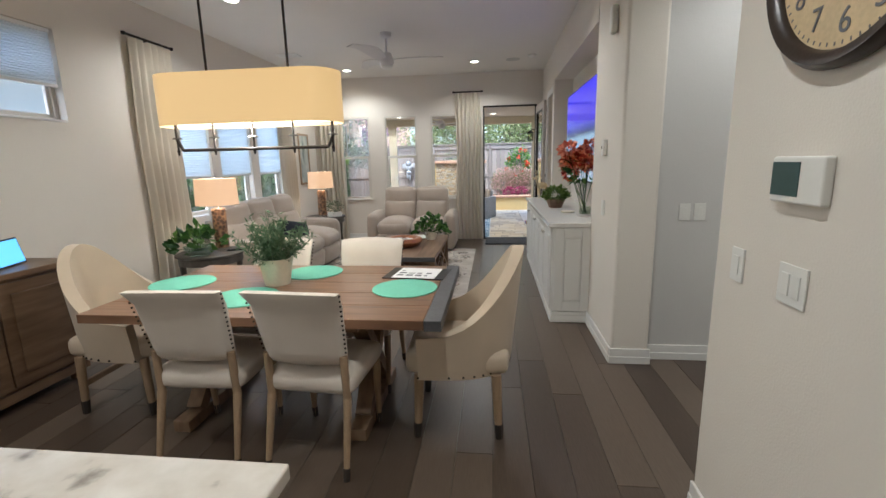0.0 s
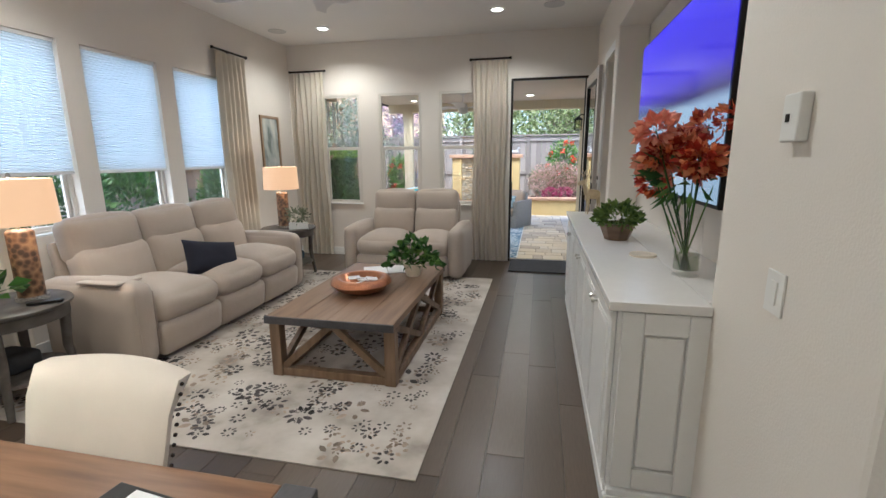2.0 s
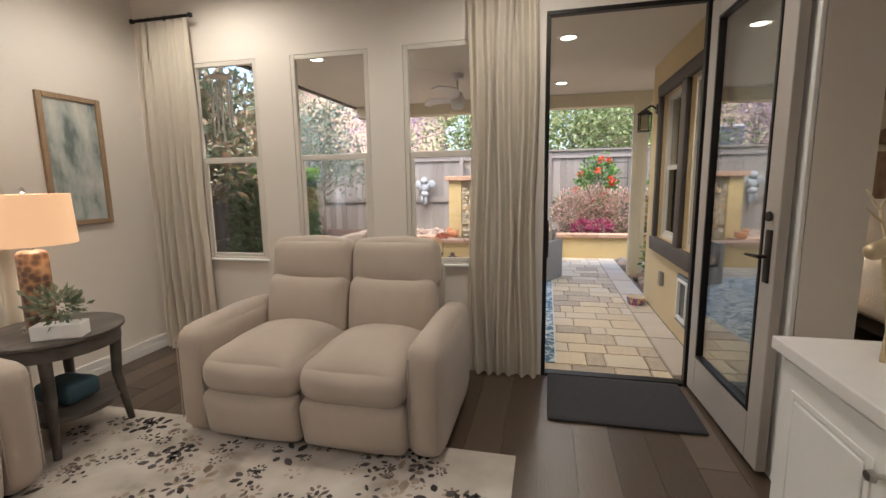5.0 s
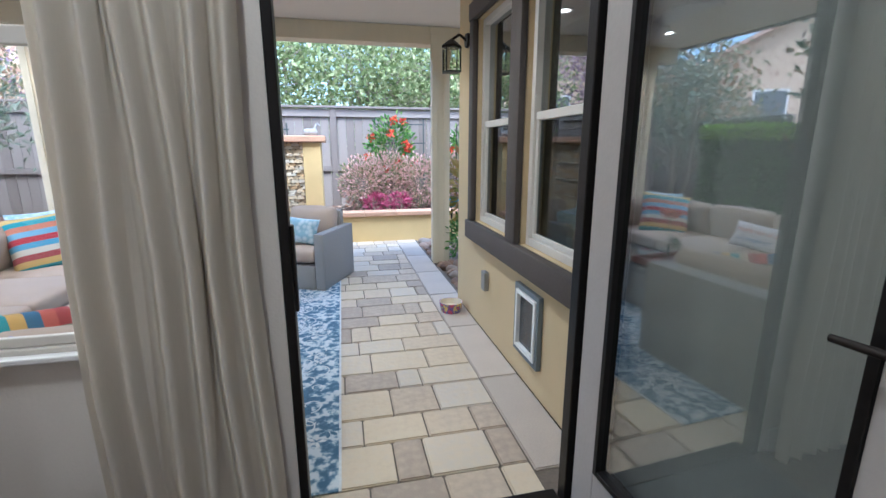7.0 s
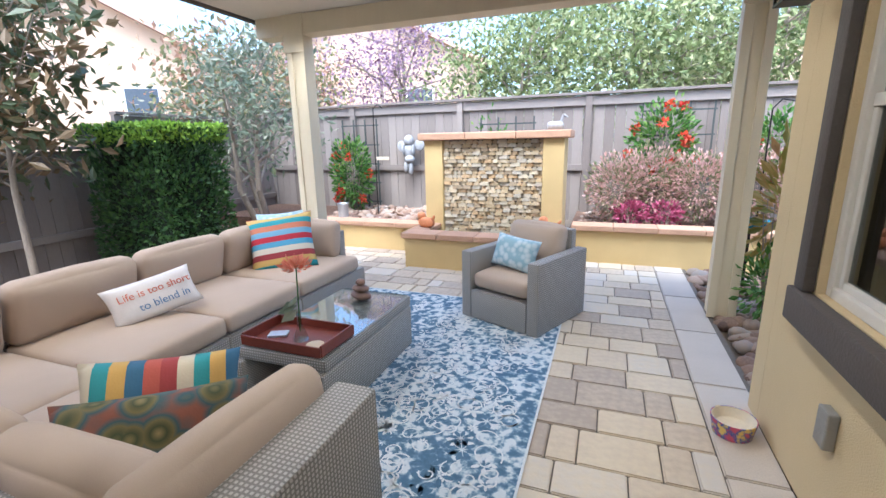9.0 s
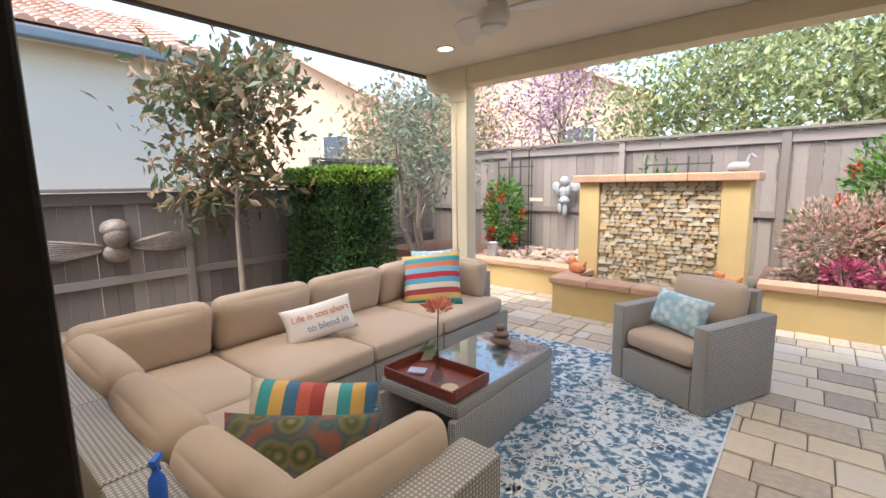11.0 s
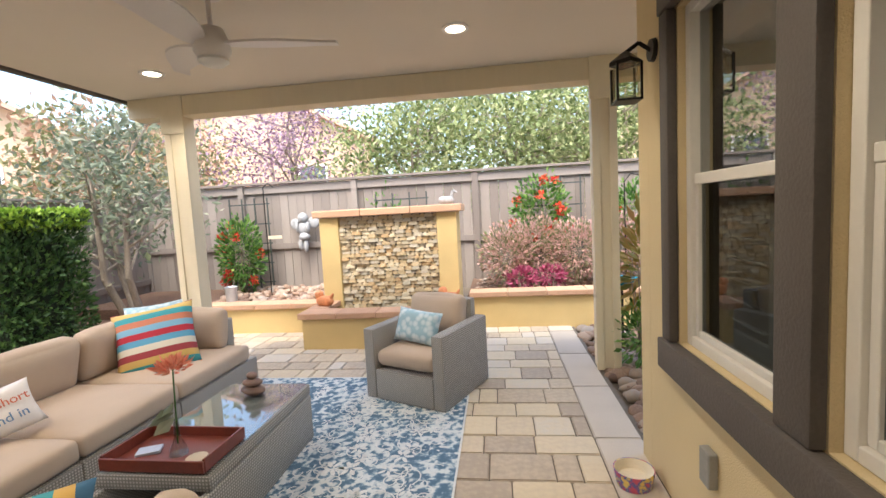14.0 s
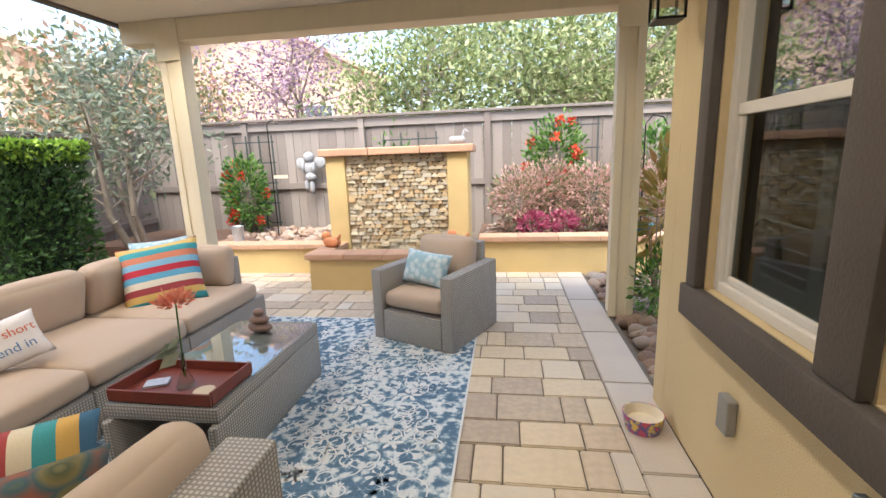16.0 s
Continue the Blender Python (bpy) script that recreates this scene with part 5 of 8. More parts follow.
ct = thing("coffee_table", label="rustic oak coffee table with X-braced sides", category="table")
for i in range(4):
    x0 = -1.02 + i * 0.2225
    part("plank", boxes((x0 + 0.001, x0 + 0.2215, 4.36, 5.88, 0.40, 0.447), bevel=0.004), COFFEEWOOD, ct)
for y in (4.352, 5.882):
    part("end_band", boxes((-1.024, -0.126, y - 0.008, y + 0.006, 0.398, 0.449), bevel=0.002), DARKEND, ct, "dark metal end band")
for x in (-0.98, -0.17):
    for y in (4.42, 5.82):
        part("leg", boxes((x - 0.037, x + 0.037, y - 0.037, y + 0.037, 0.008, 0.398), bevel=0.004), LEGWOOD, ct)
    part("bottom_rail", boxes((x - 0.03, x + 0.03, 4.458, 5.782, 0.012, 0.068), bevel=0.004), LEGWOOD, ct)
    for a, b in ((4.46, 5.12), (5.12, 5.78)):
        for p, q in ((a, b), (b, a)):
            bm = bmesh.new()
            bar(bm, (x, p, 0.07), (x, q, 0.395), 0.036 if p < q else 0.033, 0.045)
            part("brace", bm, LEGWOOD, ct)
for y in (4.42, 5.82):
    part("bottom_rail", boxes((-0.942, -0.208, y - 0.03, y + 0.03, 0.012, 0.068), bevel=0.004), LEGWOOD, ct)
    for p, q in ((-0.94, -0.575), (-0.21, -0.575)):
        bm = bmesh.new()
        bar(bm, (p, y, 0.07), (q, y, 0.395), 0.036, 0.045)
        part("brace", bm, LEGWOOD, ct)
bw = thing("copper_bowl", pose(-0.60, 5.0, 0.4475), "wide burnished copper bowl on the coffee table", "bowl")
part("shell", lathe([(0, 0.0), (0.11, 0.0), (0.19, 0.03), (0.235, 0.075), (0.225, 0.105), (0.19, 0.118), (0.16, 0.113), (0.12, 0.06), (0.06, 0.03), (0, 0.028)], 44), COPPER, bw, smooth=60)
rng = random.Random(4)
for i in range(6):
    bm = bmesh.new()
    bmesh.ops.create_cube(bm, size=1, matrix=pose(rng.uniform(-0.08, 0.08), rng.uniform(-0.08, 0.08), 0.07 + 0.006 * i, rng.uniform(-20, 20), rng.uniform(-20, 20), rng.uniform(0, 180)) @ Matrix.Diagonal((0.09, 0.06, 0.006, 1)))
    part("trinket", bm, PAPER, bw)


def broad_plant(name, at, pot, n, radius, height, size, material, label, seed, trail=0.0, pot_mat=None):
    t = thing(name, pose(*at), label, "potted plant")
    part("pot", lathe(pot, 24), pot_mat or PORCELAIN, t, smooth=60)
    rng = np.random.default_rng(seed)
    z0 = pot[3][1]
    pts, st = [], bmesh.new()
    for i in range(n):
        a, u = rng.uniform(0, 6.283), rng.uniform(0, 1)
        r = radius * (u ** 0.6)
        z = z0 + height * (1 - (r / radius) ** 2) * rng.uniform(0.35, 1.0) - trail * max(0, r / radius - 0.7) * rng.uniform(0, 1)
        pts.append((r * math.cos(a), r * math.sin(a), z))
        if i % 6 == 0:
            rod(st, (0, 0, z0 - 0.02), pts[-1], 0.003, 0.002, 4)
    part("stems", st, material, t)
    leaves("foliage", pts, size, material, t, 0.75, 0.15, seed, outward=(0, 0, z0 - 0.1), droop=0.35)
    return t


POT1 = [(0, 0), (0.06, 0), (0.085, 0.09), (0.09, 0.11), (0.08, 0.11), (0.075, 0.09), (0, 0.09)]
broad_plant("pothos", (-0.33, 5.52, 0.4475), POT1, 210, 0.22, 0.24, 0.072, L_POT, "trailing pothos plant on the coffee table", 7, 0.12, PORCELAIN)
rng = np.random.default_rng(12)
mg = thing("magazine", pose(-0.62, 5.66, 0.4477, 0, 0, 24), "open glossy magazine on the coffee table", "magazine")
part("page", boxes((-0.21, -0.002, -0.14, 0.14, 0, 0.006), bevel=0.002), PAPER, mg)
part("page", boxes((0.002, 0.21, -0.14, 0.14, 0, 0.006), bevel=0.002), PAPER, mg)


def side_table(m, label):
    t = thing("side_table", m, label, "side table", "oval end tables")
    part("top", lathe([(0, 0.59), (0.30, 0.59), (0.325, 0.6), (0.325, 0.615), (0.315, 0.622), (0, 0.622)], 40), GREYWOOD, t, smooth=50)
    part("apron", lathe([(0.285, 0.52), (0.30, 0.52), (0.30, 0.589), (0.285, 0.589), (0.285, 0.52)], 40), GREYWOOD, t, smooth=50)
    part("shelf", lathe([(0, 0.17), (0.26, 0.17), (0.265, 0.18), (0.26, 0.195), (0, 0.195)], 36), GREYWOOD, t, smooth=50)
    for k in range(4):
        a = radians(45 + 90 * k)
        c, s2 = math.cos(a), math.sin(a)
        part("leg", rods(((0.272 * c, 0.272 * s2, 0.585), (0.255 * c, 0.255 * s2, 0.3), 0.03, 0.026), ((0.255 * c, 0.255 * s2, 0.31), (0.30 * c, 0.30 * s2, 0.0), 0.026, 0.018), n=10), GREYWOOD, t, smooth=50)
    return t


st = side_table(pose(-2.38, 3.80, 0.006), "grey-brown round end table with lower shelf")
copy_thing(st, pose(-2.30, 6.80, 0.006))


def table_lamp(x, y, z, label):
    t = thing("table_lamp", pose(x, y, z), label, "table lamp", "pair of table lamps")
    part("foot", lathe([(0, 0), (0.085, 0), (0.085, 0.025), (0, 0.025)], 28), glass_mat("acrylic_foot", (0.9, 0.9, 0.88)), t)
    part("base", lathe([(0, 0.026), (0.068, 0.026), (0.068, 0.42), (0.055, 0.435), (0, 0.435)], 28), TOE, t, "carved brown cylinder base", smooth=50)
    part("stem", rods(((0, 0, 0.43), (0, 0, 0.74), 0.008)), CHROME, t)
    part("shade", lathe([(0.205, 0.47), (0.195, 0.735), (0.192, 0.735), (0.202, 0.47), (0.205, 0.47)], 40), LAMPGLOW, t, "lit cream drum shade", smooth=50)
    part("finial", lathe([(0, 0.735), (0.014, 0.745), (0.010, 0.765), (0, 0.775)], 14), CHROME, t, smooth=60)
    bulb("lamp_bulb", (x, y, z + 0.60), 1.8)


table_lamp(-2.32, 3.92, 0.6285, "carved wooden table lamp with lit drum shade")
table_lamp(-2.34, 6.78, 0.6285, "carved wooden table lamp with lit drum shade")
broad_plant("trailing_plant", (-2.38, 3.62, 0.6285), [(0, 0), (0.10, 0), (0.13, 0.05), (0.135, 0.09), (0.125, 0.09), (0.12, 0.06), (0, 0.06)], 110, 0.24, 0.2, 0.09, L_POT, "leafy green plant in a glass bowl", 21, 0.1, glass_mat("green_glass", (0.7, 0.8, 0.75)))
pb = thing("planter_box", pose(-2.10, 6.70, 0.6285, 0, 0, 30), "small plant in a white wooden box", "potted plant")
part("box", boxes((-0.11, 0.11, -0.05, 0.05, 0, 0.075), bevel=0.004), WHITE, pb)
leaves("foliage", blob_points((0, 0, 0.17), (0.12, 0.07, 0.10), 260, 31, 0.2), 0.04, L_GREY, pb, 0.5, 0.4, 31, "grey-green leaves")
for k, (x, y, c) in enumerate(((-2.30, 6.83, (0.06, 0.11, 0.13)), (-2.42, 3.80, (0.03, 0.03, 0.03)))):
    tagged(part("storage_basket", soft(0.26, 0.2, 0.12, 0.04, n=7, wrinkle=0.01), mat("basket_cloth", c, 0.9, var=0.2), m=pose(x, y, 0.262), smooth=60), "dark cloth bundle on the lower shelf of an end table", "basket")
tagged(part("remote_control", soft(0.05, 0.17, 0.02, 0.008, n=5), BLACK, m=pose(-2.14, 3.86, 0.640, 0, 0, -50), smooth=60), "black remote control on an end table", "remote")
shoe = thing("shoe", pose(-2.14, 4.12, 0.008, 0, 0, 30), "black shoe on the rug by the end table", "shoe")
part("upper", soft(0.09, 0.25, 0.085, 0.04, (0, 0, 0.01), n=9), BLACK, shoe, m=pose(0, 0, 0.062), smooth=180)
part("sole", soft(0.095, 0.265, 0.022, 0.01, n=7), LEGTIP, shoe, m=pose(0, 0, 0.0115), smooth=60)

# flowers and bowl on the cabinets
fv = thing("flower_vase", pose(1.40, 4.06, 0.9255), "orange and red dahlias in a clear glass vase", "flower vase")
part("vase", lathe([(0, 0), (0.06, 0), (0.06, 0.02), (0.055, 0.27), (0.052, 0.27), (0.056, 0.03), (0, 0.025)], 28), GLASS, fv, smooth=60)
part("water", lathe([(0, 0.026), (0.054, 0.03), (0.053, 0.10), (0, 0.10)], 24), glass_mat("water", (0.75, 0.8, 0.7)), fv, smooth=60)
stm = bmesh.new()
rng = random.Random(2)
for i in range(13):
    a = i * 2.4
    r = rng.uniform(0.05, 0.19)
    hd = Vector((-0.05 + r * math.cos(a), 1.15 * r * math.sin(a), rng.uniform(0.46, 0.70)))
    if i == 0:
        hd = Vector((-0.12, 0.27, 0.50))
    if i == 1:
        hd = Vector((-0.10, 0.30, 0.40))
    rod(stm, (0.02 * math.cos(a + 3), 0.02 * math.sin(a + 3), 0.03), hd, 0.004, 0.003, 6)
    mt = L_PEACH if i % 3 == 0 else L_ORANGE
    big = rng.uniform(0.055, 0.075)
    leaves("bloom", blob_points(hd, (big, big, big * 0.75), 170, 40 + i, 0.35), 0.045, mt, fv, 0.7, 0.1, 40 + i, outward=tuple(hd))
part("stems", stm, L_POT, fv)
leaves("leaf_spray", blob_points((-0.02, 0.0, 0.45), (0.16, 0.18, 0.10), 60, 77, 0.5), 0.10, L_POT, fv, 0.45, 0.2, 77)
sp = thing("succulent_bowl", pose(1.24, 4.95, 0.9255), "green succulents in a brown wooden bowl", "potted plant")
part("bowl", lathe([(0, 0), (0.075, 0), (0.11, 0.09), (0.115, 0.11), (0.10, 0.11), (0.09, 0.08), (0, 0.08)], 8), SIDEWOOD, sp, smooth=20)
leaves("foliage", blob_points((0, 0, 0.155), (0.14, 0.14, 0.075), 520, 51, 0.5), 0.042, leaf_mat("succulent_leaf", [(0, (0.05, 0.10, 0.02)), (1, (0.22, 0.30, 0.07))]), sp, 0.7, 0.4, 51)
tagged(part("coaster", lathe([(0, 0), (0.07, 0), (0.07, 0.012), (0, 0.012)], 24), PORCELAIN, m=pose(1.3, 4.45, 0.9255)), "small round dish on the cabinet top", "dish")

dg = thing("reindeer_ornament", pose(1.225, 6.28, 0.9255, 0, 0, 200), "pale gold standing reindeer ornament on the cabinet top", "ornament")
GOLD = mat("pale_gold_leaf", (0.55, 0.45, 0.28), 0.4, 0.6, var=0.15, scale=20)
part("body", soft(0.15, 0.065, 0.075, 0.032, (0, 0.005, 0.006), n=9), GOLD, dg, m=pose(0, 0, 0.185, 0, -6, 0), smooth=180)
for x, y in ((-0.055, -0.018), (-0.055, 0.018), (0.05, -0.018), (0.05, 0.018)):
    part("leg", rods(((x, y, 0.17), (x - 0.008, y, 0.08), 0.013, 0.007), ((x - 0.008, y, 0.082), (x, y, 0.0), 0.007, 0.006), n=8), GOLD, dg, smooth=60)
part("neck", rods(((0.06, 0, 0.19), (0.095, 0, 0.285), 0.026, 0.015), n=10), GOLD, dg, smooth=60)
part("head", soft(0.085, 0.038, 0.04, 0.018, n=7), GOLD, dg, m=pose(0.115, 0, 0.295, 0, 20, 0), smooth=180)
for s in (-1, 1):
    part("antler", rods(((0.095, s * 0.01, 0.31), (0.07, s * 0.05, 0.38), 0.005, 0.004), ((0.07, s * 0.05, 0.38), (0.085, s * 0.075, 0.43), 0.004, 0.002), ((0.08, s * 0.035, 0.352), (0.115, s * 0.05, 0.39), 0.004, 0.002), ((0.07, s * 0.05, 0.38), (0.04, s * 0.06, 0.42), 0.004, 0.002), n=6), GOLD, dg, smooth=60)

# living-room rug with scattered motifs
rg = thing("area_rug", label="cream wool rug with scattered charcoal flowers", category="rug")
RX0, RX1, RY0, RY1 = -2.75, 0.215, 3.60, 7.10
part("field", boxes((RX0, RX1, RY0, RY1, 0.0, 0.007), bevel=0.002), RUG, rg)


def motif(bm, x, y, r, z, rng, ring):
    k = rng.randint(5, 8)
    a0 = rng.uniform(0, 6.28)
    for i in range(k):
        a = a0 + 6.283 * i / k
        c = Vector((x + r * math.cos(a), y + r * math.sin(a), z))
        L, w = r * rng.uniform(0.5, 0.95), r * rng.uniform(0.22, 0.36)
        t, s = Vector((math.cos(a + ring), math.sin(a + ring), 0)), Vector((-math.sin(a + ring), math.cos(a + ring), 0))
        vs = [c + t * L * f + s * w * g + Vector((0, 0, 0)) for f, g in ((-0.6, 0), (-0.2, 0.9), (0.3, 0.7), (0.6, 0), (0.2, -0.8), (-0.3, -0.7))]
        bm.faces.new([bm.verts.new(v) for v in vs])


rng = random.Random(11)
for nm, mt, cnt, r0, r1, z in (("dark_flower", RUGDARK, 330, 0.018, 0.055, 0.0082), ("taupe_flower", RUGTAUPE, 420, 0.015, 0.05, 0.0078)):
    bm = bmesh.new()
    for i in range(cnt):
        x, y = rng.uniform(RX0 + 0.12, RX1 - 0.1), rng.uniform(RY0 + 0.1, RY1 - 0.1)
        motif(bm, x, y, rng.uniform(r0, r1) * (1.6 if rng.random() < 0.15 else 1), z, rng, rng.uniform(-0.6, 0.6))
    tagged(part(nm, bm, mt, rg), kind="stuff")

# ---- bedroom seen through the doorway and windows ----
bd = thing("bed", pose(3.75, 9.0, 0), "white made bed with upholstered wooden headboard", "bed")
part("headboard", boxes((-0.82, 0.82, 0.90, 0.97, 0.1, 1.55), bevel=0.01), COFFEEWOOD, bd)
part("top_rail", boxes((-0.85, 0.85, 0.88, 0.99, 1.55, 1.61), bevel=0.008), COFFEEWOOD, bd)
part("mattress", soft(1.58, 1.95, 0.34, 0.08, (0, 0, 0.02), n=9), LINEN, bd, m=pose(0, -0.1, 0.50), smooth=60)
part("coverlet", soft(1.66, 1.7, 0.5, 0.06, (0.01, 0.01, 0.03), n=11, wrinkle=0.01), mat("white_coverlet", (0.74, 0.69, 0.60), 0.9, var=0.04, bump=0.3, bscale=80), bd, m=pose(0, -0.26, 0.48), smooth=60)
part("bed_frame", boxes((-0.80, 0.80, -1.08, 0.88, 0.12, 0.32), bevel=0.01), LEGTIP, bd)
for sx in (-0.75, 0.75):
    for y in (-1.0, 0.82):
        part("leg", boxes((sx - 0.035, sx + 0.035, y - 0.035, y + 0.035, 0, 0.118)), LEGTIP, bd)
for i, x in enumerate((3.38, 4.12)):
    tagged(part("bed_pillow", pillow(0.68, 0.46, 0.2), LINEN, m=pose(x, 9.72, 0.98, -18, 0, 0), smooth=180), "plump cream pillow propped on the bed", "pillow", "bed pillows")
pa = thing("wall_art", pose(3.35, 10.118, 1.95), "wooden relief panel above the bed", "picture")
part("panel", boxes((-0.42, 0.42, -0.03, -0.001, -0.26, 0.26), bevel=0.004), COFFEEWOOD, pa)
part("relief", lathe([(0, 0), (0.14, 0.006), (0.1, 0.02), (0, 0.03)], 20), LINEN_TAN, pa, m=pose(0, -0.03, 0, 90, 0, 0), smooth=60)
nsd = thing("nightstand", pose(2.52, 9.75, 0), "dark wooden nightstand beside the bed", "nightstand")
part("body", boxes((-0.25, 0.25, -0.2, 0.2, 0.12, 0.62), bevel=0.005), SIDEWOOD, nsd)
part("drawer_front", boxes((-0.23, 0.23, -0.215, -0.201, 0.38, 0.59), bevel=0.003), SIDEWOOD, nsd)
for sx in (-0.22, 0.22):
    for sy in (-0.17, 0.17):
        part("leg", boxes((sx - 0.02, sx + 0.02, sy - 0.02, sy + 0.02, 0, 0.119)), SIDEWOOD, nsd)
bl = thing("bedside_lamp", pose(2.52, 9.75, 0.6205), "bedside lamp with lit amber shade", "lamp")
part("base", lathe([(0, 0), (0.08, 0), (0.09, 0.1), (0.06, 0.25), (0.02, 0.34), (0.012, 0.6), (0, 0.6)], 24), TOE, bl, smooth=60)
part("shade", lathe([(0.19, 0.48), (0.16, 0.78), (0.157, 0.78), (0.187, 0.48), (0.19, 0.48)], 32), LAMPGLOW, bl, smooth=50)
bulb("bedside_bulb", (2.52, 9.75, 1.24), 4)
# added spot with no fitting, sets how bright the bedroom reads
downlight("bedroom_beam", (3.3, 8.0, 3.0), 9)


def shutters(y0, y1, z0, z1, x):
    t = thing("plantation_shutter", label="white louvred plantation shutter inside the bedroom window", category="shutter", group="bedroom shutters")
    ym = (y0 + y1) / 2
    rows = [(x, x + 0.03, a, b, z0, z1) for a, b in ((y0, y0 + 0.05), (ym - 0.03, ym + 0.03), (y1 - 0.05, y1))]
    rows += [(x, x + 0.03, a, b, c, c + 0.06) for a, b in ((y0 + 0.051, ym - 0.031), (ym + 0.031, y1 - 0.051)) for c in (z0, z1 - 0.06, (z0 + z1) / 2 - 0.03)]
    part("frame", boxes(*rows, bevel=0.003), WHITE, t)
    n = int((z1 - z0 - 0.12) / 0.085)
    for i in range(n):
        z = z0 + 0.10 + i * 0.085
        if abs(z - (z0 + z1) / 2) < 0.06:
            continue
        for a, b in ((y0 + 0.053, ym - 0.033), (ym + 0.033, y1 - 0.053)):
            part("slat", boxes((-0.036, 0.036, a, b, -0.005, 0.005), bevel=0.003), WHITE, t, m=pose(x + 0.02, 0, z, 0, 22, 0))


shutters(9.34, 10.06, 0.81, 2.20, 1.67)
shutters(8.47, 9.17, 0.81, 2.20, 1.67)

# ---- patio: roof, posts, wall fittings; all of it is laid out from a line 0.1 m off the house ----
house_objects = set(bpy.data.objects)
structure("patio_roof", boxes((-2.70, 2.3, YN - 0.036, 12.05, 2.622, 2.78)), PATIO_CEIL, "tan stucco patio ceiling")
structure("trim_roof_edge", boxes((-2.76, -2.702, YN - 0.036, 12.05, 2.60, 2.80)), BROWN_TRIM, "dark drip edge of the patio roof")
structure("patio_beam", boxes((-2.68, 2.3, 11.81, 12.01, 2.44, 2.621), bevel=0.006), POST_PAINT, "tan painted patio beam")
for x, lab in ((-2.235, "tan square patio post behind the sectional"), (1.63, "tan square patio post beside the river rock")):
    p = thing("patio_post", pose(x, 11.91, G), lab, "post", "patio posts")
    part("shaft", boxes((-0.085, 0.085, -0.085, 0.085, 0, 2.459), bevel=0.006), POST_PAINT, p)
    part("corner_board", boxes((-0.102, -0.04, -0.10, -0.086, 0.0, 2.458), (0.04, 0.102, -0.10, -0.086, 0.0, 2.458), bevel=0.003), POST_PAINT, p)
    part("cap_block", boxes((-0.115, 0.115, -0.115, -0.101, 2.30, 2.64)), POST_PAINT, p)

ln = thing("wall_lantern", pose(1.498, 10.24, 2.08), "black metal wall lantern with seeded glass", "lantern")
part("backplate", lathe([(0, 0), (0.055, 0), (0.05, 0.02), (0, 0.02)], 20), BLACK, ln, m=pose(0, 0, 0.06, 0, -90, 0))
part("arm", rods(((-0.015, 0, 0.06), (-0.07, 0, 0.10), 0.01), ((-0.07, 0, 0.10), (-0.13, 0, 0.06), 0.01)), BLACK, ln, smooth=50)
part("roof_cap", lathe([(0, 0.07), (0.02, 0.06), (0.075, 0.02), (0.08, 0.0), (0, 0.0)], 4, (-0.13, 0, 0)), BLACK, ln)
part("glass", boxes((-0.18, -0.08, -0.05, 0.05, -0.15, -0.002)), glass_mat("lantern_glass", (0.8, 0.78, 0.7)), ln)
part("cage", boxes(*[(-0.13 + sx * 0.055 - 0.005, -0.13 + sx * 0.055 + 0.005, sy * 0.055 - 0.005, sy * 0.055 + 0.005, -0.165, 0.0) for sx in (-1, 1) for sy in (-1, 1)], (-0.19, -0.07, -0.06, 0.06, -0.175, -0.165)), BLACK, ln)

dd = thing("pet_door", label="white framed pet door set in the stucco wall", category="pet door")
part("outer_frame", boxes((1.47, 1.499, 8.735, 8.765, 0.16, 0.575), (1.47, 1.499, 9.035, 9.065, 0.16, 0.575), (1.47, 1.499, 8.766, 9.034, 0.16, 0.19), (1.47, 1.499, 8.766, 9.034, 0.545, 0.575), bevel=0.004), GUTTER, dd)
part("inner_frame", boxes((1.462, 1.498, 8.768, 8.790, 0.192, 0.543), (1.462, 1.498, 9.010, 9.032, 0.192, 0.543), (1.462, 1.498, 8.791, 9.009, 0.192, 0.215), (1.462, 1.498, 8.791, 9.009, 0.52, 0.543), bevel=0.003), WHITE, dd)
part("flap", boxes((1.485, 1.492, 8.791, 9.009, 0.216, 0.519)), mat("smoked_flap", (0.05, 0.055, 0.06), 0.25), dd)
ot = thing("outdoor_outlet", label="grey weatherproof outlet cover on the stucco wall", category="outlet")
part("cover", boxes((1.462, 1.4985, 9.62, 9.70, 0.33, 0.47), bevel=0.006), mat("grey_outlet", (0.25, 0.24, 0.22), 0.5), ot)

# pet bowl on the slab border
pbw = thing("pet_bowl", pose(1.36, 10.20, G + 0.0005), "blue and cream painted pet bowl on the paving", "bowl")
part("outer", lathe([(0, 0), (0.085, 0), (0.098, 0.07), (0.10, 0.085), (0.0965, 0.085), (0.08, 0.032), (0, 0.028)], 28), ramp_mat("painted_bowl", [(0.0, (0.02, 0.05, 0.25)), (0.42, (0.55, 0.08, 0.12)), (0.52, (0.03, 0.10, 0.35)), (0.62, (0.7, 0.5, 0.12))], 0.4, 26, "noise", (1, 1, 1), 0.0), pbw, smooth=60)
part("inner", lathe([(0, 0.0285), (0.079, 0.033), (0.0955, 0.0845), (0.0925, 0.0845), (0.076, 0.038), (0, 0.034)], 28), PORCELAIN, pbw, smooth=60)


# ---- outdoor sectional ----
def wick(bm_rows, parent, name, bevel=0.012):
    return part(name, boxes(*bm_rows, bevel=bevel), WICKER, parent, smooth=40)


SG = "outdoor sectional"
SZ = G + 0.006


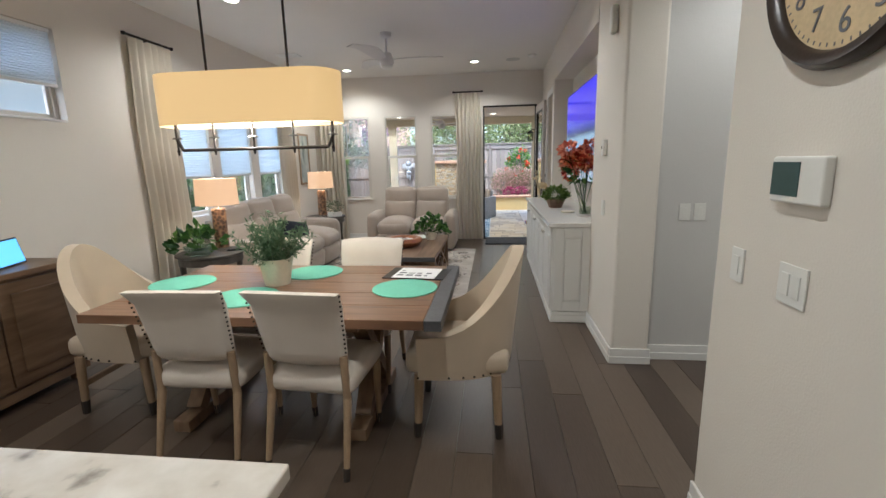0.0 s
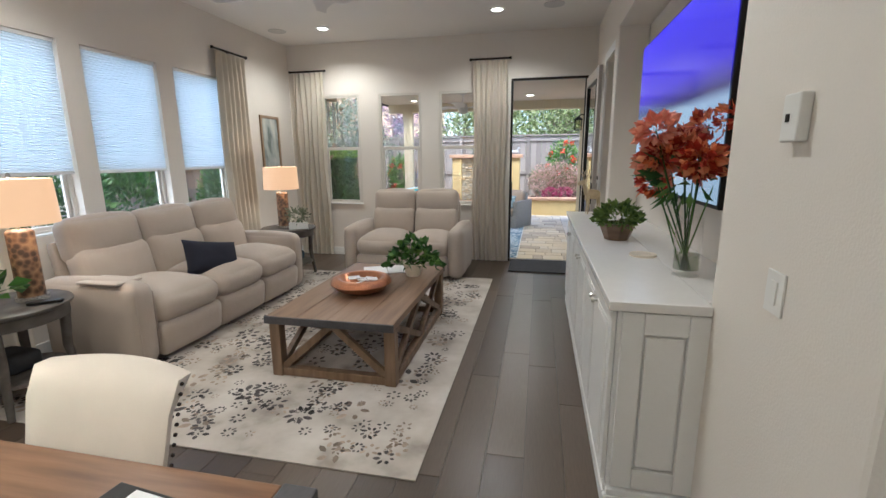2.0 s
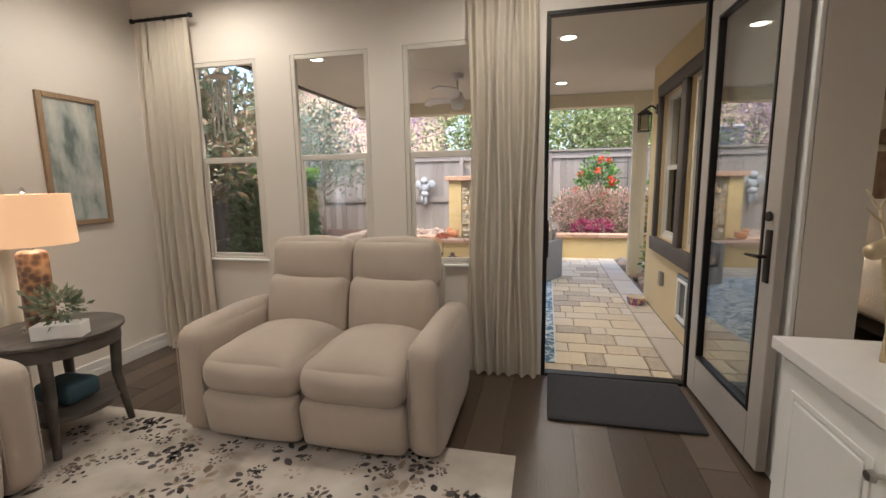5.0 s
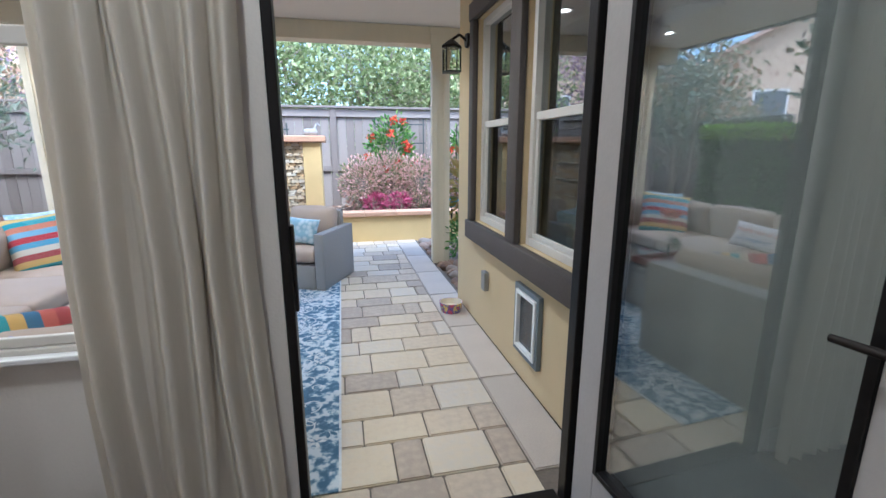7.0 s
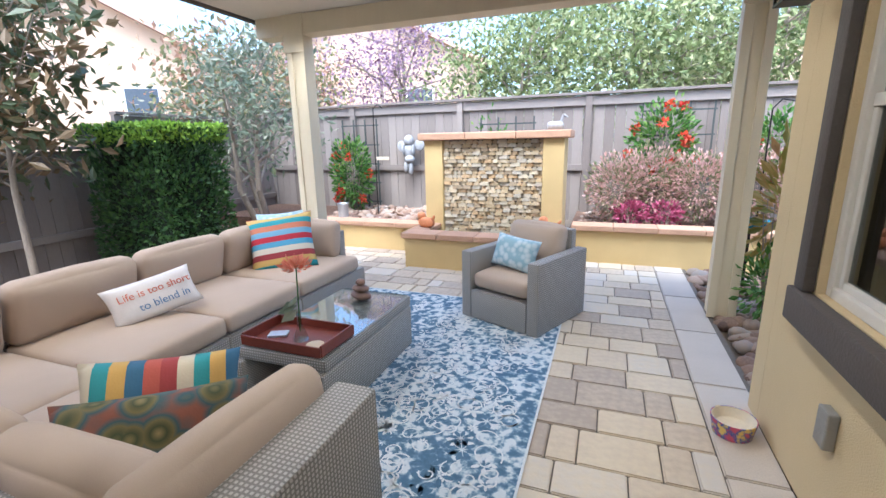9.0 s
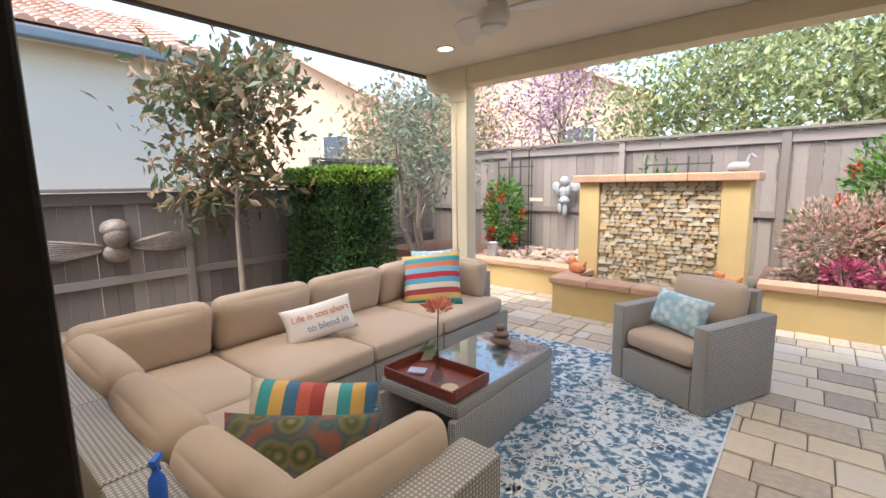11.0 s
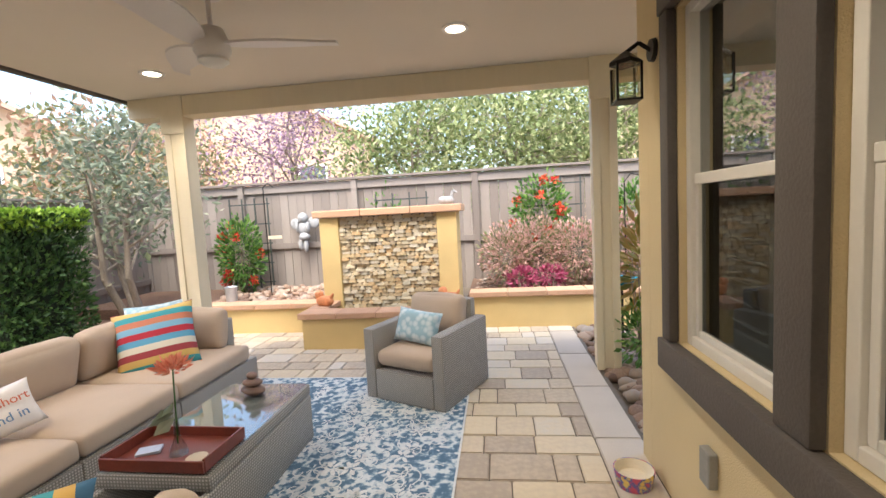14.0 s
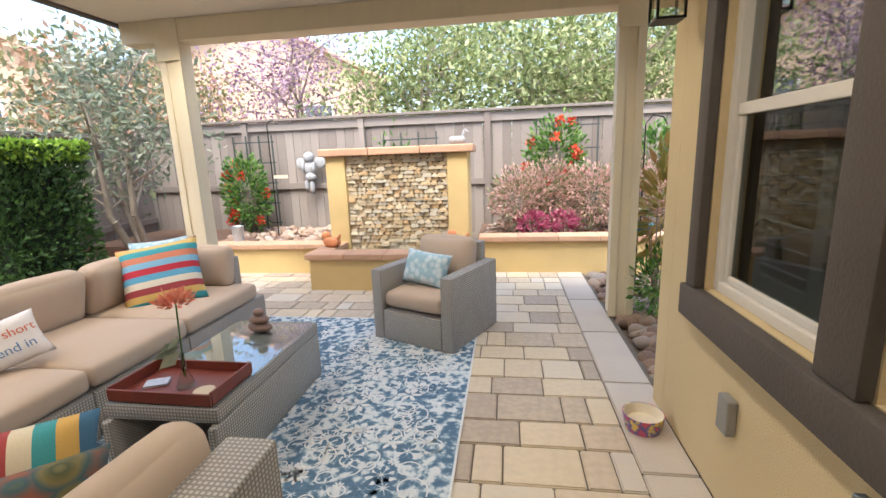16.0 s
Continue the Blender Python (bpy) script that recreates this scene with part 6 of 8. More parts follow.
def sectional_seat(x0, x1, y0, y1, backs, label):
    """One module; backs: sides with a back, of 'w' (low x), 's' (low y), 'n' (high y)."""
    t = thing("sectional_module", label=label, category="outdoor sofa", group=SG)
    e = 0.004
    wick([(x0 + e, x1 - e, y0 + e, y1 - e, SZ, 0.248)], t, "base")
    bx0, by0, by1 = x0, y0, y1
    if 'w' in backs:
        wick([(x0 + e, x0 + 0.12, y0 + e, y1 - e, 0.25, 0.60)], t, "back_frame")
        bx0 = x0 + 0.122
    if 's' in backs:
        wick([(bx0 + e, x1 - e, y0 + e, y0 + 0.17, 0.25, 0.60)], t, "back_frame")
        by0 = y0 + 0.172
    if 'n' in backs:
        wick([(bx0 + e, x1 - 0.20, y1 - 0.10, y1 - e, 0.25, 0.60)], t, "back_frame")
        by1 = y1 - 0.102
    part("seat_cushion", soft(x1 - bx0 - 0.008, by1 - by0 - 0.008, 0.13, 0.04, (0, 0, 0.018), n=11, wrinkle=0.003), CUSHION, t, m=pose((bx0 + x1) / 2 + 0.01, (by0 + by1) / 2, 0.32), smooth=180)
    if 'w' in backs:
        ww = by1 - by0 - 0.02
        part("back_cushion", soft(0.15, ww, 0.36, 0.06, (0.03, 0, 0.01), n=11, wrinkle=0.004), CUSHION, t, m=pose(bx0 + 0.09, (by0 + by1) / 2, 0.55, 0, 12, 0), smooth=180)
    if 'n' in backs:
        part("back_cushion", soft(x1 - bx0 - 0.22, 0.14, 0.34, 0.06, (0, 0.03, 0.01), n=11, wrinkle=0.004), CUSHION, t, m=pose((bx0 + x1) / 2 - 0.04, by1 - 0.085, 0.545, -10, 0, 0), smooth=180)
    if 's' in backs:
        part("back_cushion", soft(x1 - bx0 - 0.012, 0.17, 0.30, 0.08, (0, 0.02, 0.01), n=11, wrinkle=0.004), CUSHION, t, m=pose((bx0 + x1) / 2, by0 + 0.09, 0.54, 10, 0, 0), smooth=180)
    return t


SX0, SX1 = -2.41, -1.43
sectional_seat(SX0, SX1, 8.25, 9.15, 'ws', "corner seat of a grey wicker sectional with tan cushions")
for a, b in ((9.15, 9.86), (9.86, 10.57)):
    sectional_seat(SX0, SX1, a, b, 'w', "armless seat of a grey wicker sectional, tan cushions")
sectional_seat(SX0, SX1, 10.57, 11.52, 'wn', "end seat of a grey wicker sectional, tan cushions")
sectional_seat(SX1, -0.78, 8.25, 9.12, 's', "armless seat of a grey wicker sectional, tan cushions")
e = sectional_seat(-0.78, -0.122, 8.25, 9.08, 's', "end seat of a grey wicker sectional with a broad arm")
wick([(-0.12, 0.035, 8.25, 9.09, SZ, 0.61)], e, "arm")
part("arm_bolster", soft(0.16, 0.70, 0.26, 0.078, (0.01, 0, 0.01), n=11, wrinkle=0.003), CUSHION, e, m=pose(-0.20, 8.72, 0.565, 0, -8, 0), smooth=180)


def stripe_mat(name, cols, scale, rough=0.9):
    n = len(cols)
    return ramp_mat(name, [(i / n, c) for i, c in enumerate(cols)], rough, 6, "stripes", (1, scale, 1), 0.1)


def stripe_mat_z(name, cols, repeat):
    m = stripe_mat(name, cols, 1)
    mp = next(n for n in m.node_tree.nodes if n.type == 'MAPPING')
    mp.inputs["Rotation"].default_value = (radians(90), 0, 0)
    mp.inputs["Scale"].default_value = (repeat, repeat, repeat)
    return m


STR1 = stripe_mat_z("bright_striped_fabric", [(0.10, 0.33, 0.50), (0.62, 0.58, 0.48), (0.32, 0.05, 0.06), (0.60, 0.42, 0.14), (0.05, 0.30, 0.34), (0.55, 0.20, 0.12), (0.20, 0.42, 0.58), (0.45, 0.03, 0.05)], 2.6)
STR2 = stripe_mat("woven_striped_fabric", [(0.32, 0.05, 0.05), (0.60, 0.52, 0.38), (0.05, 0.28, 0.30), (0.58, 0.36, 0.10), (0.05, 0.14, 0.24), (0.45, 0.10, 0.07)], 1)
mp = next(n for n in STR2.node_tree.nodes if n.type == 'MAPPING')
mp.inputs["Rotation"].default_value, mp.inputs["Scale"].default_value = (0, 0, radians(90)), (3.1, 3.1, 3.1)
PAISLEY = ramp_mat("olive_medallion_fabric", [(0.0, (0.30, 0.22, 0.09)), (0.25, (0.055, 0.07, 0.03)), (0.45, (0.16, 0.13, 0.05)), (0.6, (0.04, 0.09, 0.10)), (0.8, (0.22, 0.08, 0.05))], 0.9, 11, "voronoi", (1, 1, 1), 0.1)
BLUEPRINT = ramp_mat("pale_blue_lattice_fabric", [(0.0, (0.66, 0.72, 0.74)), (0.4, (0.52, 0.63, 0.68)), (0.65, (0.32, 0.48, 0.56))], 0.9, 22, "voronoi", (1, 1, 1), 0.1)
tagged(part("striped_pillow", pillow(0.55, 0.50, 0.17), STR1, m=pose(-1.87, 10.92, 0.585, -26, -7, 30), smooth=180), "multicoloured striped pillow on the sectional end", "pillow")
tagged(part("blue_pillow", pillow(0.42, 0.42, 0.14), BLUEPRINT, m=pose(-2.01, 11.08, 0.62, -22, -4, 26), smooth=180), "pale blue patterned pillow behind a striped one", "pillow")
mo = thing("motto_pillow", pose(-1.84, 9.72, 0.52, -24, -7, 74), "white lumbar pillow with coral and blue lettering", "pillow")
part("cover", pillow(0.50, 0.25, 0.13), mat("white_canvas", (0.72, 0.68, 0.66), 0.9, var=0.04), mo, smooth=180)
CORAL, STEEL = mat("coral_ink", (0.62, 0.18, 0.12), 0.9), mat("blue_ink", (0.15, 0.25, 0.42), 0.9)
lettering("Life is too short", 0.062, CORAL, pose(0, -0.068, 0.035, 90, 0, 0), mo)
lettering("to blend in", 0.066, STEEL, pose(0.03, -0.068, -0.045, 90, 0, 0), mo)
tagged(part("woven_striped_pillow", pillow(0.54, 0.36, 0.15), STR2, m=pose(-0.80, 8.95, 0.465, -30, 5, 44), smooth=180), "red, teal and gold striped pillow on the sectional", "pillow")
tagged(part("medallion_pillow", pillow(0.58, 0.36, 0.17), PAISLEY, m=pose(-0.62, 8.78, 0.45, -34, 3, 44), smooth=180), "olive medallion pillow with blue piping", "pillow")

sb2 = thing("spray_bottle", pose(-0.57, 8.34, 0.6005, 0, 0, 140) @ Matrix.Scale(0.6, 4), "blue trigger spray bottle on the sectional back", "bottle")
BLUEPLASTIC = mat("blue_bottle_plastic", (0.02, 0.12, 0.55), 0.3, var=0.1)
part("body", lathe([(0, 0), (0.036, 0), (0.038, 0.09), (0.034, 0.12), (0.015, 0.15), (0.014, 0.165), (0, 0.165)], 20), BLUEPLASTIC, sb2, smooth=60)
part("spray_head", boxes((-0.03, 0.05, -0.014, 0.014, 0.185, 0.215), (-0.016, 0.016, -0.013, 0.013, 0.166, 0.184), bevel=0.004), BLUEPLASTIC, sb2)
part("trigger", rods(((0.025, 0, 0.186), (0.042, 0, 0.135), 0.006, 0.004), n=6), BLUEPLASTIC, sb2)

# ---- club chair ----
cc = thing("wicker_club_chair", pose(0.11, 11.444, SZ, 0, 0, -23.9), "grey wicker club chair with tan cushions", "armchair")
W2, D2 = 0.366, 0.361
wick([(-W2 + 0.10, W2 - 0.10, -D2, D2 - 0.08, 0.0, 0.24)], cc, "base")
for s in (-1, 1):
    a, b = sorted((s * W2, s * (W2 - 0.099)))
    wick([(a, b, -D2, D2, 0.0, 0.555)], cc, "arm")
wick([(-W2 + 0.10, W2 - 0.10, D2 - 0.079, D2, 0.0, 0.70)], cc, "back_frame")
part("seat_cushion", soft(2 * W2 - 0.21, 0.60, 0.13, 0.05, (0, 0, 0.015), n=11, wrinkle=0.003), CUSHION, cc, m=pose(0, -0.05, 0.325), smooth=180)
part("back_cushion", soft(2 * W2 - 0.22, 0.15, 0.34, 0.06, (0, 0.04, 0.01), n=11, wrinkle=0.004), CUSHION, cc, m=pose(0, 0.18, 0.575, -14, 0, 0), smooth=180)
tagged(part("lattice_pillow", pillow(0.42, 0.27, 0.13), BLUEPRINT, m=pose(0.055, 11.35, 0.525, -20, 4, -26), smooth=180), "pale blue lattice pillow on the club chair", "pillow")

# ---- outdoor coffee table ----
oc = thing("outdoor_coffee_table", label="grey wicker coffee table with glass top", category="table")
OX0, OX1, OY0, OY1, OT = -1.10, -0.545, 9.57, 10.63, 0.35
wick([(OX0, OX1, OY0 + 0.03, OY1, OT - 0.07, OT)], oc, "top_frame")
wick([(OX0, OX0 + 0.04, OY0, OY1, SZ, OT - 0.071), (OX1 - 0.04, OX1, OY0, OY1, SZ, OT - 0.071)], oc, "side")
wick([(OX0 + 0.041, OX1 - 0.041, OY1 - 0.04, OY1, SZ, OT - 0.071)], oc, "end")
part("shelf", boxes((OX0 + 0.041, OX1 - 0.041, OY0 + 0.02, OY1 - 0.041, 0.05, 0.07)), WICKER, oc)
part("glass_top", boxes((OX0 + 0.012, OX1 - 0.012, OY0 + 0.04, OY1 - 0.012, OT + 0.001, OT + 0.007), bevel=0.002), glass_mat("table_glass", (0.86, 0.9, 0.9), 1.0), oc)
TZ = OT + 0.0075
tr = thing("serving_tray", pose(-0.83, 9.77, TZ, 0, 0, -1), "dark red wooden serving tray on the wicker table", "tray")
part("bottom", boxes((-0.245, 0.245, -0.145, 0.145, 0, 0.01)), REDTRAY, tr)
part("rim", boxes((-0.255, 0.255, -0.158, -0.146, 0, 0.055), (-0.255, 0.255, 0.146, 0.158, 0, 0.055), (-0.258, -0.246, -0.1455, 0.1455, 0, 0.062), (0.246, 0.258, -0.1455, 0.1455, 0, 0.062), bevel=0.003), REDTRAY, tr)
bv = thing("bud_vase", pose(-0.80, 9.75, TZ + 0.0105), "clear bud vase with a coral flower", "vase")
part("vase", lathe([(0, 0), (0.042, 0), (0.036, 0.03), (0.014, 0.08), (0.012, 0.16), (0.016, 0.165), (0.011, 0.16), (0.011, 0.09), (0, 0.05)], 24), glass_mat("bud_glass", (0.8, 0.82, 0.8)), bv, smooth=60)
part("stem", rods(((0, 0, 0.05), (0.005, 0.01, 0.40), 0.0035)), L_POT, bv)
leaves("bloom", blob_points((0.005, 0.01, 0.41), (0.06, 0.06, 0.025), 130, 61, 0.2), 0.045, L_PEACH, bv, 0.4, 0.5, 61, outward=(0.005, 0.01, 0.38))
leaves("leaf", [(0, 0, 0.2), (0, 0, 0.22), (0, 0, 0.25), (0, 0, 0.18)], 0.11, L_GREY, bv, 0.5, 0.0, 62)
tagged(part("coaster_stack", lathe([(0, 0), (0.045, 0), (0.047, 0.008), (0, 0.012)], 20), LINEN_TAN, m=pose(-0.68, 9.71, TZ + 0.0105)), "tan shell dish on the tray", "dish")
tagged(part("card", boxes((-0.05, 0.05, -0.035, 0.035, 0, 0.012)), mat("pale_card", (0.45, 0.5, 0.62), 0.6), m=pose(-0.96, 9.76, TZ + 0.0105, 0, 0, 25)), "pale blue deck of cards on the tray", "card deck")
ss = thing("stacked_stones", pose(-0.83, 10.44, TZ), "stacked brown pebble sculpture on the table", "ornament")
for z, r, q in ((0.03, (0.075, 0.055, 0.03), 0), (0.078, (0.06, 0.045, 0.026), 25), (0.122, (0.034, 0.03, 0.024), 60)):
    bm = bmesh.new()
    bmesh.ops.create_uvsphere(bm, u_segments=18, v_segments=10, radius=1)
    part("stone", bm, mat("brown_pebble", (0.20, 0.12, 0.09), 0.5, var=0.2, rand=0.2), ss, m=pose(0, 0, z, 0, 6, q) @ Matrix.Diagonal((*r, 1)), smooth=180)

# ---- outdoor rug ----
orug = thing("outdoor_rug", label="distressed blue and ivory outdoor rug", category="rug")
ORX0, ORX1, ORY0, ORY1 = -1.9, 0.43, 8.30, 11.66
part("weave", boxes((ORX0, ORX1, ORY0, ORY1, G + 0.0002, G + 0.005)), PATIORUG, orug)
part("binding", boxes((ORX1 + 0.0005, ORX1 + 0.012, ORY0, ORY1, G + 0.0002, G + 0.0055), (ORX0, ORX1, ORY1 + 0.0005, ORY1 + 0.012, G + 0.0002, G + 0.0055)), RUGIVORY, orug)


def flower(bm, x, y, r, k, z):
    for i in range(k):
        a = 6.283 * i / k
        t, s = Vector((math.cos(a), math.sin(a), 0)), Vector((-math.sin(a), math.cos(a), 0))
        c = Vector((x, y, z))
        bm.faces.new([bm.verts.new(c + t * r * f + s * r * g) for f, g in ((0.12, 0), (0.45, 0.17), (0.8, 0.15), (1, 0), (0.8, -0.15), (0.45, -0.17))])


rng = random.Random(8)
bm, bm2 = bmesh.new(), bmesh.new()
flower(bm, 0.17, 9.02, 0.17, 8, G + 0.0066)
for i in range(190):
    flower(bm if i % 2 else bm2, rng.uniform(-0.9, ORX1 - 0.05), rng.uniform(8.6, 11.5), rng.uniform(0.025, 0.085), rng.choice((5, 6, 8)), G + (0.0062 if i % 2 else 0.0058))
for i in range(230):
    x, y, r, a0 = rng.uniform(-0.5, ORX1 - 0.1), rng.uniform(8.6, 11.5), rng.uniform(0.03, 0.09), rng.uniform(0, 6.28)
    prev = None
    for k in range(14):
        a = a0 + k * 0.38
        rr = r * (1 - k / 18)
        z = G + 0.0070
        pair = (bm2.verts.new((x + rr * math.cos(a), y + rr * math.sin(a), z)), bm2.verts.new((x + (rr + 0.008) * math.cos(a), y + (rr + 0.008) * math.sin(a), z)))
        if prev:
            bm2.faces.new((*prev, pair[1], pair[0]))
        prev = pair
tagged(part("blue_flower", bm, RUGBLUE, orug), kind="stuff")
tagged(part("ivory_scroll", bm2, RUGIVORY, orug), kind="stuff")

# ---- planters and fountain ----
PT = [(-3.4, -1.46, 13.24, 0.36), (0.34, 3.6, 13.30, 0.42)]
for x0, x1, y, zt in PT:
    w = thing("planter_wall", label="golden stucco garden wall with terracotta coping", category="garden wall", kind="structure")
    part("wall", boxes((x0, x1, y, y + 0.2, -0.08, zt - 0.065), bevel=0.006), PLANTER, w)
    n = int((x1 - x0) / 0.42)
    for i in range(n):
        a = x0 + (x1 - x0) * i / n
        part("coping_stone", boxes((a + 0.002, a + (x1 - x0) / n - 0.002, y - 0.04, y + 0.24, zt - 0.063, zt), bevel=0.008), CAPSTONE, w)
ft = thing("wall_fountain", label="garden water wall of split stone with stucco piers", category="fountain")
FX0, FX1, FY = -1.505, 0.265, 13.2
part("pool_wall", boxes((FX0 + 0.03, FX1 - 0.03, 12.52, 12.68, -0.08, 0.323), (FX0 + 0.03, FX0 + 0.18, 12.681, FY, -0.08, 0.323), (FX1 - 0.18, FX1 - 0.03, 12.681, FY, -0.08, 0.323), bevel=0.005), PLANTER, ft)
part("pool_water", boxes((FX0 + 0.181, FX1 - 0.181, 12.681, FY, -0.08, 0.22)), glass_mat("pool_water", (0.25, 0.3, 0.28)), ft)
n = 4
for i in range(n):
    a = FX0 + (FX1 - FX0) * i / n
    part("coping_stone", boxes((a + 0.002, a + (FX1 - FX0) / n - 0.002, 12.47, 12.74, 0.325, 0.39), bevel=0.01), CAPSTONE, ft)
for a in (FX0, FX1 - 0.24):
    part("coping_stone", boxes((a, a + 0.24, 12.742, FY - 0.002, 0.325, 0.39), bevel=0.01), CAPSTONE, ft)
for a in (FX0 + 0.03, FX1 - 0.27):
    part("pier", boxes((a, a + 0.24, FY, FY + 0.45, -0.08, 1.42), bevel=0.008), PLANTER, ft)
part("core", boxes((FX0 + 0.271, FX1 - 0.271, FY + 0.09, FY + 0.40, -0.08, 1.42)), SANDJOINT, ft)
for i in range(3):
    a = FX0 - 0.04 + (FX1 - FX0 + 0.08) * i / 3
    part("top_cap", boxes((a + 0.002, a + (FX1 - FX0 + 0.08) / 3 - 0.002, FY - 0.05, FY + 0.5, 1.422, 1.51), bevel=0.012), CAPSTONE, ft)
bird = bmesh.new()
soft(0.2, 0.11, 0.10, 0.05, n=7, m=pose(0, 0, 0.05), bm=bird)
rod(bird, (0.06, 0, 0.07), (0.09, 0, 0.17), 0.022, 0.016)
rod(bird, (0.09, 0, 0.165), (0.14, 0, 0.14), 0.022, 0.006)
tagged(part("bird_ornament", bird, CONCRETE, m=pose(0.10, 13.42, 1.5105), smooth=60), "grey stone bird ornament on the fountain cap", "ornament")
for x in (-1.34, 0.14):
    t = bmesh.new()
    soft(0.20, 0.12, 0.12, 0.05, (0.02, 0, 0), n=7, m=pose(0, 0, 0.06), bm=t)
    soft(0.10, 0.10, 0.10, 0.045, n=7, m=pose(-0.08, 0, 0.13), bm=t)
    rod(t, (0.07, 0, 0.06), (0.13, 0, 0.15), 0.03, 0.012)
    tagged(part("terracotta_figure", t, TERRACOTTA, m=pose(x, 12.88, 0.3905, 0, 0, -20), smooth=60), "orange terracotta animal figure on the fountain ledge", "ornament", "terracotta figures")

structure("planter_soil", boxes((-5.6, FX0 - 0.005, 13.441, 15.0, -0.08, 0.30), (FX1 + 0.035, 6.5, 13.541, 15.0, -0.08, 0.34), (-5.6, -3.402, 12.6, 13.44, -0.08, 0.16)), SOIL, "dark red bark mulch in the raised beds")


def stones(name, x0, x1, y0, y1, z, n, r0, r1, seed, label):
    rng = np.random.default_rng(seed)
    bm = bmesh.new()
    bmesh.ops.create_icosphere(bm, subdivisions=2, radius=1)
    base = np.array([v.co for v in bm.verts])
    faces = np.array([[v.index for v in f.verts] for f in bm.faces])
    bm.free()
    V, F = [], []
    for i in range(n):
        s = rng.uniform(r0, r1) * np.array((rng.uniform(0.8, 1.3), rng.uniform(0.8, 1.3), rng.uniform(0.5, 0.8)))
        q = Euler(rng.uniform(-0.5, 0.5, 3) * np.array((1, 1, 6))).to_matrix()
        p = base * s @ np.array(q).T + np.array((rng.uniform(x0, x1), rng.uniform(y0, y1), z + s[2] * rng.uniform(0.3, 1.2)))
        V.append(p)
        F.append(faces + len(base) * i)
    me = bpy.data.meshes.new(name)
    me.from_pydata(np.concatenate(V).tolist(), [], np.concatenate(F).tolist())
    me.materials.append(ROCK)
    me.polygons.foreach_set("use_smooth", [True] * len(me.polygons))
    return tagged(new(name, me), label, "river rock", kind="stuff")


stones("river_rock", 1.60, 2.6, 10.54, 13.25, -0.07, 560, 0.035, 0.075, 1, "brown rounded river rock beside the paving")
stones("river_rock", -3.3, -1.5, 13.5, 14.8, 0.29, 380, 0.03, 0.065, 2, "brown river rock in the raised bed")
stones("river_rock", -4.6, -3.2, 12.4, 13.5, -0.05, 200, 0.03, 0.065, 3, "brown river rock along the side fence")
stones("bark_chips", 0.4, 3.0, 13.56, 14.8, 0.33, 500, 0.012, 0.035, 4, "red-brown bark chips in the raised bed")


# ---- fences ----
def fence(name, axis, p, u0, u1, top, label, bottom=-0.05, face=1, rail_z=(0.45,)):
    """Boards with a cap, posts and rails; seen from the side where face points."""
    f = thing(name, label=label, category="fence", kind="structure")

    def put(a, b, q0, q1, c, d, bevel=0.0):
        q0, q1 = sorted((p + face * q0, p + face * q1))
        return boxes((q0, q1, a, b, c, d) if axis == 'x' else (a, b, q0, q1, c, d), bevel=bevel)

    n = int((u1 - u0) / 0.143)
    w = (u1 - u0) / n
    for i in range(n):
        a = u0 + i * w
        part("board", put(a + 0.002, a + w - (0.002 if i % 3 else 0.006), -0.009, 0.009, bottom, top - 0.15), FENCE, f)
    m = max(1, round((u1 - u0) / 1.9))
    for i in range(m + 1):
        a = u0 + (u1 - u0) * i / m
        part("post", put(a - 0.045, a + 0.045, 0.01, 0.075, bottom, top - 0.02, 0.004), FENCE, f)
    for z in rail_z:
        part("rail", put(u0, u1, 0.0105, 0.05, bottom + z, bottom + z + 0.09, 0.004), FENCE, f)
    part("top_rail", put(u0, u1, 0.0105, 0.045, top - 0.16, top - 0.03, 0.004), FENCE, f)
    part("cap", put(u0 - 0.03, u1 + 0.03, -0.03, 0.095, top - 0.018, top + 0.02, 0.005), FENCE, f)
    return f


fence("fence_back", 'y', 14.9, -5.4, 6.2, 2.03, "taupe stained wooden back fence with cap rail", 0.2, -1, (0.75,))
fence("fence_side_low", 'x', -5.3, 6.5, 12.0, 1.42, "taupe stained wooden side fence with gaps", -0.06, 1, (0.42,))
fence("fence_side_high", 'x', -5.32, 12.05, 14.9, 1.85, "taupe stained wooden side fence, taller stretch", -0.06, 1, (0.5,))

# wings and cherub
wg = bmesh.new()
for s in (-1, 1):
    for i in range(11):
        u = i / 10
        L = 0.30 + 0.42 * (1 - abs(u - 0.35)) * (0.75 + 0.25 * u)
        a = radians(-28 + 42 * u)
        c = Vector((0.02, s * 0.10, -0.02 + 0.05 * u))
        tip = c + Vector((0.0, s * L * math.cos(a), L * 0.45 * math.sin(a) + 0.04))
        m = Matrix.Translation((c + tip) / 2) @ (tip - c).to_track_quat('Z', 'X').to_matrix().to_4x4() @ Matrix.Diagonal((0.02, 0.045, (tip - c).length / 2, 1))
        bmesh.ops.create_uvsphere(wg, u_segments=10, v_segments=8, radius=1, matrix=m)
bmesh.ops.create_uvsphere(wg, u_segments=18, v_segments=12, radius=1, matrix=pose(0.06, 0, 0.12) @ Matrix.Diagonal((0.10, 0.105, 0.13, 1)))
bmesh.ops.create_uvsphere(wg, u_segments=18, v_segments=12, radius=1, matrix=pose(0.04, 0, 0.185) @ Matrix.Diagonal((0.11, 0.125, 0.10, 1)))
bmesh.ops.create_uvsphere(wg, u_segments=14, v_segments=10, radius=1, matrix=pose(0.04, 0, -0.05) @ Matrix.Diagonal((0.06, 0.12, 0.10, 1)))
